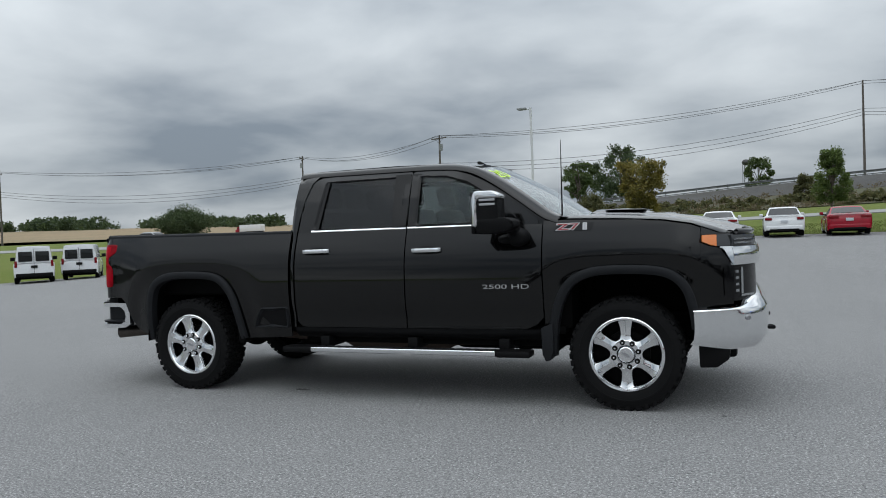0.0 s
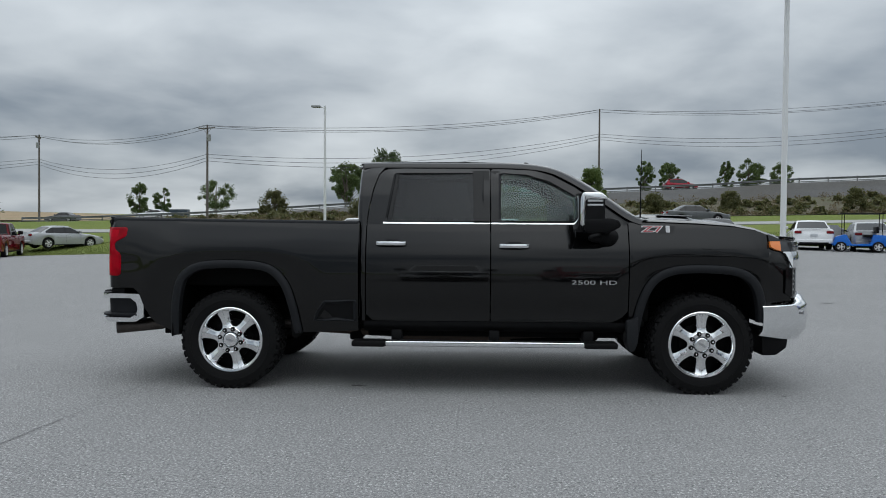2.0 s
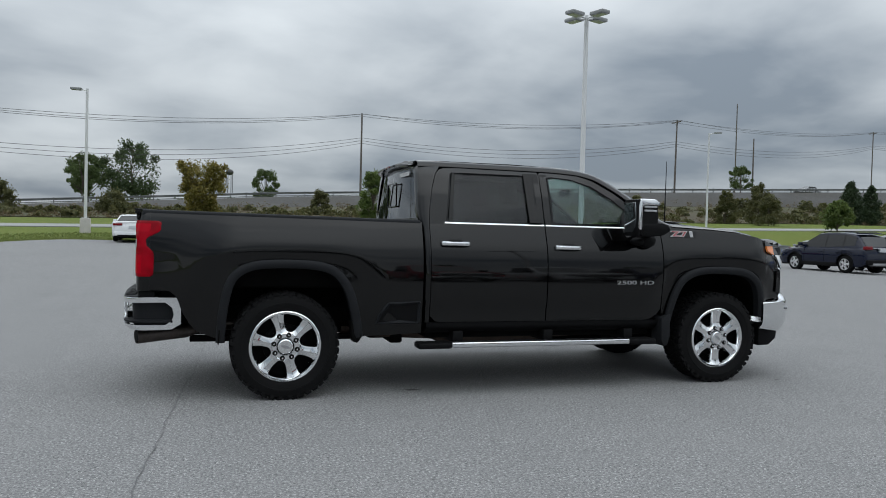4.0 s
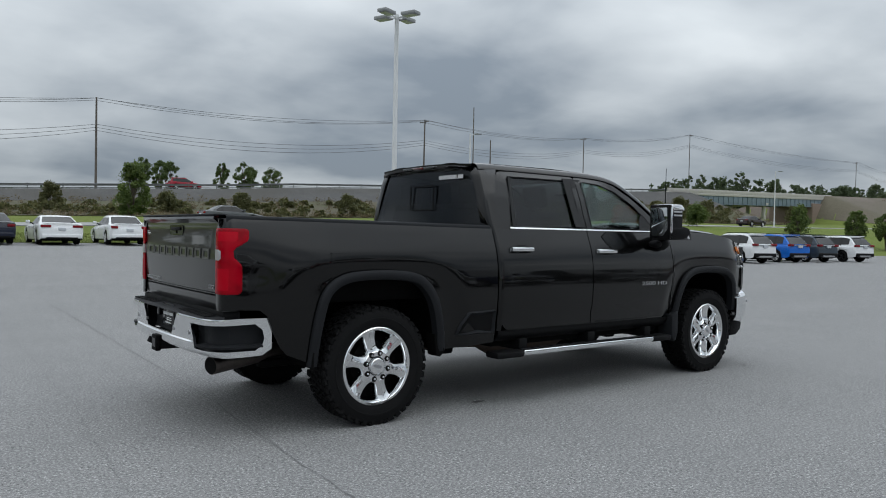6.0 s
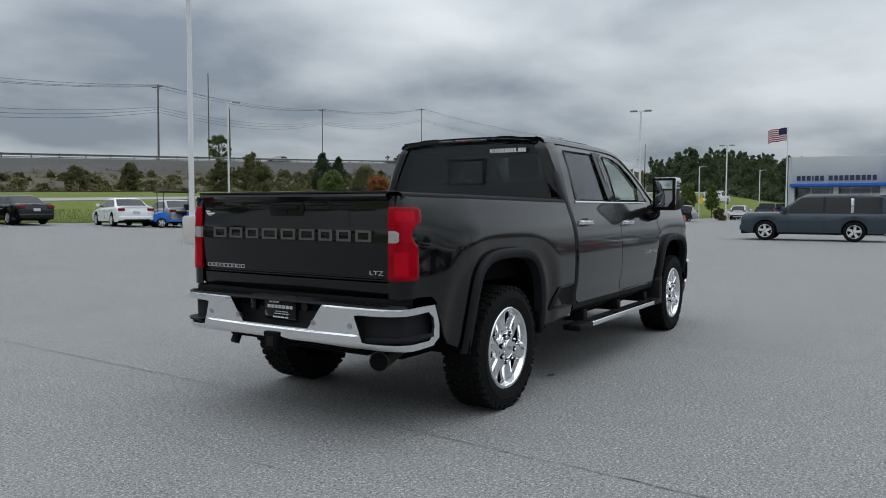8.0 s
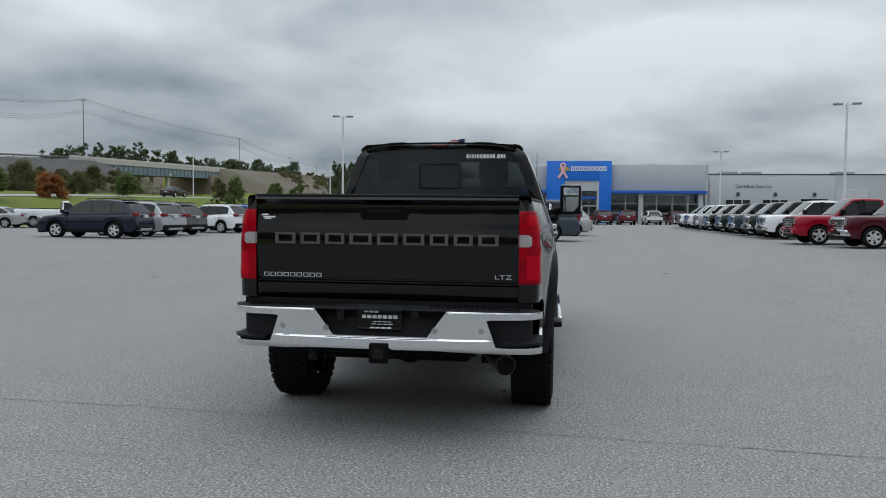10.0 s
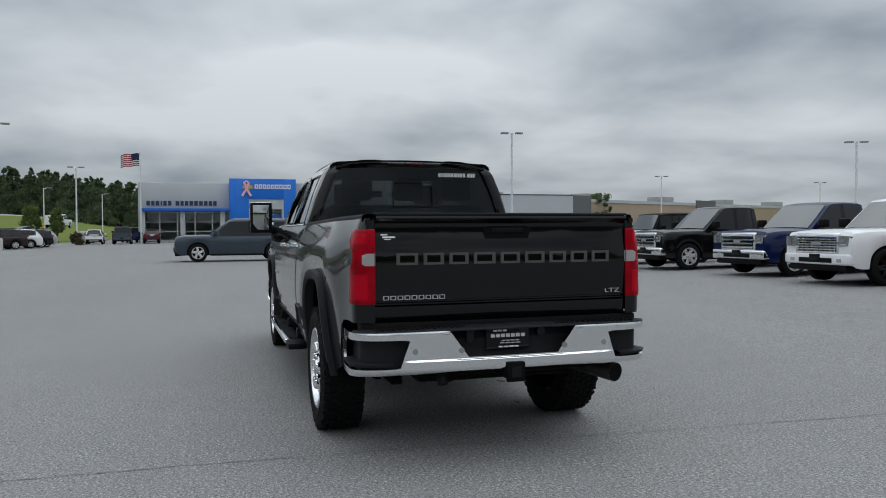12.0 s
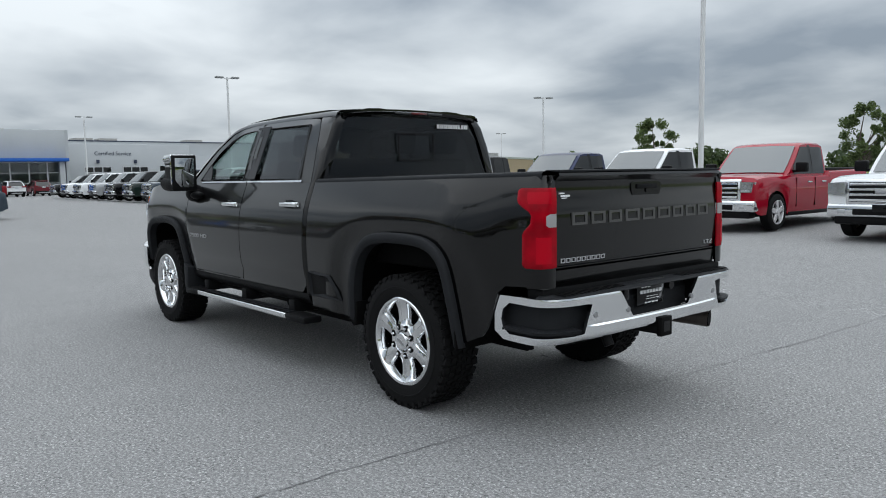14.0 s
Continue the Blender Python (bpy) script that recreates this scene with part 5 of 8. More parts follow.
def b_low(a):
    return interp(a, [(0, 0.605), (0.35, 0.605), (0.62, 0.592), (0.9, 0.585), (1.1, 0.585), (1.20, 0.588), (1.28, 0.63)])


def hole_lo(a):
    if a < 0.42:
        return interp(a, [(0, 0.682), (0.29, 0.682), (0.41, 0.838)])
    return interp(a, [(0.645, 0.785), (0.70, 0.632), (0.72, 0.628), (1.16, 0.622), (1.21, 0.655), (1.222, 0.70)])


def hole_hi(a):
    if a < 0.42:
        return 0.838
    return interp(a, [(0.645, 0.785), (0.68, 0.79), (1.16, 0.795), (1.21, 0.755), (1.222, 0.70)])


us = sorted(set(np.round(np.linspace(-1.275, 1.275, 150), 4)) | {s * v for s in (-1, 1) for v in (0.29, 0.41, 0.645, 0.68, 0.70, 0.72, 0.78, 1.16, 1.21, 1.222)} | {s * round(v, 4) for s in (-1, 1) for v in (*np.linspace(1.15, 1.225, 22), *np.linspace(0.64, 0.73, 16))})


def split(a, upper):
    """Height at which the bumper sheet parts round an opening (one height where it has none)."""
    if a < 0.41:
        return hole_lo(a) if not upper else b_top(a)
    if a < 0.645:
        return interp(a, [(0.41, b_top(0.41)), (0.645, 0.785)])
    if a <= 1.222:
        return hole_hi(a) if upper else hole_lo(a)
    return 0.70


def levels(a, b):
    return [min(max(z, a), b) for z in (*np.linspace(a, 0.662, 8), 0.665, 0.668, 0.671, 0.674, 0.678, *np.linspace(0.684, b, 8))] if a < 0.66 else list(np.linspace(a, b, 6))


bm = bmesh.new()
for ua, ub in zip(us, us[1:]):
    p_, q_ = abs(ua), abs(ub)
    for za, zb in ((levels(b_low(p_), split(p_, False)), levels(b_low(q_), split(q_, False))), (levels(split(p_, True), b_top(p_)), levels(split(q_, True), b_top(q_)))):
        for k in range(len(za) - 1):
            if za[k + 1] - za[k] < 1e-5 and zb[k + 1] - zb[k] < 1e-5:
                continue
            bm.faces.new([bm.verts.new(v) for v in (bump_rear(ua, za[k]), bump_rear(ub, zb[k]), bump_rear(ub, zb[k + 1]), bump_rear(ua, za[k + 1]))])
bmesh.ops.remove_doubles(bm, verts=bm.verts, dist=0.0004)
rb_ = part("rear_bumper", shell(bm, 0.018), CHROME, TRUCK, "chrome rear bumper with black corner steps", angle=40, at=pose(0, 0, -0.022) @ Matrix.Diagonal((1, 0.965, 1, 1)))
for s in (-1, 1):
    rows_ = [[bump_rear(s * u, z, 0.07) for z in np.linspace(0.60, 0.82, 7)] for u in np.linspace(0.60, 1.262, 40)]
    part("corner_step", thick(grid(rows_), 0.01), TRIM, rb_, "black plastic corner step")
    rows_ = [[bump_rear(s * u, z, d) for z, d in ((0.634, 0.07), (0.640, 0.0), (0.655, -0.008 if u < 1.0 else 0.0), (0.662, 0.065))] for u in np.linspace(0.72, 1.215, 30)]
    part("step_lip", grid(rows_), TRIM, rb_, angle=40)
    for u0 in (0.36, 0.60):
        p = bump_rear(s * (u0 if u0 > 0.5 else 0.47), 0.725)
        p = bump_rear(s * (0.615 if u0 > 0.5 else 0.335), 0.725 if u0 > 0.5 else 0.722)
        part("parking_sensor", rod((p[0] - 0.003, p[1], p[2]), (p[0] + 0.01, p[1], p[2]), 0.017, n=16), SATIN, rb_)
rows_ = [[bump_rear(u, z, 0.10 + (0.03 if z > 0.8 else 0)) for z in np.linspace(0.66, 0.85, 6)] for u in np.linspace(-0.43, 0.43, 24)]
part("plate_recess", thick(grid(rows_), 0.01), TRIM, rb_)
rows_ = []
for u in us[::2]:
    a = abs(u)
    if a > 0.97:
        continue
    rows_.append([tuple(Vector(bump_rear(u, b_top(a) + 0.001, d)) + Vector((0, 0, h))) for d, h in ((0.0, 0.0), (0.010, 0.008), (0.07, 0.012), (0.15, 0.013))])
pad = part("bumper_step_pad", thick(grid(rows_), 0.006), TRIM, rb_, "black ribbed step pad", angle=40)
for s in (-1, 1):
    for k in range(16):
        y0 = 0.30 + 0.035 * k
        part("pad_rib", box(-3.215, -3.14, s * y0, s * (y0 + 0.018), 0.846, 0.853, 0.002, 1), PLASTIC, pad, smooth=False)
part("bumper_filler", box(-3.12, -3.00, -0.88, 0.88, 0.78, 0.858, 0.01), PLASTIC, TRUCK)
plate = part("dealer_plate", box(-3.190, -3.184, -0.125, 0.155, 0.705, 0.858, 0.002), GLOSSBLACK, rb_, "black dealer plate with white lettering bars")
for a, b, c, e in ((-0.10, 0.13, 0.776, 0.796), (0.02, 0.115, 0.810, 0.820), (-0.06, 0.06, 0.754, 0.758), (-0.07, 0.07, 0.740, 0.744), (-0.06, 0.08, 0.716, 0.724), (-0.07, 0.10, 0.844, 0.849)):
    n = max(3, int((b - a) / 0.03))
    for k in range(n):
        part("plate_sign", box(-3.193, -3.189, a + (b - a) * (k + 0.08) / n, a + (b - a) * (k + 0.86) / n, c, e), WHITE_MARK, plate, smooth=False)
part("plug_cover", rod((-3.195, -0.205, 0.80), (-3.16, -0.205, 0.80), 0.027, n=20), GLOSSBLACK, rb_)
part("trailer_socket", box(-3.195, -3.16, 0.235, 0.285, 0.755, 0.845, 0.008), GLOSSBLACK, rb_)
hitch = box(-3.29, -2.9, -0.045, 0.045, 0.515, 0.61, 0.006)
hb = part("hitch_receiver", hitch, PLASTIC, TRUCK, "black square hitch receiver")
part("hitch_collar", box(-3.295, -3.26, -0.055, 0.055, 0.505, 0.62, 0.006), DARK, hb)
# thin black plate on the solid end, for the dark inside of the receiver
part("receiver_hole", box(-3.2962, -3.2954, -0.03, 0.03, 0.532, 0.594), GLOSSBLACK, hb, smooth=False)
part("hitch_crossbar", box(-3.12, -3.02, -0.55, 0.55, 0.53, 0.60, 0.01), DARK, TRUCK)
part("tow_light_plug", rod((-3.2, 0.42, 0.50), (-3.15, 0.42, 0.60), 0.03, n=12), PLASTIC, TRUCK)
# exhaust; the tip is closed, a black disc paints the shade of its opening
ex = part("exhaust_pipe", tube([(-1.6, -0.48, 0.50), (-2.45, -0.50, 0.545), (-2.70, -0.60, 0.535), (-2.78, -0.61, 0.515), (-3.14, -0.730, 0.490)], [0.045, 0.045, 0.05, 0.058, 0.060], 24), STEEL, TRUCK, "wide bare steel exhaust tip")
part("exhaust_mouth", rod((-3.138, -0.7295, 0.490), (-3.1435, -0.7315, 0.4898), 0.055, n=24), DARK, ex, smooth=False)

# ---- chassis and cabin ----
part("chassis", box(-2.95, 2.6, -0.50, 0.50, 0.46, 0.70, 0.03), DARK, TRUCK)
for x in (-2.0185, 2.0185):
    part("axle", rod((x, -0.75, 0.42), (x, 0.75, 0.42), 0.05, n=14), DARK, TRUCK)
    sp = bmesh.new()
    bmesh.ops.create_uvsphere(sp, u_segments=16, v_segments=10, radius=0.16, matrix=pose(x, 0.05 if x < 0 else 0.25, 0.42))
    part("differential", sp, DARK, TRUCK)
for s in (-1, 1):
    part("leaf_spring", box(-2.75, -1.35, s * 0.55, s * 0.62, 0.42, 0.47, 0.01), DARK, TRUCK)
    part("shock_absorber", rod((-2.2, s * 0.6, 0.36), (-2.0, s * 0.5, 0.8), 0.03, n=10), DARK, TRUCK)
# underbody parts of guessed shape, added to block skylight and darken the ground below
part("gearbox", box(0.35, 1.30, -0.20, 0.20, 0.31, 0.58, 0.07, 3), DARK, TRUCK)
part("transfer_case", box(-0.10, 0.36, -0.16, 0.30, 0.33, 0.58, 0.06, 3), DARK, TRUCK)
part("fuel_tank", box(-1.15, 0.25, 0.12, 0.60, 0.31, 0.60, 0.06, 3), DARK, TRUCK)
part("silencer", tube([(0.9, -0.42, 0.44), (0.45, -0.42, 0.42), (0.30, -0.42, 0.42), (-0.50, -0.42, 0.42), (-0.65, -0.44, 0.43), (-1.5, -0.48, 0.48)], [0.045, 0.045, 0.11, 0.11, 0.045, 0.045], 16), RUST, TRUCK)
part("propeller_shaft", rod((-0.1, 0.05, 0.46), (-1.88, 0.05, 0.43), 0.045, n=12), DARK, TRUCK)
part("front_crossmember", box(1.55, 1.80, -0.46, 0.46, 0.34, 0.50, 0.03), DARK, TRUCK)
for x in (-1.0, 1.1):
    part("frame_crossmember", box(x - 0.06, x + 0.06, -0.5, 0.5, 0.36, 0.50, 0.02), DARK, TRUCK)
for s in (-1, 1):
    part("inner_sill", box(-0.84, 1.36, s * 0.60, s * 0.86, 0.45, 0.57, 0.03), DARK, TRUCK)
part("cab_floor", box(-0.93, 1.55, -0.90, 0.90, 0.56, 0.62, 0.01), DARK, TRUCK)
part("engine_bay", box(1.62, 2.66, -0.44, 0.44, 0.70, 1.36, 0.02), DARK, TRUCK)
part("firewall", box(1.40, 1.60, -0.86, 0.86, 0.60, 1.40, 0.02), DARK, TRUCK)
part("headliner", box(-0.90, 0.70, -0.66, 0.66, 1.928, 1.940, 0.004), HEADLINER, TRUCK)
dash = part("dashboard", box(1.02, 1.48, -0.84, 0.84, 1.10, 1.40, 0.07, 4), LEATHER, TRUCK)
part("centre_screen", box(0.99, 1.02, -0.14, 0.14, 1.26, 1.42, 0.008), GLOSSBLACK, dash)
sw = bmesh.new()
tor = [(0.185 + 0.018 * math.cos(t), 0.018 * math.sin(t)) for t in (2 * math.pi * k / 10 for k in range(10))]
revolve(tor, 36, sw, closed=True)
part("steering_wheel", sw, LEATHER, dash, at=pose(0.86, 0.42, 1.28) @ pose(0, 0, 0, 0, 0, 90) @ pose(0, 0, 0, -25, 0, 0))
part("column", rod((0.87, 0.42, 1.28), (1.10, 0.42, 1.20), 0.04, n=12), LEATHER, dash)


def seat(x, y, w, rows_lean=12):
    st_ = part("seat", box(x, x + 0.52, y - w / 2, y + w / 2, 0.92, 1.08, 0.05, 3), LEATHER, TRUCK)
    back = box(-0.07, 0.07, -w / 2, w / 2, 0, 0.62, 0.05, 3)
    part("backrest", moved(back, Matrix.Translation((x + 0.02, y, 1.0)) @ pose(0, 0, 0, 0, -rows_lean, 0)), LEATHER, st_)
    n = 1 if w < 0.7 else 3
    for k in range(n):
        yy = y + (k - (n - 1) / 2) * 0.46
        h = box(-0.05, 0.05, -0.135, 0.135, 0.66, 0.86, 0.04, 3)
        hd_ = part("headrest", moved(h, Matrix.Translation((x + 0.02, yy, 1.0)) @ pose(0, 0, 0, 0, -rows_lean, 0)), LEATHER, st_)
    return st_


for y in (-0.40, 0.40):
    seat(0.22, y, 0.54)
seat(-0.66, 0.0, 1.42, 8)
part("rear_view_mirror", box(0.86, 0.89, -0.12, 0.12, 1.76, 1.83, 0.01), GLOSSBLACK, TRUCK)

# ---- parked vehicles ----
CAR_GLASS = Mat("dark_car_glass", (0.006, 0.007, 0.0075), 0.03, spec=0.45).done()
# the base colour is lifted to paint in part of the sky's reflection
WINDSCREEN = Mat("sky_reflecting_windscreen", (0.045, 0.053, 0.054), 0.03, spec=0.9).done()
WINDSCREEN.node_tree.nodes["Principled BSDF"].inputs["IOR"].default_value = 1.8
TAIL_RED = Mat("tail_lamp_red", (0.17, 0.003, 0.007), 0.12, spec=0.4).done()
PLATE = mottled("pale_plate", (0.5, 0.52, 0.55), 0.5, 20, 0.1, 90, 0.0)
PAINTS = {
    "white": car_paint("white_paint", (0.70, 0.71, 0.72), 0.0, 0.3),
    "black": car_paint("black_paint", (0.005, 0.005, 0.0055)),
    "red": car_paint("bright_red_paint", (0.27, 0.004, 0.016)),
    "dark red": car_paint("dark_red_paint", (0.12, 0.006, 0.011)),
    "maroon": car_paint("maroon_paint", (0.060, 0.004, 0.009)),
    "navy": car_paint("navy_paint", (0.005, 0.008, 0.022)),
    "dark blue": car_paint("dark_blue_paint", (0.006, 0.012, 0.055)),
    "blue": car_paint("bright_blue_paint", (0.006, 0.11, 0.46)),
    "silver": car_paint("silver_paint", (0.36, 0.37, 0.38), 0.3, 0.32),
    "grey": car_paint("grey_paint", (0.085, 0.09, 0.094)),
    "slate": car_paint("slate_grey_paint", (0.034, 0.047, 0.062)),
    "green": car_paint("dark_green_paint", (0.012, 0.022, 0.018)),
    "brown": car_paint("dark_brown_paint", (0.022, 0.013, 0.012)),
}
RIM_SILVER = mottled("alloy_silver", (0.62, 0.62, 0.63), 0.3, 8, 0.1, 60, 0.03, 0.5)

# length, width, height, wheelbase, front overhang, wheel radius, clearance
SIZES = {
    "sedan": (4.85, 1.84, 1.45, 2.80, 0.95, 0.335, 0.20),
    "coupe": (4.78, 1.91, 1.37, 2.75, 0.95, 0.345, 0.17),
    "suv": (4.62, 1.86, 1.69, 2.69, 0.93, 0.360, 0.25),
    "large_suv": (5.72, 2.06, 1.93, 3.40, 1.00, 0.415, 0.30),
    "pickup": (5.88, 2.05, 1.97, 3.70, 0.98, 0.405, 0.32),
    "single_cab": (5.75, 2.05, 1.90, 3.56, 0.98, 0.395, 0.32),
    "van": (5.70, 2.02, 2.08, 3.43, 0.90, 0.375, 0.28),
    "jeep": (4.78, 1.88, 1.86, 3.00, 0.68, 0.425, 0.36),
}
# top line of the body (fraction of length from the tail, height), then the greenhouse: belt height, its foot and roof from tail to nose
SHAPES = {
    "sedan": dict(top=[(0, 0.72), (0.02, 0.98), (0.08, 1.03), (0.2, 1.0), (0.5, 0.97), (0.70, 0.93), (0.86, 0.84), (0.97, 0.72), (1, 0.55)], belt=0.94, foot=(0.11, 0.71), roof=(0.29, 0.54), sides=[(0.20, 0.285), (0.30, 0.455), (0.47, 0.66)]),
    "coupe": dict(top=[(0, 0.72), (0.02, 0.95), (0.07, 1.02), (0.2, 0.98), (0.5, 0.93), (0.66, 0.93), (0.86, 0.86), (0.97, 0.72), (1, 0.52)], belt=0.92, foot=(0.12, 0.66), roof=(0.31, 0.49), sides=[(0.24, 0.34), (0.355, 0.60)]),
    "suv": dict(top=[(0, 0.62), (0.006, 0.86), (0.015, 1.0), (0.05, 1.07), (0.4, 1.045), (0.70, 1.03), (0.78, 1.02), (0.92, 0.95), (0.98, 0.82), (1, 0.60)], belt=1.03, foot=(0.012, 0.775), roof=(0.135, 0.55), sides=[(0.125, 0.245), (0.258, 0.44), (0.452, 0.675)]),
    "large_suv": dict(top=[(0, 0.75), (0.01, 1.1), (0.04, 1.18), (0.4, 1.17), (0.70, 1.17), (0.76, 1.20), (0.93, 1.18), (0.982, 1.12), (0.996, 1.02), (1, 0.62)], belt=1.17, foot=(0.01, 0.745), roof=(0.05, 0.58), sides=[(0.06, 0.23), (0.26, 0.42), (0.435, 0.66)]),
    "pickup": dict(top=[(0, 0.80), (0.005, 1.30), (0.02, 1.33), (0.39, 1.30), (0.40, 1.22), (0.70, 1.21), (0.74, 1.225), (0.93, 1.205), (0.982, 1.165), (0.996, 1.08), (1, 0.62)], belt=1.22, foot=(0.385, 0.735), roof=(0.405, 0.605), sides=[(0.42, 0.525), (0.545, 0.685)]),
    "single_cab": dict(top=[(0, 0.80), (0.005, 1.30), (0.02, 1.33), (0.52, 1.30), (0.53, 1.22), (0.70, 1.21), (0.74, 1.225), (0.93, 1.205), (0.982, 1.165), (0.996, 1.08), (1, 0.62)], belt=1.22, foot=(0.525, 0.735), roof=(0.545, 0.62), sides=[(0.555, 0.69)]),
    "van": dict(top=[(0, 0.70), (0.005, 1.1), (0.02, 1.2), (0.5, 1.2), (0.78, 1.18), (0.83, 1.14), (0.95, 1.0), (0.99, 0.85), (1, 0.6)], belt=1.18, foot=(0.004, 0.835), roof=(0.025, 0.69), sides=[(0.62, 0.77)]),
    "jeep": dict(top=[(0, 0.75), (0.005, 1.15), (0.03, 1.2), (0.5, 1.2), (0.62, 1.2), (0.66, 1.2), (0.97, 1.17), (0.992, 1.13), (0.998, 1.05), (1, 0.65)], belt=1.2, foot=(0.006, 0.635), roof=(0.02, 0.565), sides=[(0.05, 0.20), (0.22, 0.40), (0.42, 0.575)]),
}
WHEELS = {}


def car_wheel(r, style, black=False):
    """Shared meshes of a tyre and a spoked alloy rim, outer side towards -y."""
    if (r, style, black) in WHEELS:
        return WHEELS[r, style, black]
    w = 0.115
    prof = [(r * 0.66, w), (r * 0.75, w + 0.012), (r * 0.93, w), (r, w * 0.78), (r + 0.001, 0), (r, -w * 0.78), (r * 0.93, -w), (r * 0.75, -w - 0.012), (r * 0.66, -w), (r * 0.64, 0)]
    tyre = revolve(prof, 36, closed=True)
    q = r * 0.665
    rim = revolve([(q, -w), (q * 1.01, -w - 0.010), (q * 0.95, -w - 0.010), (q * 0.90, -w + 0.02), (q * 0.88, 0.05)], 36)
    n = {"five": 5, "six": 6, "ten": 10, "steel": 8}[style]
    for k in range(n):
        m = Matrix.Rotation(2 * math.pi * k / n, 4, "Y")
        hw = {"five": 0.20, "six": 0.20, "ten": 0.09, "steel": 0.16}[style] * q
        box(q * 0.15, q * 0.93, -w - 0.004, -w + 0.03, -hw, hw, 0.006, 1, bm=rim, m=m)
    revolve([(0, -w - 0.012), (q * 0.2, -w - 0.012), (q * 0.26, -w)], 16, rim)
    back = revolve([(0.0, -w + 0.06), (q * 0.9, -w + 0.06)], 24)
    out = []
    for name, bm, mat in (("tyre", tyre, RUBBER), ("rim", rim, GLOSSBLACK if black else RIM_SILVER if style != "steel" else SATIN), ("brake", back, DARK)):
        tidy(bm)
        me = bpy.data.meshes.new(name)
        bm.to_mesh(me)
        bm.free()
        me.materials.append(mat)
        out.append(me)
    WHEELS[r, style, black] = out
    return out


def vehicle(kind, colour, x, y, heading, label, category, style="five", group="", black_rim=False, chrome=True, z=None, hatch=False, door_open=False, grille="bars", topper=False):
    """A parked vehicle, its middle at x, y and its nose towards heading (degrees from +x)."""
    L, W, H, wb, fo, wr, gc = SIZES[kind]
    sh = SHAPES[kind]
    paint = PAINTS[colour]
    ground_z = (lot_height(x, y) if y < lot_edge(x) and x > -41 else land(x, y)) if z is None else z
    root = thing({"sedan": "sedan_car", "coupe": "coupe_car", "suv": "suv_car", "large_suv": "large_suv_car", "pickup": "parked_pickup_truck", "single_cab": "single_cab_pickup_truck", "van": "cargo_van", "jeep": "off_road_car"}[kind], label, category, pose(x, y, ground_z, 0, 0, heading), group)
    xf = L / 2 - fo
    axles = (xf, xf - wb)
    ar = wr + 0.065
    half = W / 2

    def X(f):
        return -L / 2 + f * L

    def width(px):
        d = min(L / 2 - px, px + L / 2)
        e = 0.42 if px > 0 else 0.30
        round_ = 0.94 if kind in ("pickup", "single_cab", "jeep", "large_suv", "van") else 0.84
        return half * (round_ + (1 - round_) * math.sqrt(max(0, 1 - max(0, 1 - d / e) ** 2)))

    xs_ = set(np.round(np.linspace(-L / 2 + 0.02, L / 2 - 0.02, 40), 3)) | {-L / 2, L / 2}
    for a in axles:
        xs_ |= {round(a + ar * math.cos(t), 3) for t in np.linspace(0, math.pi, 17)} | {round(a - ar - 0.002, 3), round(a + ar + 0.002, 3)}
    xs_ |= {round(X(f), 3) for f, _ in sh["top"]}
    rows_ = []
    for px in sorted(v for v in xs_ if -L / 2 <= v <= L / 2):
        zb = gc + 0.04 + 0.10 * ease(0.25, 0.0, min(L / 2 - px, px + L / 2))
        for a in axles:
            if abs(px - a) < ar:
                zb = max(zb, wr + math.sqrt(ar * ar - (px - a) ** 2))
        zt = interp((px + L / 2) / L, sh["top"])
        zb = min(zb, zt - 0.06)
        w = width(px)
        crown = 0.045 if px > 0 else 0.02
        zs = 0.62 * zt + 0.38 * max(zb, gc + 0.04)
        sec = [(w * 0.955, zb), (w * 0.99, zb + (zs - zb) * 0.4), (w, zs), (w * 0.985, zt - 0.085), (w * 0.955, zt - 0.03), (w * 0.90, zt), (w * 0.6, zt + crown * 0.7), (0, zt + crown)]
        rows_.append([(px, -a, b) for a, b in sec] + [(px, a, b) for a, b in sec[-2::-1]])
    bm = grid(rows_)
    vs = list(bm.verts)
    n = len(rows_[0])
    bm.faces.new(vs[:n])
    bm.faces.new(vs[-n:])
    body = part("body", bm, paint, root, angle=32)
    part("underbody", box(-L / 2 + 0.25, L / 2 - 0.25, -half * 0.80, half * 0.80, gc, sh["belt"] * 0.80, 0.03), DARK, root)
    # greenhouse
    belt, (f0, f1), (r0, r1) = sh["belt"] - 0.015, sh["foot"], sh["roof"]
    wbelt, wroof = half * 0.925, half * (0.80 if kind in ("van", "large_suv", "jeep", "pickup", "single_cab") else 0.70)

    def roof_z(px):
        drop = 0.075 if kind == "suv" else 0.0
        return interp(px, [(X(f0), belt), (X(f0) + 0.75 * (X(r0) - X(f0)), belt + (H - 0.05 - drop - belt) * (0.83 if kind == "suv" else 0.75)), (X(r0), H - 0.05 - drop), (X(r0) + 0.12 * (X(r1) - X(r0)), H - 0.012 - drop * 0.75), (X((r0 + r1) / 2), H), (X(r1) - 0.1 * (X(r1) - X(r0)), H - 0.015), (X(r1), H - 0.05), (X(f1), belt)])

    def side_w(pz):
        return interp(pz, [(belt, wbelt), (H - 0.04, wroof)])

    def end_round(px):
        return 1 - 0.05 * (1 - min(1, min(px - X(f0), X(f1) - px) / 0.5)) ** 2

    rows_ = []
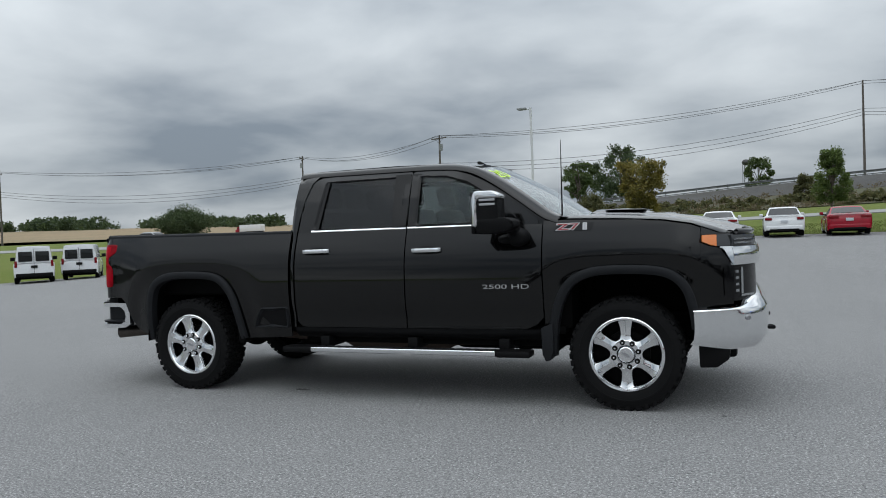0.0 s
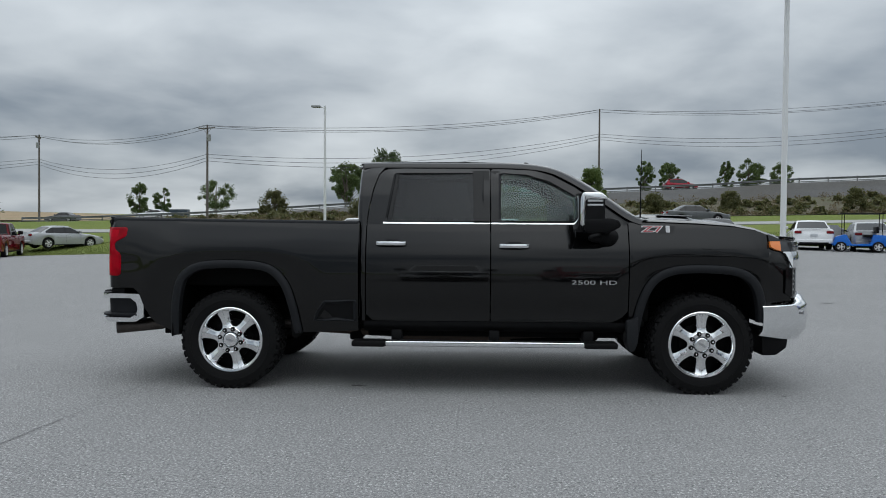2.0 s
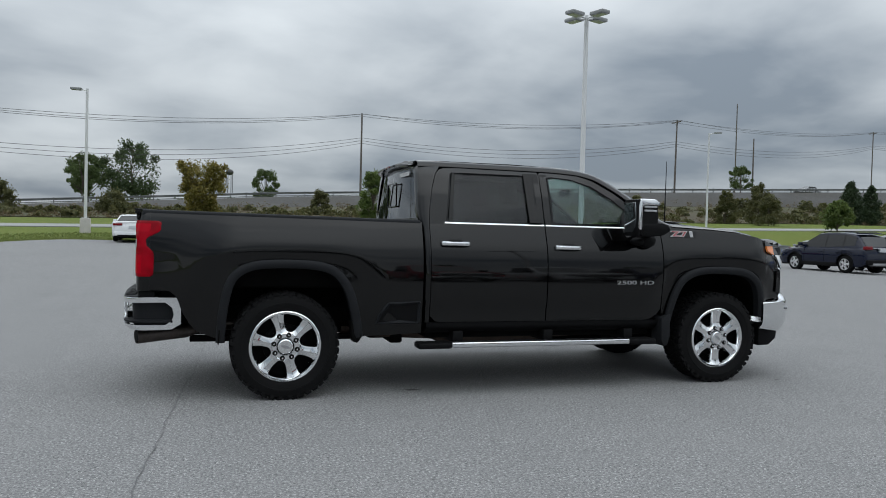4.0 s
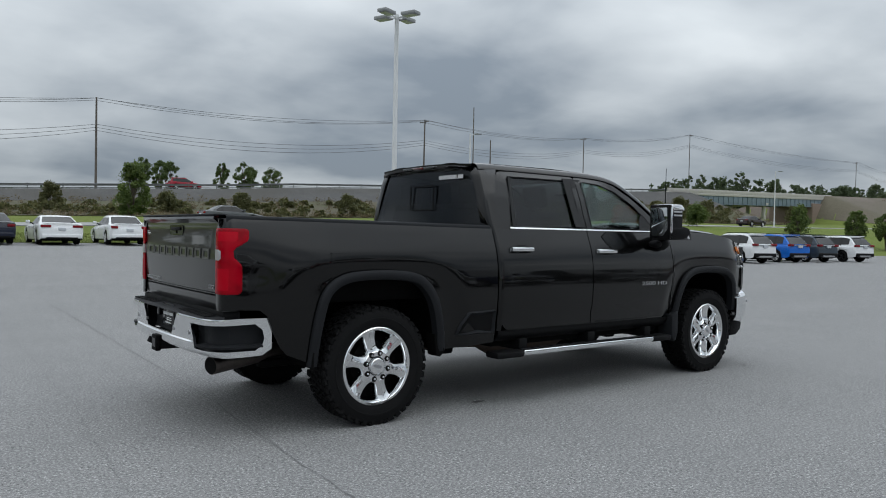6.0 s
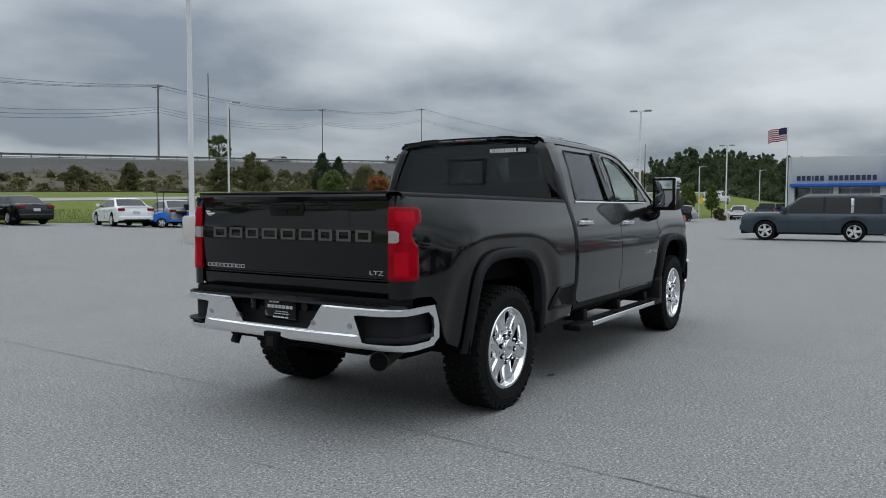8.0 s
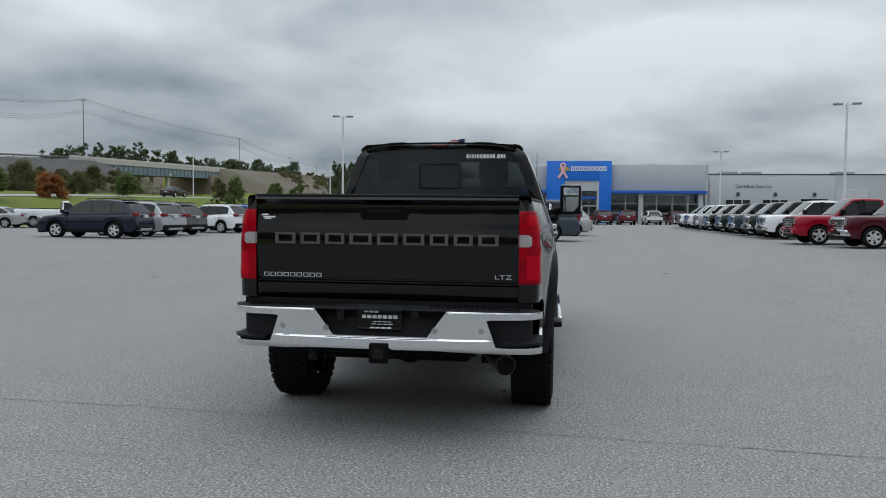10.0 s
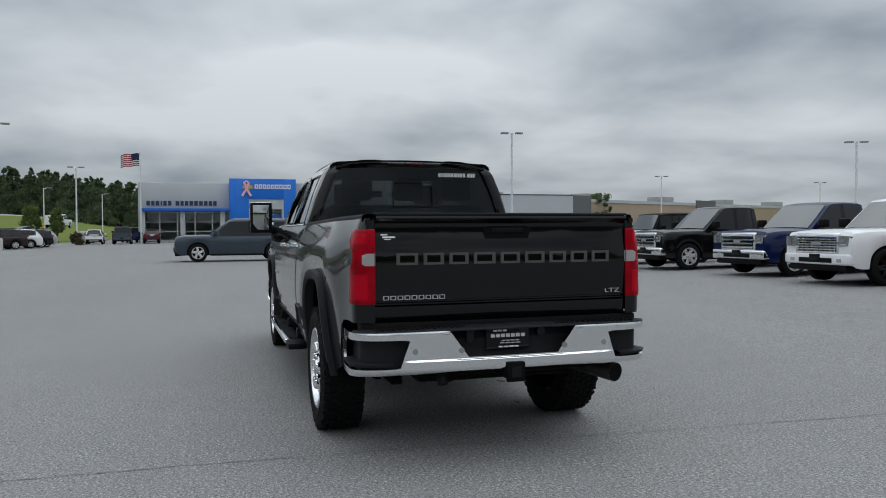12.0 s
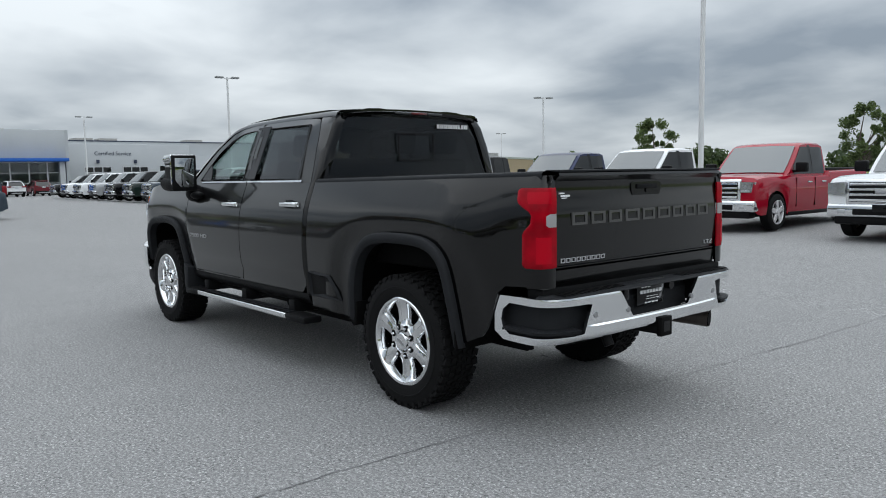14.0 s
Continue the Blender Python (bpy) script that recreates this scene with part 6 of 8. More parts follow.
    for px in sorted(set(np.linspace(X(f0), X(r0), 8)) | set(np.linspace(X(r0), X(r1), 9)) | set(np.linspace(X(r1), X(f1), 8))):
        zt = max(belt + 0.002, roof_z(px))
        e = end_round(px)
        sec = [(wbelt * e, belt - 0.03), (wbelt * e, belt), (side_w(belt + (zt - belt) * 0.5) * e, belt + (zt - belt) * 0.5), (side_w(zt - 0.03) * e, max(belt, zt - 0.035)), (side_w(zt) * e * 0.93, zt), (side_w(zt) * 0.5, zt + 0.018), (0, zt + 0.022)]
        rows_.append([(px, -a, b) for a, b in sec] + [(px, a, b) for a, b in sec[-2::-1]])
    cab = part("cabin", grid(rows_), PLASTIC if kind == "jeep" else paint, root, angle=32)

    def slope_pane(name, xa, xb, lo, hi, sign, mat):
        rows2 = []
        for t in np.linspace(lo, hi, 7):
            px = xa + (xb - xa) * t
            zt = roof_z(px) + 0.012
            e = end_round(px)
            rows2.append([(px + sign * 0.014, u * side_w(zt) * e * 0.90, zt + 0.018 * (1 - u * u) + 0.004) for u in np.linspace(-1, 1, 9)])
        return part(name, thick(grid(rows2), 0.003), mat, cab, angle=60)

    slope_pane("windscreen", X(f1), X(r1), 0.07, 0.93, 1, WINDSCREEN)
    if kind == "van":
        for s in (-1, 1):
            part("rear_window", box(X(f0) - 0.03, X(f0) + 0.02, s * 0.08, s * 0.74, 1.26, 1.80, 0.008), CAR_GLASS, cab)
        part("door_seam", box(X(f0) - 0.024, X(f0) + 0.01, -0.008, 0.008, 0.5, 1.92), DARK, cab, smooth=False)
    else:
        slope_pane("rear_window", X(f0), X(r0), 0.12, 0.92, -1, CAR_GLASS)
    for a, b in sh["sides"]:
        for s in (-1, 1):
            pts = []
            for px in np.linspace(X(a), X(b), 12):
                lim = min(H - 0.105, roof_z(px) - 0.055)
                pts.append((px, lim))
            bm = bmesh.new()
            rise = 0.09 if kind == "suv" else 0.0

            def sill_z(p):
                return belt + 0.035 + rise * ease(0.5, 0.1, (p + L / 2) / L)

            low = [(p, s * (side_w(sill_z(p)) * end_round(p) + 0.006), sill_z(p)) for p, _ in pts]
            high = [(p, s * (side_w(max(z_, sill_z(p) + 0.01)) * end_round(p) + 0.006), max(z_, sill_z(p) + 0.01)) for p, z_ in pts]
            midr = [(p, (q[1] + h[1]) / 2 + s * 0.003, (q[2] + h[2]) / 2) for (p, _), q, h in zip(pts, low, high)]
            part("side_window", thick(grid([low, midr, high], bm), 0.003 * s), CAR_GLASS, cab)
    # dark pillars between the side windows
    for (a, b), (c, _) in zip(sh["sides"], sh["sides"][1:]):
        for s in (-1, 1):
            lo_, hi_ = belt + 0.04, min(roof_z(X(b)), roof_z(X(c))) - 0.06
            rows2 = [[(p, s * (side_w(q) * end_round(p) + 0.004), q) for q in (lo_, (lo_ + hi_) / 2, hi_)] for p in (X(b) - 0.01, X(c) + 0.01)]
            part("pillar", thick(grid(rows2), 0.003 * s), GLOSSBLACK, cab)
    # doors: seams and handles
    for a, b in sh["sides"]:
        if (b - a) < 0.09 and kind != "pickup":
            continue
        for s in (-1, 1):
            px = X(a) + 0.10
            part("door_handle", box(px, px + 0.2, s * half * 0.985, s * (half * 0.985 + 0.03), belt - 0.17, belt - 0.135, 0.008), CHROME if chrome else paint, body)
            part("door_seam", box(X(b) + 0.03, X(b) + 0.038, s * half * 0.95, s * (half + 0.0015), gc + 0.18, belt - 0.05), DARK, body, smooth=False)
    # wheels
    for a in axles:
        for s in (-1, 1):
            w = new("wheel")
            w.empty_display_size = 0.1
            w.parent = root
            w.matrix_basis = pose(a, s * (half - 0.135), wr) @ (Matrix.Rotation(math.pi, 4, "Z") if s > 0 else Matrix()) @ Matrix.Rotation(radians(17 * (a + s)), 4, "Y")
            for me, nm in zip(car_wheel(wr, style, black_rim), ("tyre", "rim", "brake_disc")):
                o = new(nm, me)
                o.parent = w
            lip = revolve([(wr + 0.045, -0.142), (wr + 0.07, -0.150), (wr + 0.085, -0.138)], 28) if kind in ("jeep", "suv") else None
            if lip:
                half_lip = [v for v in lip.verts if v.co.z < -0.12]
                bmesh.ops.delete(lip, geom=half_lip, context="VERTS")
                part("arch_lip", thick(lip, 0.01), PLASTIC, root, at=pose(a, s * (half - 0.135), wr) @ (Matrix.Rotation(math.pi, 4, "Z") if s > 0 else Matrix()))
    # mirrors
    mz = belt + 0.10
    for s in (-1, 1):
        big = kind in ("pickup", "single_cab", "large_suv", "van")
        part("side_mirror", box(X(f1) - 0.36, X(f1) - 0.20, s * (wbelt + 0.05), s * (wbelt + (0.30 if big else 0.22)), mz - 0.02, mz + (0.20 if big else 0.13), 0.035, 3), PLASTIC if kind in ("jeep", "pickup", "single_cab", "van") else paint, body)
        part("mirror_stalk", box(X(f1) - 0.33, X(f1) - 0.25, s * (wbelt - 0.05), s * (wbelt + 0.10), mz - 0.03, mz + 0.03, 0.01), PLASTIC, body)
    # tail end
    tail = -L / 2
    tz = {"sedan": (0.80, 0.93), "coupe": (0.80, 0.92), "suv": (0.99, 1.13), "large_suv": (1.0, 1.36), "pickup": (0.92, 1.25), "single_cab": (0.92, 1.25), "van": (0.95, 1.30), "jeep": (0.95, 1.15)}[kind]
    tw = {"sedan": 0.30, "coupe": 0.42, "suv": 0.34, "large_suv": 0.16, "pickup": 0.14, "single_cab": 0.14, "van": 0.12, "jeep": 0.14}[kind]
    for s in (-1, 1):
        inn = half * 0.92 - tw
        part("tail_light", box(tail - 0.012, tail + 0.16, s * inn, s * half * 0.935, tz[0], tz[1], 0.02, 2), TAIL_RED, root)
    part("rear_bumper", box(tail - 0.03, tail + 0.25, -half * 0.90, half * 0.90, gc + 0.12, gc + 0.34, 0.05, 3), CHROME if kind in ("pickup", "single_cab") and chrome else (PLASTIC if kind in ("suv", "van", "jeep") else paint), root)
    if kind == "suv":
        part("skid_plate", box(tail - 0.045, tail + 0.2, -half * 0.55, half * 0.55, gc + 0.08, gc + 0.20, 0.03, 2), SATIN, root)
        part("boot_trim", box(tail - 0.006, tail + 0.08, -half * 0.60, half * 0.60, 1.05, 1.075, 0.006, 2), CHROME, root)
        for s in (-1, 1):
            part("cladding", box(axles[1] + ar + 0.03, axles[0] - ar - 0.03, s * half * 0.93, s * (half * 1.0 + 0.004), gc + 0.0, gc + 0.17, 0.02, 2), PLASTIC, root)
    if kind in ("sedan", "coupe"):
        part("lower_valance", box(tail - 0.034, tail + 0.2, -half * 0.72, half * 0.72, gc + 0.08, gc + 0.20, 0.03, 2), PLASTIC, root)
        part("boot_lip", box(tail + 0.03, tail + 0.20, -half * 0.78, half * 0.78, 1.035, 1.052, 0.008, 2), paint if kind == "sedan" else PLASTIC, root)
    part("number_plate", box(tail - (0.045 if kind not in ("sedan", "coupe") else 0.03), tail + 0.05, -0.16, 0.16, 0.66 if kind in ("sedan", "coupe") else (0.90 if kind in ("suv", "van", "large_suv") else 0.62), 0.80 if kind in ("sedan", "coupe") else (1.04 if kind in ("suv", "van", "large_suv") else 0.76), 0.006), GLOSSBLACK if kind in ("van", "pickup") else PLATE, root)
    # nose
    nose = L / 2
    truck_face = kind in ("pickup", "single_cab", "large_suv")
    gz = {"sedan": (0.38, 0.62), "coupe": (0.36, 0.60), "suv": (0.52, 0.84), "large_suv": (0.66, 1.03), "pickup": (0.70, 1.11), "single_cab": (0.70, 1.11), "van": (0.58, 0.90), "jeep": (0.72, 1.08)}[kind]
    gw = half * (0.50 if kind == "jeep" else 0.60 if truck_face else 0.62)
    g = part("grille", box(nose - 0.16, nose + 0.012, -gw, gw, gz[0], gz[1], 0.03, 2), GLOSSBLACK, root)
    if truck_face:
        part("grille_frame", box(nose - 0.14, nose + 0.008, -gw - 0.05, gw + 0.05, gz[0] - 0.04, gz[1] + 0.04, 0.04, 2), CHROME if chrome else PLASTIC, g)
    nb = {"bars": 4, "mesh": 7, "slots": 0}[grille]
    for k in range(nb):
        zc = gz[0] + (gz[1] - gz[0]) * (k + 0.6) / (nb + 0.2)
        part("grille_bar", box(nose + 0.005, nose + 0.028, -gw * 0.95, gw * 0.95, zc - 0.02, zc + (0.022 if nb < 6 else 0.008), 0.006, 1), CHROME if chrome and truck_face else SATIN, g)
    if grille == "mesh":
        for k in range(9):
            yy = -gw * 0.9 + 1.8 * gw * k / 8
            part("grille_bar", box(nose + 0.004, nose + 0.024, yy - 0.01, yy + 0.01, gz[0] + 0.02, gz[1] - 0.02, 0.004, 1), CHROME, g)
    if grille == "slots":
        for k in range(7):
            yy = -gw * 0.86 + 1.72 * gw * k / 6
            part("grille_slot", box(nose + 0.008, nose + 0.02, yy - 0.03, yy + 0.03, gz[0] + 0.02, gz[1] - 0.02, 0.006, 1), SATIN, g)
    part("brand_emblem", box(nose + 0.02, nose + 0.036, -0.13, 0.13, (gz[0] + gz[1]) / 2 - 0.035, (gz[0] + gz[1]) / 2 + 0.035, 0.01, 2), SATIN, g)
    hz = {"sedan": (0.62, 0.74), "coupe": (0.62, 0.71), "suv": (0.74, 0.88), "large_suv": (0.84, 1.01), "pickup": (0.86, 1.08), "single_cab": (0.86, 1.08), "van": (0.72, 0.90), "jeep": (0.82, 1.04)}[kind]
    for s in (-1, 1):
        if kind == "jeep":
            part("headlight", rod((nose - 0.1, s * 0.62, 0.93), (nose + 0.02, s * 0.62, 0.93), 0.095, n=20), HEADLAMP, root)
        else:
            out_ = half * (0.972 if truck_face else 0.935)
            rows2 = []
            for j in range(9):
                t_ = j / 8
                yy = (gw + 0.035) + (out_ - gw - 0.035) * min(1, t_ * 1.45)
                xx = nose + 0.012 - 0.05 * min(1, t_ * 1.45) ** 2 - 0.46 * max(0, t_ - 0.62) / 0.38
                top_ = hz[1] - 0.03 * t_ * t_ + 0.01
                low_ = hz[0] + 0.10 * max(0, t_ - 0.5)
                rows2.append([(xx, s * yy, low_ + (top_ - low_) * q) for q in (0, 0.12, 0.5, 0.88, 1)])
            h = part("headlight", thick(grid(rows2), 0.03 * s), HEADLAMP, root)
            part("light_strip", box(nose - 0.02, nose + 0.016, s * (gw + 0.06), s * (gw + 0.24), hz[0] + 0.02, hz[0] + 0.045, 0.006, 1), CLEAR_LENS, h)
            part("projector", rod((nose - 0.06, s * (gw + 0.15), (hz[0] + hz[1]) / 2 + 0.01), (nose + 0.012, s * (gw + 0.15), (hz[0] + hz[1]) / 2 + 0.01), 0.034, n=14), SATIN, h)
            part("side_marker", box(nose - 0.47, nose - 0.38, s * half * 0.93, s * (out_ + 0.006), hz[0] + 0.07, hz[1] - 0.05, 0.01), AMBER, h)
    fbm = CHROME if truck_face and chrome and not black_rim else (PLASTIC if kind in ("jeep", "van") else paint)
    fb2 = part("front_bumper", box(nose - 0.34, nose + 0.05, -half * (0.96 if truck_face else 0.92), half * (0.96 if truck_face else 0.92), gc + (0.12 if truck_face else 0.13), gc + (0.37 if truck_face else 0.36), 0.05, 3), fbm, root)
    part("air_intake", box(nose - 0.2, nose + 0.056, -half * 0.5, half * 0.5, gc + 0.16, gc + 0.28, 0.02, 2), PLASTIC, fb2)
    part("chin", box(nose - 0.3, nose + 0.0, -half * 0.84, half * 0.84, gc - 0.02, gc + 0.15, 0.04, 2), PLASTIC, fb2)
    part("front_plate", box(nose + 0.05, nose + 0.066, -0.16, 0.16, gc + 0.22, gc + 0.36, 0.005), GLOSSBLACK, fb2)
    for s in (-1, 1):
        part("fog_lamp", box(nose - 0.1, nose + 0.056, s * half * 0.62, s * half * 0.76, gc + 0.18, gc + 0.27, 0.015, 2), CLEAR_LENS, fb2)
        part("sill", box(axles[1] + ar + 0.05, axles[0] - ar - 0.05, s * half * 0.86, s * half * 0.97, gc - 0.02 if truck_face else gc + 0.02, gc + 0.07, 0.02, 2), PLASTIC, root)
    if kind in ("pickup", "single_cab"):
        x_bed = X(f0) - 0.04
        part("bed_cover", box(tail + 0.08, x_bed, -half * 0.86, half * 0.86, 1.24, 1.375 if not topper else 1.80, 0.03 if not topper else 0.12, 3), PLASTIC if not topper else paint, root)
        if topper:
            for s in (-1, 1):
                part("topper_window", box(tail + 0.35, x_bed - 0.25, s * half * 0.85, s * (half * 0.86 + 0.008), 1.45, 1.68, 0.003), CAR_GLASS, root)
    if kind in ("large_suv", "suv"):
        for s in (-1, 1):
            part("roof_rail", tube([(X(r0) + 0.1, s * wroof * 0.86, H), (X(r0) + 0.2, s * wroof * 0.86, H + 0.045), (X(r1) - 0.25, s * wroof * 0.86, H + 0.045), (X(r1) - 0.1, s * wroof * 0.86, H)], 0.016, 8), SATIN if kind == "large_suv" else PLASTIC, cab)
        if kind == "large_suv":
            for s in (-1, 1):
                part("pillar_strip", box(X(0.235), X(0.255), s * side_w(1.6), s * (side_w(1.2) + 0.014), 1.2, 1.80, 0.004), CHROME, cab)
        part("rear_spoiler", box(X(r0) - 0.10, X(r0) + 0.15, -wroof * 0.9, wroof * 0.9, H - 0.055, H + 0.005, 0.02, 2), paint, cab)
    if hatch:
        rows2 = [[(X(r0) - 0.05 - 0.95 * t, u * wroof * 0.98, H - 0.02 + 0.50 * t - 0.25 * t * t + 0.02 * (1 - u * u)) for u in np.linspace(-1, 1, 7)] for t in np.linspace(0, 1, 7)]
        part("open_hatch", thick(grid(rows2), 0.05), paint, root, "tailgate raised open")
    if door_open:
        for s, a in ((-1, 65), (1, -65)):
            m = pose(X(0.66), s * half * 0.97, 0) @ pose(0, 0, 0, 0, 0, a if s < 0 else a)
            dm = prism(rounded([(0.0, 0.35), (-1.05, 0.38), (-1.08, 0.95), (-0.85, 1.32), (-0.35, 1.30), (0.0, 0.95)], 0.08), 0.06, "y", -0.03)
            part("open_door", moved(dm, m), paint, root, "front door standing open")
    return root


LAWN, ROW, SHOW = "cars along the lawn", "pickups in a row", "cars in the second row"
vehicle("coupe", "white", -6.4, 35.4, 92, "white two-door sports coupe parked at the lawn edge", "car", "five", LAWN)
vehicle("sedan", "dark red", -3.5, 35.6, 91, "dark red four-door sedan parked at the lawn edge", "car", "ten", LAWN)
vehicle("sedan", "navy", -0.8, 35.6, 91, "navy four-door sedan parked at the lawn edge", "car", "five", LAWN)
vehicle("coupe", "white", 2.0, 35.5, 90, "white coupe parked at the lawn edge", "car", "ten", LAWN)
vehicle("sedan", "white", 5.05, 35.5, 89, "white four-door sedan parked at the lawn edge", "car", "five", LAWN)
vehicle("coupe", "red", 7.9, 35.5, 88, "bright red sports coupe parked at the lawn edge", "car", "five", LAWN)
vehicle("sedan", "navy", 10.9, 35.5, 87, "dark blue four-door sedan parked at the lawn edge", "car", "ten", LAWN)
vehicle("sedan", "black", 13.7, 35.5, 86, "black four-door sedan parked at the lawn edge", "car", "five", LAWN)
vehicle("sedan", "white", 17.4, 32.0, 72, "white four-door sedan beside a car with open doors", "car", "five", LAWN)
vehicle("sedan", "silver", 20.1, 31.6, 72, "silver sedan with its front doors standing open", "car", "five", LAWN, door_open=True)
# left edge
vehicle("van", "white", -35.1, 25.1, 140, "white cargo van with two dark rear windows", "van", "steel", "white vans", chrome=False)
vehicle("van", "white", -35.0, 28.5, 133, "white cargo van with two dark rear windows", "van", "steel", "white vans", chrome=False)
vehicle("pickup", "white", -29.2, 32.9, 118, "white crew cab pickup at the edge of the grass", "pickup truck", "five", "", chrome=False)
vehicle("pickup", "dark red", -27.6, 35.0, 110, "dark red crew cab pickup at the edge of the grass", "pickup truck", "six", "", chrome=False)
vehicle("sedan", "silver", -27.0, 41.0, 58, "silver four-door sedan standing beyond the lot edge", "car", "five")
# second row
vehicle("suv", "navy", 23.5, 19.2, 92, "navy compact SUV parked on open asphalt", "car", "five", SHOW, chrome=False)
vehicle("suv", "silver", 27.0, 19.3, 78, "silver SUV parked in the second row", "car", "ten", SHOW, chrome=False)
vehicle("suv", "grey", 30.3, 19.8, 78, "grey SUV parked in the second row", "car", "five", SHOW, chrome=False)
vehicle("suv", "white", 35.5, 19.4, 77, "white SUV parked in the second row", "car", "ten", SHOW, chrome=False)
vehicle("suv", "blue", 39.7, 19.6, 77, "bright blue SUV parked in the second row", "car", "five", SHOW, chrome=False)
vehicle("suv", "slate", 42.8, 19.4, 77, "dark grey SUV parked in the second row", "car", "ten", SHOW, chrome=False)
vehicle("suv", "white", 46.6, 18.9, 77, "white SUV with dark wheels in the second row", "car", "five", SHOW, chrome=False, black_rim=True)
vehicle("suv", "brown", 61.2, 18.8, 122, "dark maroon SUV with its tailgate raised", "car", "five", SHOW, hatch=True, chrome=False)
vehicle("suv", "white", 65.0, 18.4, 112, "white SUV behind the lamp post", "car", "ten", SHOW, chrome=False)
vehicle("suv", "black", 68.2, 18.2, 112, "black SUV at the end of the second row", "car", "five", SHOW, chrome=False)
vehicle("suv", "silver", 71.5, 18.4, 112, "silver SUV at the end of the second row", "car", "five", SHOW, chrome=False)
# back of the lot by the lawn
vehicle("sedan", "blue", 30.6, 37.4, 104, "bright blue sedan parked by the grass", "car", "five", "", chrome=False)
vehicle("sedan", "grey", 34.8, 37.9, 104, "dark grey sedan parked by the grass", "car", "ten", "", chrome=False)
vehicle("sedan", "silver", 39.8, 37.8, 104, "silver sedan parked by the grass", "car", "five", "", chrome=False)
vehicle("single_cab", "white", 42.5, 34.6, -50, "white single cab work pickup by the grass", "pickup truck", "steel", "", chrome=False)
# in front of the showroom
vehicle("large_suv", "slate", 29.4, 0.6, 92, "slate grey full-size SUV standing on open asphalt", "car", "five", "", chrome=False)
vehicle("suv", "silver", 38.5, -1.0, 92, "silver SUV behind the full-size SUV", "car", "five", "", chrome=False)
vehicle("suv", "slate", 46.0, -0.8, 92, "dark SUV standing before the showroom", "car", "five", "", chrome=False)
vehicle("suv", "dark red", 83.0, -6.9, 4, "dark red SUV parked facing the showroom", "car", "five", "cars before the showroom", chrome=False)
vehicle("suv", "dark red", 83.0, -9.6, 2, "dark red SUV parked facing the showroom", "car", "five", "cars before the showroom", chrome=False)
vehicle("suv", "white", 85.0, -12.8, 2, "white SUV parked facing the showroom", "car", "ten", "cars before the showroom", chrome=False)
vehicle("suv", "dark red", 87.0, -15.8, 2, "dark red SUV parked facing the showroom", "car", "five", "cars before the showroom", chrome=False)
vehicle("suv", "white", 86.5, 14.8, 4, "white SUV parked facing away at the lot's far end", "car", "five", "cars at the far end", chrome=False)
vehicle("pickup", "slate", 86.5, 11.9, 4, "dark pickup parked at the lot's far end", "pickup truck", "five", "cars at the far end", chrome=False)
vehicle("suv", "maroon", 88.0, 8.9, 6, "maroon SUV parked at the lot's far end", "car", "five", "cars at the far end", chrome=False)
vehicle("sedan", "silver", 95.0, 16.4, 30, "silver sedan at the lot's far end", "car", "ten", "cars at the far end", chrome=False)
vehicle("pickup", "dark blue", 98.0, 12.0, 15, "blue pickup at the lot's far end", "pickup truck", "five", "cars at the far end", chrome=False)
vehicle("pickup", "white", 112.0, 23.2, -8, "white pickup with a canopy over its bed", "pickup truck", "steel", "cars at the far end", chrome=False, topper=True, z=2.0)
vehicle("sedan", "white", 103.0, 18.6, 170, "white sedan at the lot's far end", "car", "five", "cars at the far end", chrome=False)
# row of pickups
FACE = 90
for px, py, kind, colour, style, words, g in (
    (-0.6, -14.0, "pickup", "white", "six", "white crew cab pickup in the row", "bars"),
    (3.1, -14.5, "pickup", "red", "five", "bright red crew cab pickup with a silver grille", "bars"),
    (6.5, -14.4, "pickup", "white", "six", "white crew cab pickup with a chrome mesh grille and black wheels", "mesh"),
    (9.9, -14.8, "pickup", "dark blue", "six", "dark blue crew cab pickup with a chrome-framed grille", "bars"),
    (13.7, -14.4, "pickup", "black", "six", "black crew cab pickup with a broad chrome bumper", "bars"),
    (17.3, -14.2, "jeep", "silver", "five", "silver four-door off-road car with a seven-slot grille", "slots"),
    (23.9, -15.0, "pickup", "maroon", "six", "maroon crew cab pickup with a chrome bumper", "bars"),
    (27.2, -14.2, "pickup", "red", "five", "bright red crew cab pickup with a black grille", "bars"),
    (33.6, -14.7, "pickup", "white", "five", "white crew cab pickup with a chrome bumper", "bars"),
    (36.6, -14.7, "pickup", "green", "six", "dark green crew cab pickup in the row", "bars"),
    (40.2, -14.7, "pickup", "slate", "six", "dark grey crew cab pickup in the row", "bars"),
    (43.8, -14.7, "pickup", "green", "five", "dark green crew cab pickup in the row", "bars"),
    (47.6, -14.7, "pickup", "black", "six", "black crew cab pickup in the row", "bars"),
    (51.6, -14.7, "pickup", "silver", "five", "silver crew cab pickup in the row", "mesh"),
    (55.6, -14.7, "pickup", "white", "six", "white crew cab pickup in the row", "bars"),
    (59.8, -14.8, "pickup", "white", "five", "white crew cab pickup at the end of the row", "bars"),
    (64.6, -15.0, "large_suv", "black", "five", "black full-size SUV at the end of the row", "bars"),
):
    vehicle(kind, colour, px, py, FACE + (px * 7 % 5 - 2), words, "pickup truck" if kind == "pickup" else "car", style, ROW, black_rim="black wheels" in words, grille=g, chrome=colour != "red" or px < 10)
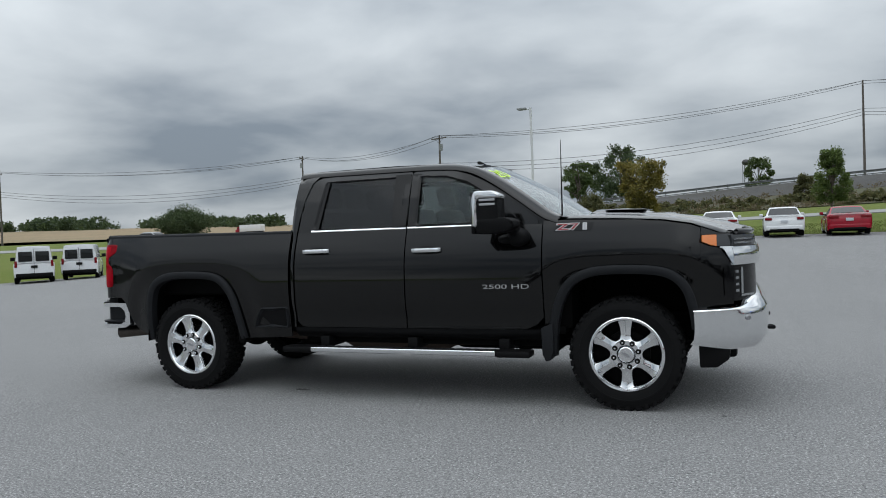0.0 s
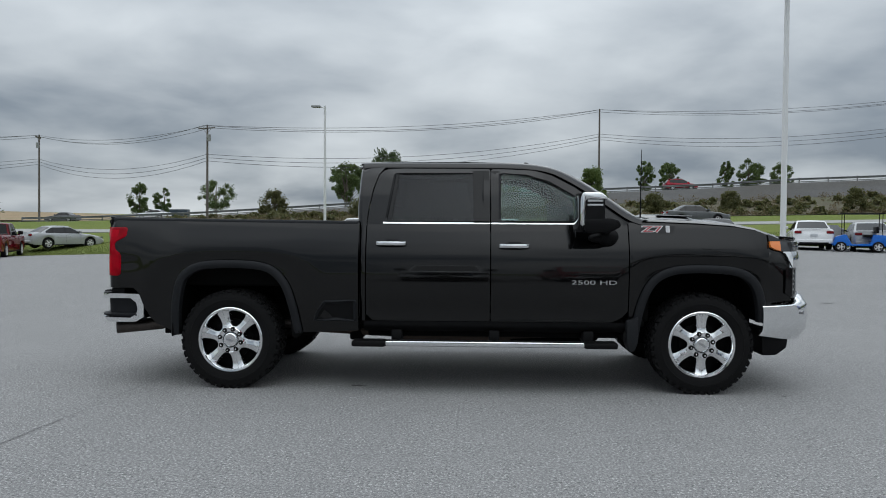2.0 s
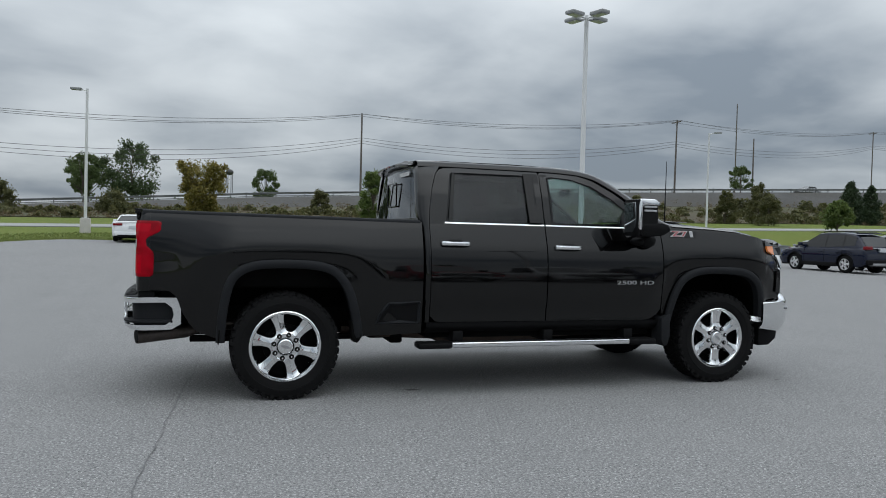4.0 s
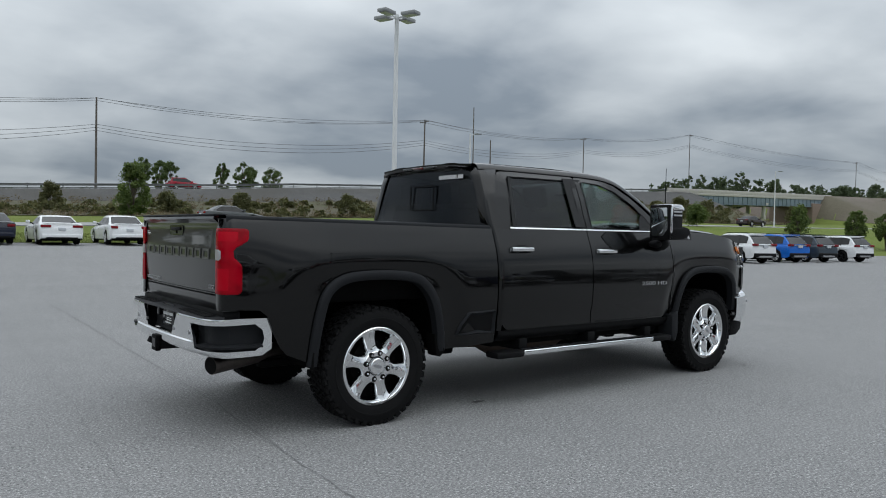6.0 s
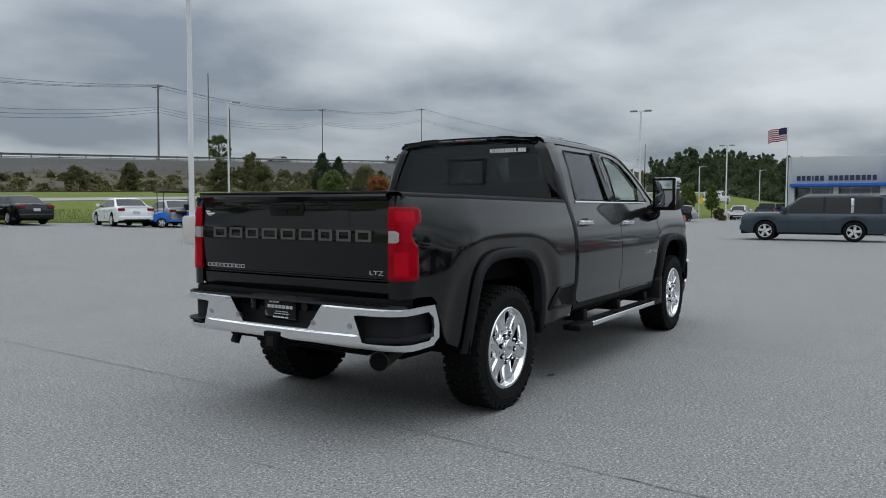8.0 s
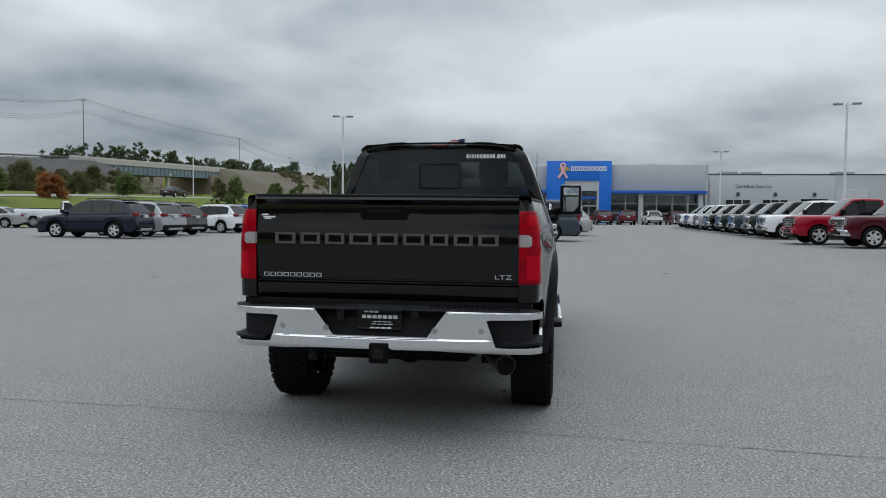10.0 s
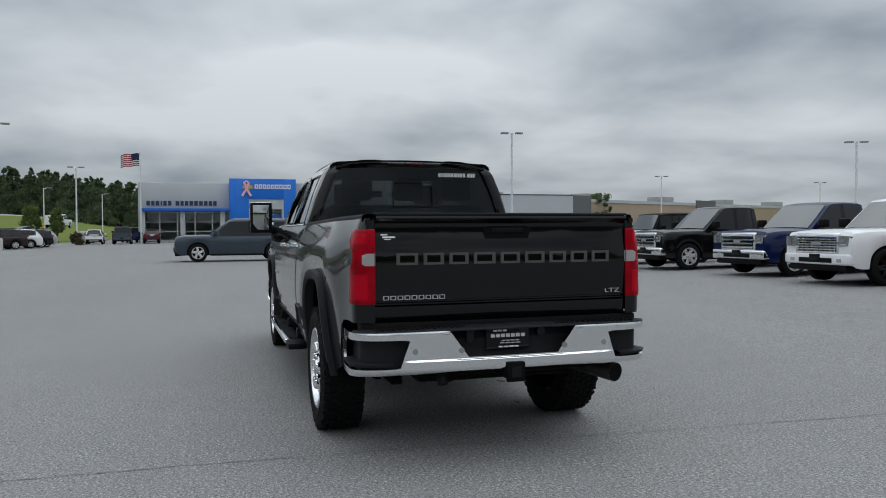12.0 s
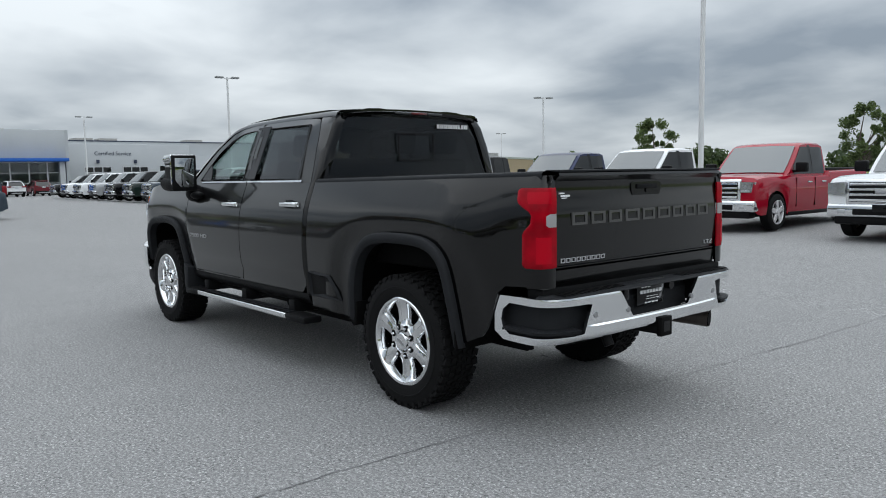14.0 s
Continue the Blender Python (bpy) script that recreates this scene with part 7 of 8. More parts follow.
# traffic and vehicles beyond the lawn
vehicle("suv", "red", 30.3, 103.5, 2, "bright red SUV on the raised highway", "car", "five", "", chrome=False, z=land(30.3, 103.5) + 0.1)
vehicle("sedan", "grey", 17.6, 52.4, 0, "grey sedan on the service road", "car", "five", "", chrome=False, z=land(17.6, 52.4) + 0.07)
vehicle("sedan", "silver", 101.5, 104.5, 180, "pale sedan on the raised highway", "car", "five", "", chrome=False, z=land(101.5, 104.5) + 0.1)
vehicle("sedan", "brown", 93.0, 52.4, 0, "brown sedan on the service road", "car", "five", "", chrome=False, z=land(93.0, 52.4) + 0.07)
vehicle("sedan", "silver", -52.0, 52.5, 180, "pale sedan on the service road", "car", "five", "", chrome=False, z=land(-52.0, 52.5) + 0.07)
vehicle("sedan", "grey", -62.0, 104.0, 180, "grey sedan on the highway", "car", "five", "", chrome=False, z=land(-62.0, 104.0) + 0.1)
vehicle("sedan", "white", -48.0, 104.0, 180, "white sedan on the highway", "car", "five", "", chrome=False, z=land(-48.0, 104.0) + 0.1)


def cab_chassis_truck(x, y, heading):
    """A medium-duty work truck with a cab and a bare frame behind it."""
    c = thing("cab_chassis_truck", "white work truck with a cab and bare black frame", "truck", pose(x, y, land(x, y) + 0.02, 0, 0, heading))
    cab = [(0.25, 0.75), (0.22, 1.45), (0.30, 2.20), (0.45, 2.28), (1.25, 2.27), (1.45, 2.20), (2.05, 1.58), (3.05, 1.46), (3.22, 1.38), (3.26, 0.85), (3.0, 0.85), (2.9, 1.08), (2.6, 1.2), (2.25, 1.1), (2.1, 0.75)]
    b = part("cab", prism(rounded(cab, 0.06), 1.96, "y", -0.98, bevel=0.05), PAINTS["white"], c)
    for s in (-1, 1):
        part("side_window", prism(rounded([(0.50, 1.50), (0.52, 2.10), (1.30, 2.10), (1.78, 1.60), (1.78, 1.50)], 0.05), s * 0.012, "y", s * 0.975), CAR_GLASS, b)
        part("side_mirror", box(1.55, 1.68, s * 1.12, s * 1.32, 1.50, 1.85, 0.03), PLASTIC, b)
        part("mirror_arm", box(1.60, 1.64, s * 0.95, s * 1.14, 1.58, 1.63, 0.01), PLASTIC, b)
        part("headlight", box(3.0, 3.275, s * 0.68, s * 0.96, 1.02, 1.22, 0.03), HEADLAMP, b)
        part("fender_flare", prism(rounded([(2.05, 0.75), (2.2, 1.14), (2.6, 1.28), (2.95, 1.14), (3.06, 0.82), (3.0, 0.82), (2.9, 1.08), (2.6, 1.2), (2.25, 1.1), (2.12, 0.75)], 0.02), s * 0.07, "y", s * 0.96), PAINTS["white"], b)
        part("frame_rail", box(-3.2, 2.9, s * 0.36, s * 0.46, 0.72, 0.95, 0.01), PLASTIC, c)
    part("windscreen", moved(box(-0.42, 0.42, -0.86, 0.86, -0.008, 0.008, 0.004), Matrix.Translation((1.78, 0, 1.92)) @ Matrix.Rotation(radians(46), 4, "Y")), WINDSCREEN, b)
    part("grille", box(3.1, 3.29, -0.62, 0.62, 0.95, 1.34, 0.03), GLOSSBLACK, b)
    part("front_bumper", box(3.0, 3.38, -1.0, 1.0, 0.55, 0.84, 0.05), PLASTIC, c)
    part("fuel_tank", box(-0.6, 0.3, 0.5, 0.9, 0.55, 0.95, 0.05), PLASTIC, c)
    part("tool_box", box(-1.5, -0.75, -0.45, 0.45, 0.95, 1.12, 0.03), PLASTIC, c)
    for a, n in ((2.58, 1), (-1.9, 2)):
        for s in (-1, 1):
            for k in range(n):
                w = new("wheel")
                w.empty_display_size = 0.1
                w.parent = c
                w.matrix_basis = pose(a, s * (0.86 - 0.30 * k), 0.44) @ (Matrix.Rotation(math.pi, 4, "Z") if s > 0 else Matrix())
                for me, nm in zip(car_wheel(0.44, "steel"), ("tyre", "rim", "brake_disc")):
                    o = new(nm, me)
                    o.parent = w
    part("axle", rod((-1.9, -0.8, 0.44), (-1.9, 0.8, 0.44), 0.09, n=10), DARK, c)


cab_chassis_truck(-35.8, 36.8, 244)


def golf_cart(x, y, heading):
    c = thing("golf_cart", "blue golf cart with a dark canopy frame", "golf cart", pose(x, y, lot_height(x, y), 0, 0, heading))
    part("body", prism(rounded([(-1.15, 0.28), (-1.15, 0.80), (-0.55, 0.84), (-0.50, 0.42), (0.30, 0.36), (0.55, 0.86), (1.0, 0.74), (1.15, 0.30)], 0.08), 1.1, "y", -0.55, bevel=0.03), PAINTS["blue"], c)
    part("seat", box(-0.75, -0.20, -0.52, 0.52, 0.70, 0.84, 0.04, 3), PLASTIC, c)
    part("backrest", box(-0.82, -0.70, -0.52, 0.52, 0.90, 1.22, 0.04, 3), PLASTIC, c)
    part("canopy", box(-1.05, 0.85, -0.58, 0.58, 1.80, 1.86, 0.03, 3), PLASTIC, c)
    for px in (-0.95, 0.65):
        for s in (-1, 1):
            part("post", rod((px, s * 0.5, 0.75), (px, s * 0.53, 1.82), 0.018, n=8), PLASTIC, c)
    for a in (-0.78, 0.78):
        for s in (-1, 1):
            w = new("wheel")
            w.empty_display_size = 0.1
            w.parent = c
            w.matrix_basis = pose(a, s * 0.50, 0.25) @ (Matrix.Rotation(math.pi, 4, "Z") if s > 0 else Matrix())
            for me, nm in zip(car_wheel(0.25, "five"), ("tyre", "rim", "brake_disc")):
                o = new(nm, me)
                o.parent = w


golf_cart(18.6, 29.4, 160)


def lorry(name, x, y, heading, z, length, cab_mat, box_mat, label):
    t = thing(name, label, "lorry", pose(x, y, z, 0, 0, heading))
    part("trailer", box(-length / 2, length / 2 - 2.6, -1.25, 1.25, 1.1, 3.9, 0.06), box_mat, t)
    part("cab", prism(rounded([(length / 2 - 2.3, 0.7), (length / 2 - 2.3, 3.3), (length / 2 - 1.2, 3.1), (length / 2 - 0.8, 2.2), (length / 2, 1.8), (length / 2, 0.6)], 0.15), 2.3, "y", -1.15, bevel=0.05), cab_mat, t)
    part("windscreen", box(length / 2 - 1.25, length / 2 - 0.75, -1.0, 1.0, 2.2, 2.9, 0.05), CAR_GLASS, t)
    part("side_window", box(length / 2 - 2.0, length / 2 - 1.3, -1.17, 1.17, 2.1, 2.8, 0.05), CAR_GLASS, t)
    part("chassis", box(-length / 2, length / 2, -0.5, 0.5, 0.6, 1.1, 0.05), DARK, t)
    for px in (-length / 2 + 1.0, -length / 2 + 2.3, length / 2 - 3.6, length / 2 - 1.0):
        for s in (-1, 1):
            w = new("wheel")
            w.empty_display_size = 0.1
            w.parent = t
            w.matrix_basis = pose(px, s * 1.08, 0.5) @ (Matrix.Rotation(math.pi, 4, "Z") if s > 0 else Matrix())
            for me, nm in zip(car_wheel(0.5, "steel"), ("tyre", "rim", "brake_disc")):
                o = new(nm, me)
                o.parent = w


lorry("articulated_lorry", -80, 184, 184, land(-80, 184), 13, PAINTS["white"], PAINTS["slate"], "lorry with a white cab and a dark trailer")
lorry("articulated_lorry", -190, 261, 170, land(-190, 261) + 1.0, 15, PAINTS["red"], PAINTS["white"], "lorry with a red cab and a white trailer")

# ---- lamps, poles and wires ----


def parking_lamp(x, y, height, heads, label):
    """A tall lamp on a concrete footing; heads: bearings of its flat lamp heads."""
    z0 = lot_height(x, y) if y < lot_edge(x) else land(x, y)
    t = thing("parking_lot_lamp", label, "street lamp", pose(x, y, z0), "parking lot lamps")
    part("footing", moved(revolve([(0.0, 0), (0.31, 0), (0.31, 0.86), (0.29, 0.9), (0.0, 0.9)], 28), Matrix.Rotation(radians(90), 4, "X")), CONCRETE, t, "round pale concrete footing")
    part("base_plate", box(-0.2, 0.2, -0.2, 0.2, 0.9, 0.94, 0.01), POLE_PAINT, t)
    part("pole", rod((0, 0, 0.93), (0, 0, height), 0.095, 0.075, 16), POLE_PAINT, t)
    for a in heads:
        c, s = math.cos(radians(a)), math.sin(radians(a))
        arm = part("arm", rod((0, 0, height - 0.12), (0.42 * c, 0.42 * s, height - 0.05), 0.03, n=8), POLE_PAINT, t)
        head = box(0.30, 0.92, -0.20, 0.20, height - 0.10, height + 0.03, 0.03, 2)
        hd = part("lamp_head", moved(head, Matrix.Rotation(radians(a), 4, "Z")), LAMP_GREY, t, "flat grey lamp head")
        part("lens", moved(box(0.36, 0.86, -0.15, 0.15, height - 0.112, height - 0.098), Matrix.Rotation(radians(a), 4, "Z")), CLEAR_LENS, hd, smooth=False)
    return t


parking_lamp(10.2, 17.5, 9.15, (20, 110, 200, 290), "tall white lamp post with four flat heads on a concrete footing")
parking_lamp(8.4, -19.9, 9.15, (20, 110, 200, 290), "tall white lamp post with four flat heads on a concrete footing")
parking_lamp(58.5, 17.8, 9.9, (100, 280), "tall white lamp post with two flat heads on a concrete footing")
parking_lamp(50.5, -21.9, 9.2, (80, 260), "tall white lamp post with two flat heads on a concrete footing")
parking_lamp(87.0, -21.0, 8.9, (90, 270), "tall white lamp post with two flat heads on a concrete footing")
parking_lamp(91.4, 17.5, 9.2, (90, 270), "tall white lamp post with two flat heads on a concrete footing")
parking_lamp(42.0, -49.0, 8.2, (70, 250), "tall white lamp post with two flat heads on a concrete footing")
parking_lamp(85.5, -59.0, 8.9, (70, 250), "tall white lamp post with two flat heads on a concrete footing")
parking_lamp(92.0, -93.0, 8.9, (70, 250), "tall white lamp post with two flat heads on a concrete footing")
parking_lamp(-9.9, 43.0, 8.75, (175,), "tall white lamp post with one flat head on a concrete footing")


def road_lamp(x, y, top, a):
    z0 = land(x, y)
    t = thing("street_lamp", "slim white street lamp with one short arm", "street lamp", pose(x, y, z0), "street lamps")
    h = top - z0
    part("pole", rod((0, 0, 0), (0, 0, h), 0.085, 0.06, 12), POLE_PAINT, t)
    c, s = math.cos(radians(a)), math.sin(radians(a))
    part("arm", rod((0, 0, h - 0.1), (0.5 * c, 0.5 * s, h), 0.03, n=8), POLE_PAINT, t)
    part("lamp_head", moved(box(0.35, 0.95, -0.13, 0.13, h - 0.05, h + 0.05, 0.02, 2), Matrix.Rotation(radians(a), 4, "Z")), LAMP_GREY, t)


for q in ((35.2, 44.0, 9.8, -40), (101.0, 53.5, 11.4, -60), (78.4, 25.0, 6.9, -75), (95.9, 21.9, 6.9, -75), (116.8, 18.0, 7.2, -75)):
    road_lamp(*q)
POLES = [(-115.0, 86.0, 14.6, 30), (-64.5, 102.0, 14.8, 15), (-32.3, 83.0, 13.7, 70), (18.4, 102.6, 18.6, 0), (70.5, 100.3, 20.9, 0), (160.0, 145.5, 30.0, 0), (219.5, 151.0, 37.1, 0), (350.0, 154.0, 37.1, 0), (470.0, 170.8, 36.2, 0), (601.0, 194.6, 38.9, 0)]


def utility_pole(x, y, top, turn, arms):
    z0 = land(x, y) - 0.2
    t = thing("utility_pole", "weathered wooden utility pole" + (" with a crossarm" if arms else " beside the highway"), "utility pole", pose(x, y, z0, 0, 0, turn), "utility poles")
    h = top - z0
    part("pole", rod((0, 0, 0), (0.12 if arms else 0, 0, h), 0.17, 0.11, 10), WOOD_POLE, t)
    if arms:
        arm = part("crossarm", box(-0.06, 0.06, -1.25, 1.25, h - 0.5, h - 0.36, 0.01), WOOD_POLE, t)
        for yy in (-1.1, -0.45, 0.45, 1.1):
            part("insulator", rod((0, yy, h - 0.36), (0, yy, h - 0.18), 0.04, 0.03, 8), LAMP_GREY, arm)
        part("brace", rod((0.05, -0.6, h - 0.5), (0.05, 0, h - 1.1), 0.02, n=6), WOOD_POLE, t)
        part("brace", rod((0.05, 0.6, h - 0.5), (0.05, 0, h - 1.1), 0.02, n=6), WOOD_POLE, t)
    if arms and -70 < x < 0:
        part("transformer", rod((0.0, -0.35, h - 2.0), (0.0, -0.35, h - 1.2), 0.22, n=14), LAMP_GREY, t)
    return t


for x, y, top, turn in POLES:
    utility_pole(x, y, top, turn, abs(x - 18.4) > 1)
utility_pole(109.9, 135.1, 31.8, 0, False)
utility_pole(95.6, 112.0, 20.6, 0, False)


def wire(a, b, sag, r=0.022):
    a, b = Vector(a), Vector(b)
    pts = []
    for k in range(13):
        t = k / 12
        p = a.lerp(b, t)
        p.z -= sag * 4 * t * (1 - t)
        pts.append(p)
    return pts, r


SPANS = ((-0.1, 0, 1.2), (-0.25, -1.1, 1.6), (-0.25, 1.1, 1.5), (-3.6, 0.0, 1.7), (-4.0, 0.1, 1.9), (-4.4, 0.0, 2.1))
for off, side, sag in SPANS:
    for (x0, y0, t0, _), (x1, y1, t1, _) in zip(POLES, POLES[1:]):
        pts, rr = wire((x0, y0 + side, t0 + off), (x1, y1 + side, t1 + off), sag, 0.026)
        tagged(part("power_line", tube(pts, rr, 5), WIRE), "dark overhead wire between two utility poles", "wire", "overhead wires")

# ---- guard rail, bridge ----
rail = thing("guard_rail", "galvanised guard rail along the raised highway", "guard rail", None)
for x in np.arange(-66, 146, 4.0):
    z = land(x, 100.2)
    part("post", box(x - 0.06, x + 0.06, 100.14, 100.26, z - 0.1, z + 0.86), RAIL_STEEL, rail, smooth=False)
for x in np.arange(-66, 142, 4.0):
    z0, z1 = land(x, 100.2), land(x + 4, 100.2)
    rows_ = [[(px, 100.10 + dy, pz + dz) for dy, dz in ((0.02, 0.50), (-0.03, 0.56), (0.02, 0.64), (-0.03, 0.74), (0.02, 0.80))] for px, pz in ((x, z0), (x + 4, z1))]
    part("rail", thick(grid(rows_), 0.008), RAIL_STEEL, rail)
    rows_ = [[(px, 100.10 + dy, pz + dz) for dy, dz in ((0.02, 0.22), (-0.02, 0.27), (0.02, 0.32))] for px, pz in ((x, z0), (x + 4, z1))]
    part("lower_rail", thick(grid(rows_), 0.008), RAIL_STEEL, rail)
BRIDGE_STEEL = mottled("blue_grey_girder_paint", (0.16, 0.21, 0.25), 0.6, 0.6, 0.15, 12, 0.05)
BRIDGE_BROWN = mottled("brown_abutment", (0.20, 0.15, 0.12), 0.9, 0.4, 0.2, 6, 0.3)
br = thing("highway_bridge", "highway overpass with blue-grey steel girders", "bridge", None)
bx0, bx1 = 138.0, 214.0
bz0, bz1 = interp(bx0, CREST), interp(bx1, CREST)
up = math.degrees(math.atan2(bz1 - bz0, bx1 - bx0))
length = math.hypot(bx1 - bx0, bz1 - bz0)
bm_at = pose(bx0, 100.0, bz0, 0, -up, 0)
part("deck", box(0, length, -0.6, 11.5, -0.35, 0.25, 0.03), CONCRETE, br, at=bm_at)
part("parapet", box(0, length, -0.6, -0.25, 0.25, 1.1, 0.03), CONCRETE, br, at=bm_at)
part("girder", box(0, length, -0.35, -0.15, -2.3, -0.35, 0.02), BRIDGE_STEEL, br, at=bm_at)
part("bottom_flange", box(0, length, -0.55, 0.05, -2.4, -2.28, 0.02), BRIDGE_STEEL, br, at=bm_at)
part("girder", box(0, length, 9.0, 9.2, -2.3, -0.35, 0.02), BRIDGE_STEEL, br, at=bm_at)
for k in range(36):
    px = 1.0 + k * (length - 2) / 35
    part("stiffener", box(px, px + 0.12, -0.50, -0.35, -2.28, -0.37), BRIDGE_STEEL, br, smooth=False, at=bm_at)
part("abutment", box(203.0, 214.5, 99.2, 112, 2.0, bz1 - 1.6, 0.2), BRIDGE_BROWN, br)
part("abutment", box(138.5, 148.0, 99.2, 112, 2.0, bz0 - 1.4, 0.2), BRIDGE_BROWN, br)
for py in (100.5, 105, 110):
    part("pier_column", rod((180, py, 3.0), (180, py, 11.0), 0.5, n=14), CONCRETE, br)
part("pier_cap", box(179.3, 180.7, 99.6, 111, 10.0, 10.8, 0.05), CONCRETE, br)

# ---- showroom and service wing ----
PANEL = mottled("pale_grey_metal_panel", (0.42, 0.44, 0.45), 0.6, 0.5, 0.06, 9, 0.03)
PANEL2 = mottled("service_wing_panel", (0.43, 0.45, 0.465), 0.55, 0.4, 0.06, 9, 0.03)
BLUE = mottled("bright_blue_panel", (0.004, 0.145, 0.60), 0.35, 0.7, 0.06, 20, 0.02)
BLUE_STRIP = mottled("deep_blue_fascia", (0.008, 0.10, 0.42), 0.4, 0.7, 0.06, 20, 0.02)
FRAME = mottled("silver_window_frame", (0.52, 0.53, 0.54), 0.4, 2, 0.06, 30, 0.02, 0.6)
STORE_GLASS = pane("showroom_glass", (0.86, 0.90, 0.89))
SHOWFLOOR = mottled("showroom_floor", (0.55, 0.54, 0.52), 0.4, 1, 0.1, 10, 0.0)
TAN = mottled("tan_block_wall", (0.36, 0.28, 0.20), 0.85, 0.3, 0.1, 6, 0.1)
DARKWALL = mottled("dark_grey_panel", (0.11, 0.115, 0.12), 0.6, 0.4, 0.1, 6, 0.1)
SIGN_DARK = mottled("dark_sign_letters", (0.02, 0.03, 0.06), 0.5, 5, 0.1, 60, 0.0)
ROOF_UNIT = mottled("roof_unit_grey", (0.28, 0.28, 0.27), 0.6, 1, 0.15, 12, 0.05)

sr = thing("showroom_building", "grey car showroom with a bright blue entrance portal and glass front", "building", None)
FX = 96.0


def facade_bay(y0, y1, top, name):
    """A glazed bay with a metal-panel fascia above."""
    part("fascia", box(FX - 0.6, FX + 0.4, y0, y1, 4.35, top, 0.05), PANEL, sr)
    part("blue_canopy", box(FX - 2.2, FX + 0.4, y0, y1, 3.98, 4.38, 0.04), BLUE_STRIP, sr)
    n = max(2, round(abs(y1 - y0) / 2.1))
    for k in range(n):
        a, b = y0 + (y1 - y0) * k / n, y0 + (y1 - y0) * (k + 1) / n
        lo, hi = min(a, b), max(a, b)
        w = part("window", box(FX - 0.02, FX, lo + 0.05, hi - 0.05, 0.3, 3.98), STORE_GLASS, sr, smooth=False)
        for c, e in ((lo, lo + 0.09), (hi - 0.05, hi)):
            part("mullion", box(FX - 0.09, FX + 0.06, c, e, 0.0, 3.98), FRAME, w, smooth=False)
        for z in (0.25, 1.35, 2.6, 3.88):
            part("transom", box(FX - 0.07, FX + 0.05, lo + 0.09, hi - 0.05, z, z + 0.09), FRAME, w, smooth=False)
    part("plinth", box(FX - 0.05, FX + 0.3, min(y0, y1), max(y0, y1), 0, 0.25), CONCRETE, sr, smooth=False)


facade_bay(10.6, -0.2, 7.7, "left")
facade_bay(-8.75, -20.9, 7.85, "right")
for yy in (0.7, 5.6, 10.4, -12.6, -20.2):
    part("pier", box(FX - 1.6, FX - 0.9, yy - 0.3, yy + 0.3, 0, 3.98, 0.03), PANEL, sr)
# blue portal
por = part("portal", box(FX - 1.6, FX + 0.6, -1.1, -0.2, 0, 8.3, 0.03), BLUE, sr, "bright blue entrance portal")
part("portal_side", box(FX - 1.6, FX + 0.6, -8.75, -7.15, 0, 8.3, 0.03), BLUE, por)
part("portal_side", box(FX - 1.596, FX + 0.596, -2.65, -1.05, 0, 8.3, 0.03), BLUE, por)
part("portal_top", box(FX - 1.598, FX + 0.598, -7.2, -2.6, 5.65, 8.298, 0.03), BLUE, por)
part("portal_frame", box(FX - 1.45, FX - 0.6, -7.15, -6.9, 0, 5.65), FRAME, por, smooth=False)
part("portal_frame", box(FX - 1.45, FX - 0.6, -2.9, -2.65, 0, 5.65), FRAME, por, smooth=False)
part("portal_frame", box(FX - 1.45, FX - 0.6, -6.9, -2.9, 4.3, 5.65), PANEL, por, smooth=False)
part("portal_band", box(FX - 0.9, FX - 0.7, -6.9, -2.9, 3.2, 3.6), BLUE_STRIP, por, smooth=False)
for k in range(4):
    a = -6.9 + k * 1.0
    part("door_glass", box(FX - 0.5, FX - 0.48, a + 0.05, a + 0.925, 0.1, 4.3), STORE_GLASS, por, smooth=False)
    part("door_frame", box(FX - 0.55, FX - 0.43, a - 0.03, a + 0.05, 0, 4.3), FRAME, por, smooth=False)
part("door_frame", box(FX - 0.55, FX - 0.43, -6.9, -2.9, 2.25, 2.4), FRAME, por, smooth=False)
# signs: brand names as plain shapes
for k in range(9):
    bm = bmesh.new()
    a = -3.40 - k * 0.53
    box(FX - 1.68, FX - 1.60, a - 0.42, a, 7.42, 7.55, bm=bm)
    box(FX - 1.68, FX - 1.60, a - 0.42, a, 6.98, 7.11, bm=bm)
    box(FX - 1.68, FX - 1.60, a - 0.12, a, 7.11, 7.42, bm=bm)
    box(FX - 1.68, FX - 1.60, a - 0.42, a - 0.30, 7.11, 7.42, bm=bm)
    part("sign_bar", bm, WHITE_MARK, por, smooth=False)
GOLD = mottled("gold_emblem", (0.55, 0.40, 0.10), 0.35, 5, 0.1, 60, 0.0, 0.5)
PINK = mottled("pink_ribbon", (0.75, 0.42, 0.50), 0.6, 5, 0.1, 60, 0.0)
part("emblem", prism([(y - 0.75, z) for y, z in ((-2.5, 7.0), (-2.0, 7.0), (-2.0, 6.85), (-1.5, 6.85), (-1.5, 7.0), (-1.05, 7.0), (-1.2, 7.45), (-1.55, 7.45), (-1.55, 7.6), (-2.05, 7.6), (-2.05, 7.45), (-2.35, 7.45))], -0.1, "x", FX - 1.6), GOLD, por, smooth=False)
rb2 = bmesh.new()
for s in (-1, 1):
    tube([(FX - 1.72, -2.35 + s * 0.55, 6.0), (FX - 1.72, -2.35 - s * 0.1, 7.1), (FX - 1.72, -2.35 - s * 0.28, 7.75), (FX - 1.72, -2.35, 8.0)], [0.17, 0.16, 0.15, 0.1], 8, rb2)
part("ribbon", rb2, PINK, por, "pale pink ribbon sign")
yy = 10.0
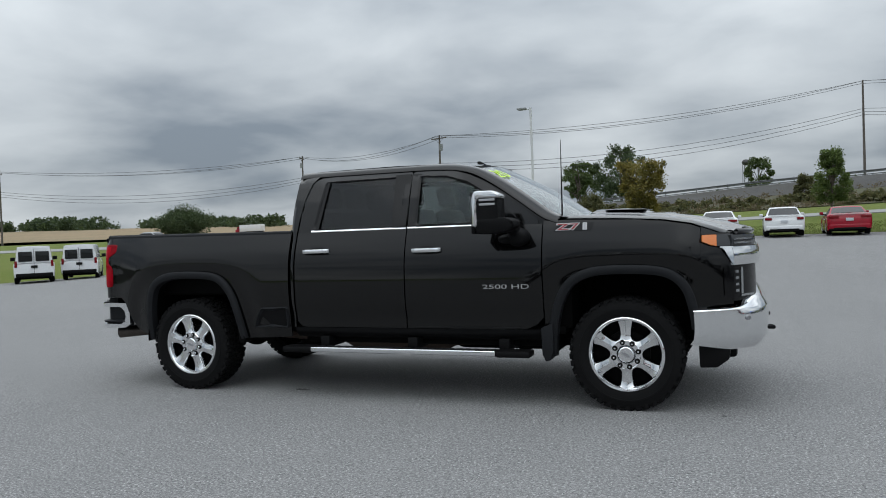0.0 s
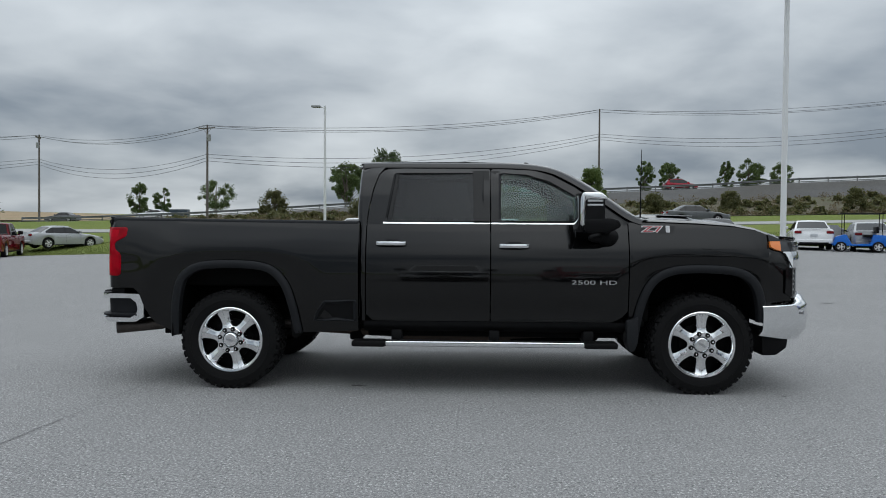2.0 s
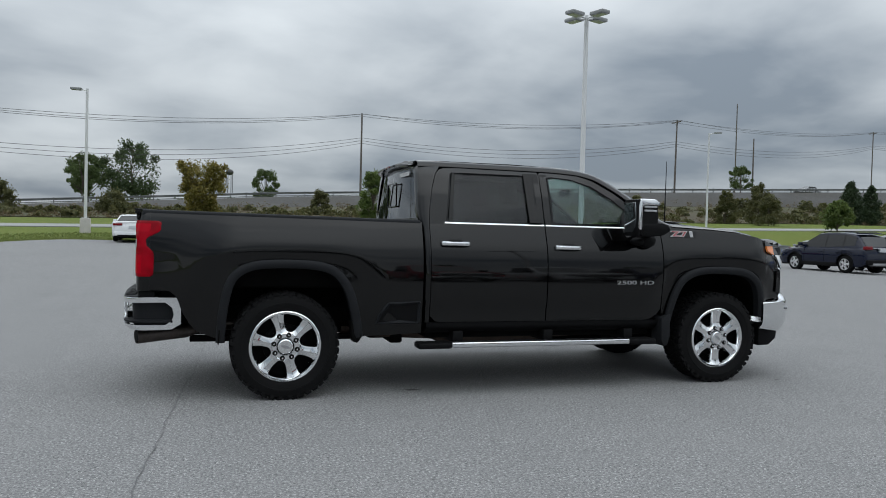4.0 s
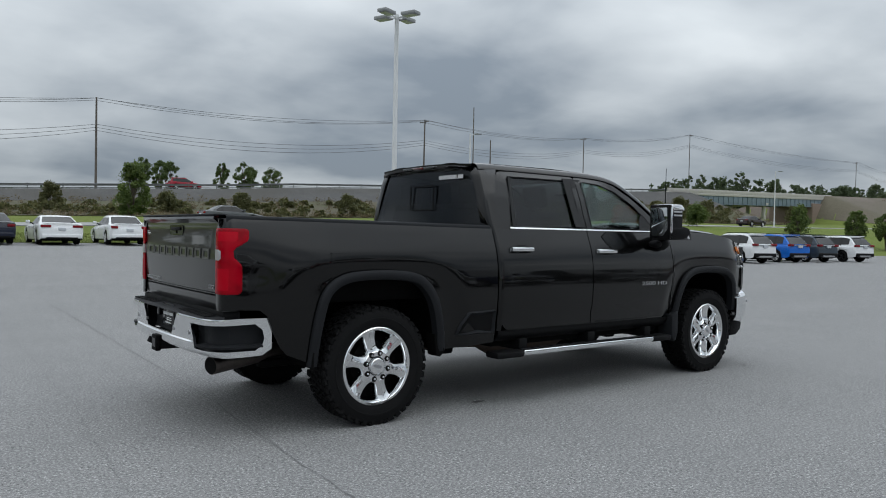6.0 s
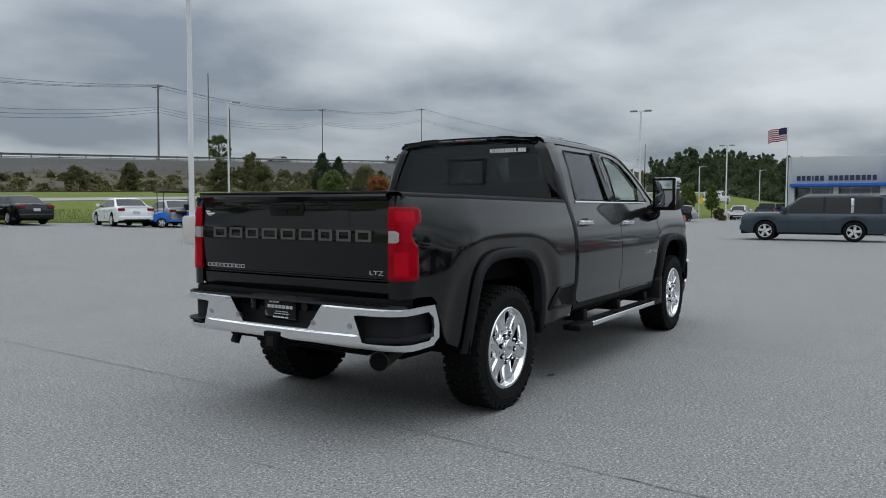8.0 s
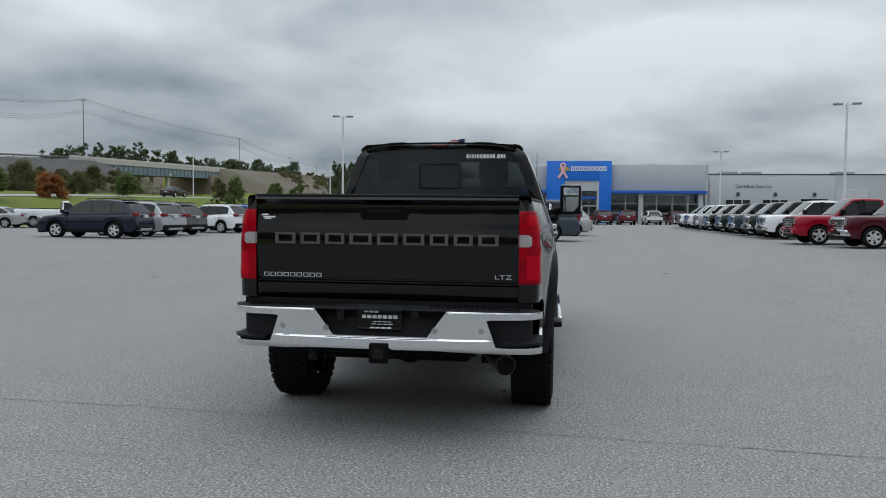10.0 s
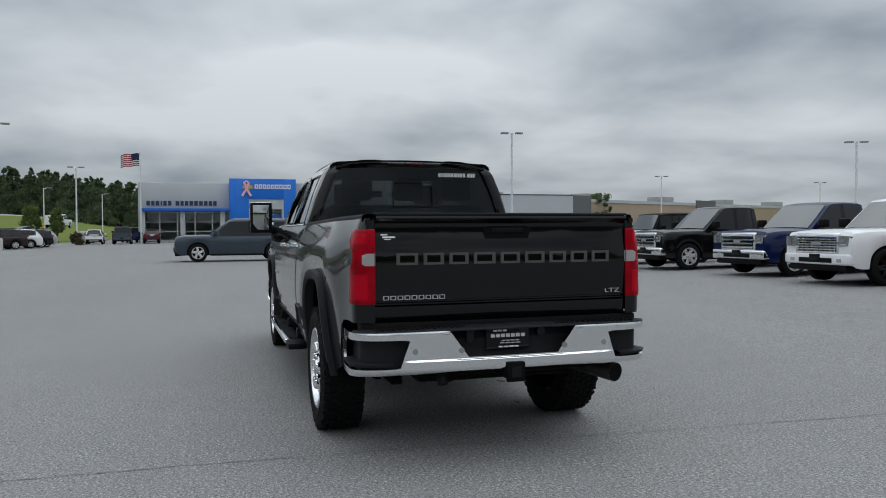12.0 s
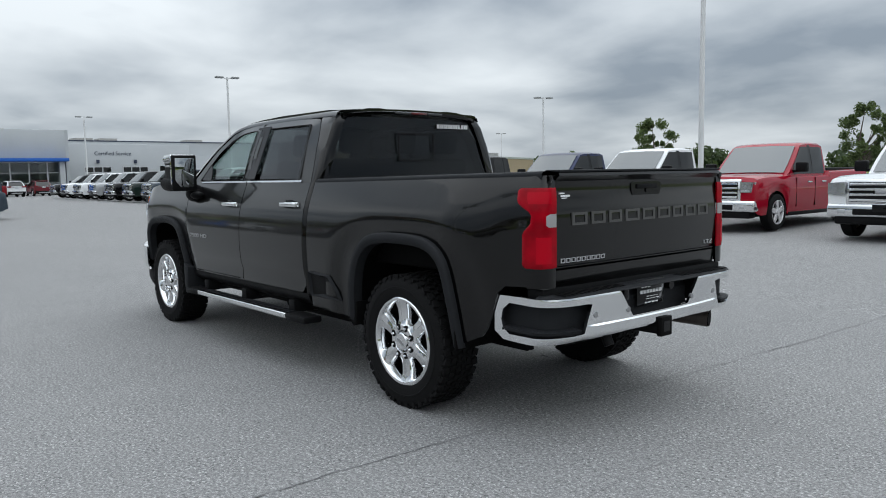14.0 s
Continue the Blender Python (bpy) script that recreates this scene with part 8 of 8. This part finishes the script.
for w in (0.42, 0.38, 0.42, 0.16, 0.42, 0.40, -0.35, 0.45, 0.38, 0.40, 0.42, 0.45, 0.45, 0.42, 0.40, 0.42):
    if w > 0:
        part("name_sign_bar", box(FX - 0.68, FX - 0.60, yy - w, yy, 4.75, 5.35), SIGN_DARK, sr, smooth=False)
        yy -= w + 0.16
    else:
        yy += w
# shell, roof and inside of the showroom
part("side_wall", box(FX - 0.5, FX + 28, 10.6, 11.0, 0, 7.7), PANEL, sr, smooth=False)
part("side_wall", box(FX - 0.5, FX + 28, -21.3, -20.9, 0, 7.85), PANEL, sr, smooth=False)
part("back_wall", box(FX + 12, FX + 12.4, -20.5, 10.6, 0, 7.6), PANEL, sr, smooth=False)
part("roof", box(FX + 0.4, FX + 28, -20.5, 10.6, 6.6, 6.9), ROOF_UNIT, sr, smooth=False)
part("showroom_floor", box(FX, FX + 12, -20.5, 10.6, 0.0, 0.06), SHOWFLOOR, sr, smooth=False)
part("inner_ceiling", box(FX + 0.4, FX + 12, -20.5, 10.6, 4.0, 4.15), PANEL, sr, smooth=False)
for a, b, z in ((-2.5, -5.2, 8.0), (-13.0, -15.6, 7.6)):
    part("roof_unit", box(FX + 6, FX + 8, b, a, 6.9, z + 0.7, 0.05), ROOF_UNIT, sr)

sv = thing("service_building", "long pale grey service wing with roll-up doors", "building", None)
SX = 107.0
part("front_wall", box(SX, SX + 0.4, -56.0, -20.9, 0, 7.1), PANEL2, sv, smooth=False)
part("parapet_cap", box(SX - 0.06, SX + 0.46, -56.0, -20.9, 7.1, 7.25), SIGN_DARK, sv, smooth=False)
part("end_wall", box(SX + 0.4, SX + 40, -56.0, -55.6, 0, 7.1), PANEL2, sv, smooth=False)
part("roof", box(SX + 0.4, SX + 40, -55.6, -20.9, 6.2, 6.5), ROOF_UNIT, sv, smooth=False)
part("service_front", box(SX - 1.5, SX - 0.002, -40.5, -23.5, 0, 6.7, 0.04), PANEL2, sv)
part("side_block", box(SX - 1.2, SX - 0.002, -45.0, -40.6, 0, 5.0, 0.04), PANEL2, sv)
words = text_mesh("Certified Service", 0.77)
pieces("sign_letter", moved(words, Matrix.Translation((SX - 1.51, -29.5, 5.35)) @ pose(0, 0, 0, 90, 0, -90) @ Matrix.Diagonal((0.95, 1, 20, 1))), SIGN_DARK, sv)
for k, yy in enumerate((-25.6, -30.7, -36.0)):
    d = part("roll_up_door", box(SX - 1.56, SX - 1.50, yy - 3.6, yy, 0.1, 3.6), GLOSSBLACK if k == 2 else FRAME, sv, smooth=False)
    if k < 2:
        for r in range(4):
            for c in range(3):
                part("door_pane", box(SX - 1.58, SX - 1.55, yy - 3.5 + c * 1.17, yy - 3.5 + c * 1.17 + 1.02, 0.3 + r * 0.83, 0.95 + r * 0.83), CAR_GLASS, d, smooth=False)
    part("wall_lamp", box(SX - 1.75, SX - 1.50, yy - 2.0, yy - 1.6, 4.0, 4.5, 0.03), SIGN_DARK, sv)
for a in (-27, -30.5, -44):
    part("roof_unit", box(SX + 8, SX + 11, a - 2.6, a, 6.5, 8.0, 0.05), ROOF_UNIT, sv)

tb = thing("warehouse_building", "long tan block building with a pale roof edge", "building", pose(118, -58, 0, 0, 0, -66))
part("wall", box(0, 150, 0, 20, 0, 6.6), TAN, tb, smooth=False)
part("roof_edge", box(-0.15, 150.15, -0.15, 20.15, 6.6, 7.2), PANEL, tb, smooth=False)
for k in range(5):
    part("roof_unit", box(14 + k * 27, 18.5 + k * 27, 4, 8, 7.2, 8.6, 0.05), ROOF_UNIT, tb)
for k in range(3):
    part("dark_bay", box(2 + k * 46, 10 + k * 46, -0.4, 0.0, 0, 7.8), DARKWALL, tb, smooth=False)

# flag
fp = thing("flagpole", "tall white flagpole with a flag of stripes", "flagpole", pose(86.5, 9.9, 0))
part("pole", rod((0, 0, 0), (0, 0, 10.6), 0.09, 0.05, 12), POLE_PAINT, fp)
part("ball", rod((0, 0, 10.58), (0, 0, 10.72), 0.09, 0.07, 12), CHROME, fp)
FLAG_RED, FLAG_WHITE, FLAG_BLUE = (mottled(n_, c_, 0.8, 3, 0.08, 90, 0.05) for n_, c_ in (("flag_red", (0.26, 0.015, 0.03)), ("flag_white", (0.55, 0.55, 0.56)), ("flag_blue", (0.010, 0.012, 0.05))))


def flag_cloth(y0, y1, z0, z1, mat, name, parent):
    rows_ = []
    for v in np.linspace(y0, y1, 14):
        droop = 0.25 * v * v * 0.3
        rows_.append([(0.16 * math.sin(v * 3.2) * min(1, v), v + 0.1, z - droop + 0.04 * math.sin(v * 5)) for z in (z0, z1)])
    part(name, thick(grid(rows_), 0.006), mat, parent)


for k in range(13):
    z1 = 10.5 - k * 0.112
    flag_cloth(0.85 if k < 7 else 0, 2.0, z1 - 0.112, z1, FLAG_RED if k % 2 == 0 else FLAG_WHITE, "stripe", fp)
flag_cloth(0, 0.85, 10.5 - 7 * 0.112, 10.5, FLAG_BLUE, "canton", fp)

# far signs
ws = thing("water_tower", "dark water tower on legs on the horizon", "water tower", pose(12.6, 693, 38))
tank = bmesh.new()
bmesh.ops.create_uvsphere(tank, u_segments=20, v_segments=12, radius=3.4, matrix=pose(0, 0, 12.5) @ Matrix.Diagonal((1, 1, 0.8, 1)))
part("tank", tank, WIRE, ws)
for a in range(6):
    c, s = math.cos(a * math.pi / 3), math.sin(a * math.pi / 3)
    part("leg", rod((2.9 * c, 2.9 * s, -6), (2.6 * c, 2.6 * s, 11.5), 0.25, n=6), WIRE, ws)
bl = thing("roadside_sign", "dark roadside sign on two posts", "sign", pose(304, 109, land(304, 109), 0, 0, 20))
part("panel", box(-0.2, 0.2, -1.7, 1.7, 20.6 - land(304, 109), 22.3 - land(304, 109), 0.05), DARKWALL, bl)
for s in (-1, 1):
    part("post", rod((0, s, 0), (0, s, 22 - land(304, 109) - 2), 0.15, n=8), WIRE, bl)
ysn = thing("warning_sign", "yellow diamond warning sign on a post", "sign", pose(112, 25.5, land(112, 25.5)))
part("post", rod((0, 0, 0), (0, 0, 2.4), 0.04, n=8), GALV, ysn)
part("panel", moved(box(-0.02, 0.02, -0.4, 0.4, -0.4, 0.4), Matrix.Translation((-0.05, 0, 2.3)) @ Matrix.Rotation(radians(45), 4, "X")), mottled("sign_yellow", (0.8, 0.5, 0.02), 0.5, 5, 0.05, 60, 0.0), ysn, smooth=False)

# ---- trees and shrubs ----


def leaf_material(name, a, b):
    m = Mat(name, a, 0.7)
    g = m.n.new("ShaderNodeNewGeometry")
    m.colour(m.mix(m.ramp(m.noise(0.8, 3), (0.3, (0, 0, 0)), (0.7, (1, 1, 1))), m.ramp(g.outputs["Random Per Island"], (0.1, shade(a, 0.7)), (0.9, b)), m.ramp(g.outputs["Random Per Island"], (0.1, a), (0.9, shade(b, 1.25)))))
    t = m.n.new("ShaderNodeBsdfTranslucent")
    x = m.n.new("ShaderNodeMixShader")
    x.inputs[0].default_value = 0.38
    t.inputs[0].default_value = (*shade(b, 1.3), 1)
    m.l.new(m.b.outputs[0], x.inputs[1])
    m.l.new(t.outputs[0], x.inputs[2])
    m.l.new(x.outputs[0], m.out.inputs[0])
    return m.done()


LEAVES = {
    "green": leaf_material("green_leaves", (0.045, 0.080, 0.026), (0.100, 0.135, 0.045)),
    "dark": leaf_material("dark_leaves", (0.030, 0.055, 0.022), (0.065, 0.092, 0.036)),
    "sapling": leaf_material("sapling_leaves", (0.048, 0.090, 0.022), (0.120, 0.160, 0.042)),
    "yellow": leaf_material("yellowing_leaves", (0.095, 0.100, 0.024), (0.200, 0.160, 0.036)),
    "orange": leaf_material("orange_leaves", (0.17, 0.065, 0.020), (0.30, 0.11, 0.03)),
    "bush": leaf_material("shrub_leaves", (0.055, 0.072, 0.026), (0.120, 0.115, 0.044)),
    "conifer": leaf_material("conifer_needles", (0.020, 0.040, 0.018), (0.045, 0.070, 0.030)),
    "pine": leaf_material("pine_needles", (0.042, 0.068, 0.034), (0.092, 0.122, 0.058)),
    "shrub": leaf_material("low_shrub_leaves", (0.055, 0.055, 0.026), (0.11, 0.085, 0.042)),
    "weed": leaf_material("dry_weeds", (0.085, 0.075, 0.036), (0.15, 0.115, 0.064)),
    "grass": leaf_material("grass_blades", (0.085, 0.125, 0.026), (0.16, 0.185, 0.055)),
}


def leaf_cloud(rng, centres, per, size):
    """Many small crossed leaves round clump centres: (x, y, z, radius)."""
    c = np.array(centres, float)
    n = len(c) * per
    u = rng.normal(size=(n, 3))
    u /= np.linalg.norm(u, axis=1, keepdims=True)
    base = np.repeat(c, per, axis=0)
    p = base[:, :3] + u * base[:, 3:] * (rng.random((n, 1)) ** 0.55)
    a = rng.normal(size=(n, 3))
    a /= np.linalg.norm(a, axis=1, keepdims=True)
    b = np.cross(a, rng.normal(size=(n, 3)))
    b /= np.linalg.norm(b, axis=1, keepdims=True)
    s = size * (0.6 + 0.8 * rng.random((n, 1)))
    quad = np.stack([p - a * s, p - b * s * 0.55, p + a * s, p + b * s * 0.55], 1).reshape(-1, 3)
    return quad, np.arange(n * 4).reshape(-1, 4)


def cloud_object(name, quads, mat, parent=None):
    me = bpy.data.meshes.new(name)
    me.from_pydata([tuple(v) for v in quads[0].tolist()], [], quads[1].tolist())
    me.materials.append(mat)
    ob = new(name, me)
    ob.parent = parent
    return ob


TREE_WORDS = {
    "green": ("tree", "broad-leaved green tree with an open uneven crown"), "dark": ("tree", "broad dark green tree with a dense crown"), "sapling": ("tree", "young green tree with a slender trunk on the lawn"),
    "yellow": ("tree", "young tree with yellowing autumn leaves on the lawn"), "orange": ("shrub", "shrub turned orange in autumn"), "bush": ("shrub", "green and yellow wild shrub"),
    "conifer": ("conifer", "dark pointed conifer on the embankment"), "shrub": ("shrub", "low brownish planted shrub"),
}


def tree(kind, x, y, top, width, seed, base=None):
    rng = np.random.default_rng(seed)
    z0 = (land(x, y) if base is None else base) - 0.05
    h = max(0.9, top - z0)
    noun, words = TREE_WORDS[kind]
    t = thing(noun, words, noun, pose(x, y, z0), {"tree": "trees", "shrub": "shrubs", "conifer": "conifers"}[noun])
    r = width / 2
    low = kind in ("bush", "orange", "shrub")
    bm = bmesh.new()
    trunk_top = h * (0.55 if not low else 0.4)
    tr = max(0.05, 0.020 * h) * (0.7 if low else 1)
    tube([(0, 0, 0), (0.02 * h * rng.normal(), 0.02 * h * rng.normal(), trunk_top * 0.5), (0.03 * h * rng.normal(), 0.03 * h * rng.normal(), trunk_top), (0.02 * r, 0, h * 0.92)], [tr, tr * 0.8, tr * 0.55, tr * 0.12], 7, bm)
    centres = []
    n = {"conifer": 60, "shrub": 16, "sapling": 60, "yellow": 95}.get(kind, 48 if width < 12 else 150)
    for k in range(n):
        a = rng.random() * 2 * math.pi
        if kind == "conifer":
            f = (k + 0.5) / n
            rr = r * (1 - f) ** 0.6 * (0.5 + 0.5 * rng.random())
            centres.append((rr * math.cos(a), rr * math.sin(a), h * (0.06 + 0.93 * f), r * (0.18 + 0.30 * (1 - f))))
            continue
        v = rng.random()
        lo = {"sapling": 0.28, "yellow": 0.22, "green": 0.28, "dark": 0.2}.get(kind, 0.10)
        f = lo + (1 - lo) * v
        shape = {"yellow": 0.45 + 0.75 * f, "sapling": 1.0 - abs(f - 0.55) * 1.3}.get(kind, math.sqrt(max(0.05, 1 - ((f - (lo + 1) / 2) / ((1 - lo) / 2)) ** 2)) if not low else math.sqrt(max(0.1, 1 - f * f)))
        rr = r * shape * (0.35 + 0.65 * math.sqrt(rng.random())) * 0.82
        cx, cy, cz = rr * math.cos(a), rr * math.sin(a), h * f * 0.95
        centres.append((cx, cy, cz, r * ((0.10 + 0.24 * rng.random() ** 2) if kind == "green" else (0.14 + 0.34 * rng.random() ** 2))))
        if k % 3 == 0:
            tube([(0, 0, h * max(0.1, f * 0.55)), (cx * 0.5, cy * 0.5, h * f * 0.75), (cx, cy, cz)], [tr * 0.45, tr * 0.28, tr * 0.08], 5, bm)
    part("trunk", bm, BARK, t)
    near = math.hypot(x, y) < 60
    size = max(0.05, min(0.13, 0.016 * h)) if near else max(0.10, 0.017 * h) * (1 if width < 12 else 1.7)
    per = int(min(180, max(40, 0.55 * (r / size) ** 2 * 22 / n * 4)))
    cloud_object("crown", leaf_cloud(rng, centres, per, size), LEAVES[kind], t)
    return t


TREES = [
    ("green", -20.9, 121.2, 12.3, 6.5), ("sapling", 8.5, 46.0, 5.6, 2.5), ("yellow", -3.1, 47.0, 5.8, 3.3), ("dark", -165.8, 191.3, 11.0, 19.0), ("green", -77.9, 165.7, 11.2, 6.6),
    ("green", -73.3, 167.7, 10.9, 4.6), ("green", -39.1, 105.9, 8.2, 6.8), ("bush", -25.6, 88.9, 6.0, 4.4), ("green", -20.6, 112.9, 11.7, 5.1), ("dark", -14.4, 117.8, 14.0, 10.4),
    ("green", 6.7, 132.9, 12.1, 5.8), ("green", 28.8, 119.3, 12.7, 4.0), ("green", 33.0, 118.2, 12.1, 3.3), ("green", 45.7, 119.2, 12.9, 4.0), ("green", 93.6, 112.7, 15.4, 6.2),
    ("green", 37.5, 139.1, 14.0, 4.5), ("green", 44.5, 126.2, 13.4, 3.2), ("green", 49.3, 125.0, 12.8, 3.8), ("green", 53.0, 123.4, 12.7, 4.6), ("conifer", 85.6, 75.6, 9.3, 3.2),
    ("orange", 59.6, 47.5, 4.7, 3.1), ("bush", 85.0, 61.8, 6.2, 3.4), ("conifer", 83.4, 76.9, 9.8, 4.2),
    ("sapling", 51.6, 47.3, 5.2, 2.7), ("sapling", 72.7, 47.3, 5.2, 3.0), ("bush", 90.6, 74.4, 8.1, 5.6), ("bush", 101.0, 70.2, 8.1, 3.9), ("bush", 83.1, 41.0, 5.3, 2.4),
]
MORE_TREES = [
    ("sapling", 64.3, 30.6, 4.7, 2.3), ("sapling", 79.0, 32.0, 4.7, 2.5), ("sapling", 81.5, 30.0, 4.7, 2.6), ("sapling", 95.4, 23.3, 4.6, 2.7), ("sapling", 101.5, 21.5, 4.7, 2.2),
    ("shrub", 79.6, 15.6, 1.4, 1.8), ("green", 124.2, -70.5, 8.7, 6.1), ("green", 39.2, -62.3, 6.9, 5.4), ("green", 16.7, -56.1, 6.3, 4.3), ("bush", 29.8, 80.1, 5.7, 3.1),
    ("bush", 21.1, 80.4, 5.2, 3.0), ("bush", 42.3, 77.0, 5.8, 2.8), ("bush", 48.7, 76.5, 6.5, 2.8), ("bush", 59.7, 73.3, 7.8, 3.3), ("bush", -13.0, 82.8, 4.8, 4.1),
    ("bush", 10.0, 84.3, 6.0, 2.8), ("bush", 62.8, 70.9, 8.6, 3.3), ("bush", 60.8, 66.8, 6.6, 3.2),
]
for k, row in enumerate(TREES + MORE_TREES):
    tree(*row, 100 + k, base=lot_height(79.6, 15.6) if row[0] == "shrub" else None)


def woods(name, label, rng_seed, spots, mat, size, per, taper=0.55):
    """A far wood: crowns of leaves on hidden stems, as one object."""
    rng = np.random.default_rng(rng_seed)
    centres = []
    for x, y, z0, z1, r in spots:
        for k in range(26):
            f = rng.random()
            rr = r * (1.0 - taper * f) * rng.random() ** 0.5
            a = rng.random() * 2 * math.pi
            centres.append((x + rr * math.cos(a), y + rr * math.sin(a), z0 + (z1 - z0) * (0.06 + 0.92 * f), r * (0.25 + 0.2 * rng.random()) * (1.2 - taper * f)))
    ob = cloud_object(name, leaf_cloud(rng, centres, per, size), mat)
    tagged(ob, label, "trees", kind="stuff")


rw_ = random.Random(11)
spots = []
for k in range(130):
    f = k / 129
    x, y = 186 - 24 * f + rw_.uniform(0, 34), 56 - 40 * f + rw_.uniform(-2, 2)
    top = interp(f, [(0, 12.2), (0.15, 14.0), (0.4, 13.8), (0.6, 12.6), (0.8, 11.8), (1, 10.8)]) * (1 + (x - 170) / 260) * 1.07 + rw_.uniform(-2.2, 0.9)
    spots.append((x, y, land(x, y), top, 3.2))
woods("pine_wood", "dark green pine wood beyond the road", 5, spots, LEAVES["pine"], 0.25, 52, 0.9)
spots = []
for k in range(105):
    f = k / 104
    x, y = 196 + 110 * f + rw_.uniform(-6, 6), 146 - 34 * f + rw_.uniform(-6, 6)
    top = interp(f, [(0, 19.5), (0.15, 22.5), (0.3, 23.4), (0.5, 20.5), (0.75, 21), (1, 22)]) + rw_.uniform(-4.0, 0.6)
    spots.append((x, y, land(x, y) - 1, top, rw_.uniform(2.6, 4.6)))
woods("roadside_wood", "green roadside wood behind the bridge", 6, spots, LEAVES["pine"], 0.36, 30, 0.75)
spots = []
for k in range(60):
    a = radians(rw_.choice((126, 131, 138, 144)) + rw_.uniform(-2.4, 2.4))
    d = rw_.uniform(560, 640)
    x, y = d * math.cos(a), d * math.sin(a)
    spots.append((x, y, land(x, y) - 1, land(x, y) + rw_.uniform(4, 10), 11))
for k in range(40):
    a = radians(rw_.uniform(78, 96))
    d = rw_.uniform(300, 360)
    x, y = d * math.cos(a), d * math.sin(a)
    spots.append((x, y, land(x, y) - 1, land(x, y) + rw_.uniform(5, 8), 9))
woods("distant_wood", "distant tree line on the hills", 7, spots, LEAVES["dark"], 1.2, 16)
spots = []
for k in range(50):
    a = radians(rw_.uniform(-80, -26))
    d = rw_.uniform(260, 330)
    x, y = d * math.cos(a), d * math.sin(a)
    spots.append((x, y, -1, rw_.uniform(5, 9), 9))
woods("distant_wood", "distant tree line beyond the warehouse", 8, spots, LEAVES["dark"], 1.0, 16)

# added tree line out of view, kept low so the tailgate reflects sky
spots = []
for k in range(110):
    a = radians(rw_.uniform(152, 212))
    d = rw_.uniform(95, 140)
    x, y = d * math.cos(a), d * math.sin(a)
    spots.append((x, y, land(x, y) - 1, land(x, y) + rw_.uniform(3, 5), 5.5))
scrub = []
for k in range(150):
    x, y = rw_.uniform(68, 140), 75 + 15 * rw_.random() ** 1.2
    if y < 0.57 * (x + 9):
        continue
    scrub.append((x, y, land(x, y) - 0.2, land(x, y) + rw_.uniform(0.6, 1.7), rw_.uniform(0.8, 1.5)))
for k in range(190):
    x, y = rw_.uniform(-36, 70), 75 + 12 * rw_.random()
    scrub.append((x, y, land(x, y) - 0.3, land(x, y) + rw_.uniform(0.3, 0.9), rw_.uniform(0.6, 1.3)))
for k in range(70):
    x = rw_.uniform(250, 335)
    y = rw_.uniform(84, 101)
    scrub.append((x, y, land(x, y) - 0.3, land(x, y) + rw_.uniform(0.6, 1.8), rw_.uniform(1.0, 2.0)))
woods("embankment_scrub", "low green and brown scrub on the embankment", 12, scrub, LEAVES["bush"], 0.20, 14)
woods("boundary_wood", "tree line closing the lot behind the road", 9, spots, LEAVES["dark"], 0.6, 20)

# weeds on the embankment and grass along the lot edge
rng = np.random.default_rng(21)
c = []
for k in range(300):
    x, y = rng.uniform(240, 340), rng.uniform(80, 104)
    c.append((x, y, land(x, y) + 0.3, 0.6 + 0.7 * rng.random()))
for k in range(1500):
    x, y = rng.uniform(-38, 146), 74 + 17 * rng.random() ** 1.3
    c.append((x, y, land(x, y) + 0.16, 0.35 + 0.4 * rng.random()))
tagged(cloud_object("embankment_weeds", leaf_cloud(rng, c, 40, 0.09), LEAVES["weed"]), "dry weeds and low scrub on the embankment", "weeds", kind="stuff")
n = 30000
x = rng.uniform(-34, 30, n)
off = 0.1 + 7 * rng.random(n) ** 1.6
verts, faces = [], []
for k in range(n):
    yy = lot_edge(x[k]) + off[k]
    z = land(x[k], yy)
    h, dx, dy = 0.05 + 0.07 * rng.random(), 0.05 * rng.normal(), 0.05 * rng.normal()
    i = len(verts)
    verts += [(x[k] - 0.03, yy, z - 0.01), (x[k] + 0.03, yy, z - 0.01), (x[k] + dx, yy + dy, z + h)]
    faces.append((i, i + 1, i + 2))
me = bpy.data.meshes.new("grass")
me.from_pydata(verts, [], faces)
me.materials.append(LEAVES["grass"])
tagged(new("grass", me), "short green grass tufts along the lot edge", "grass", kind="stuff")
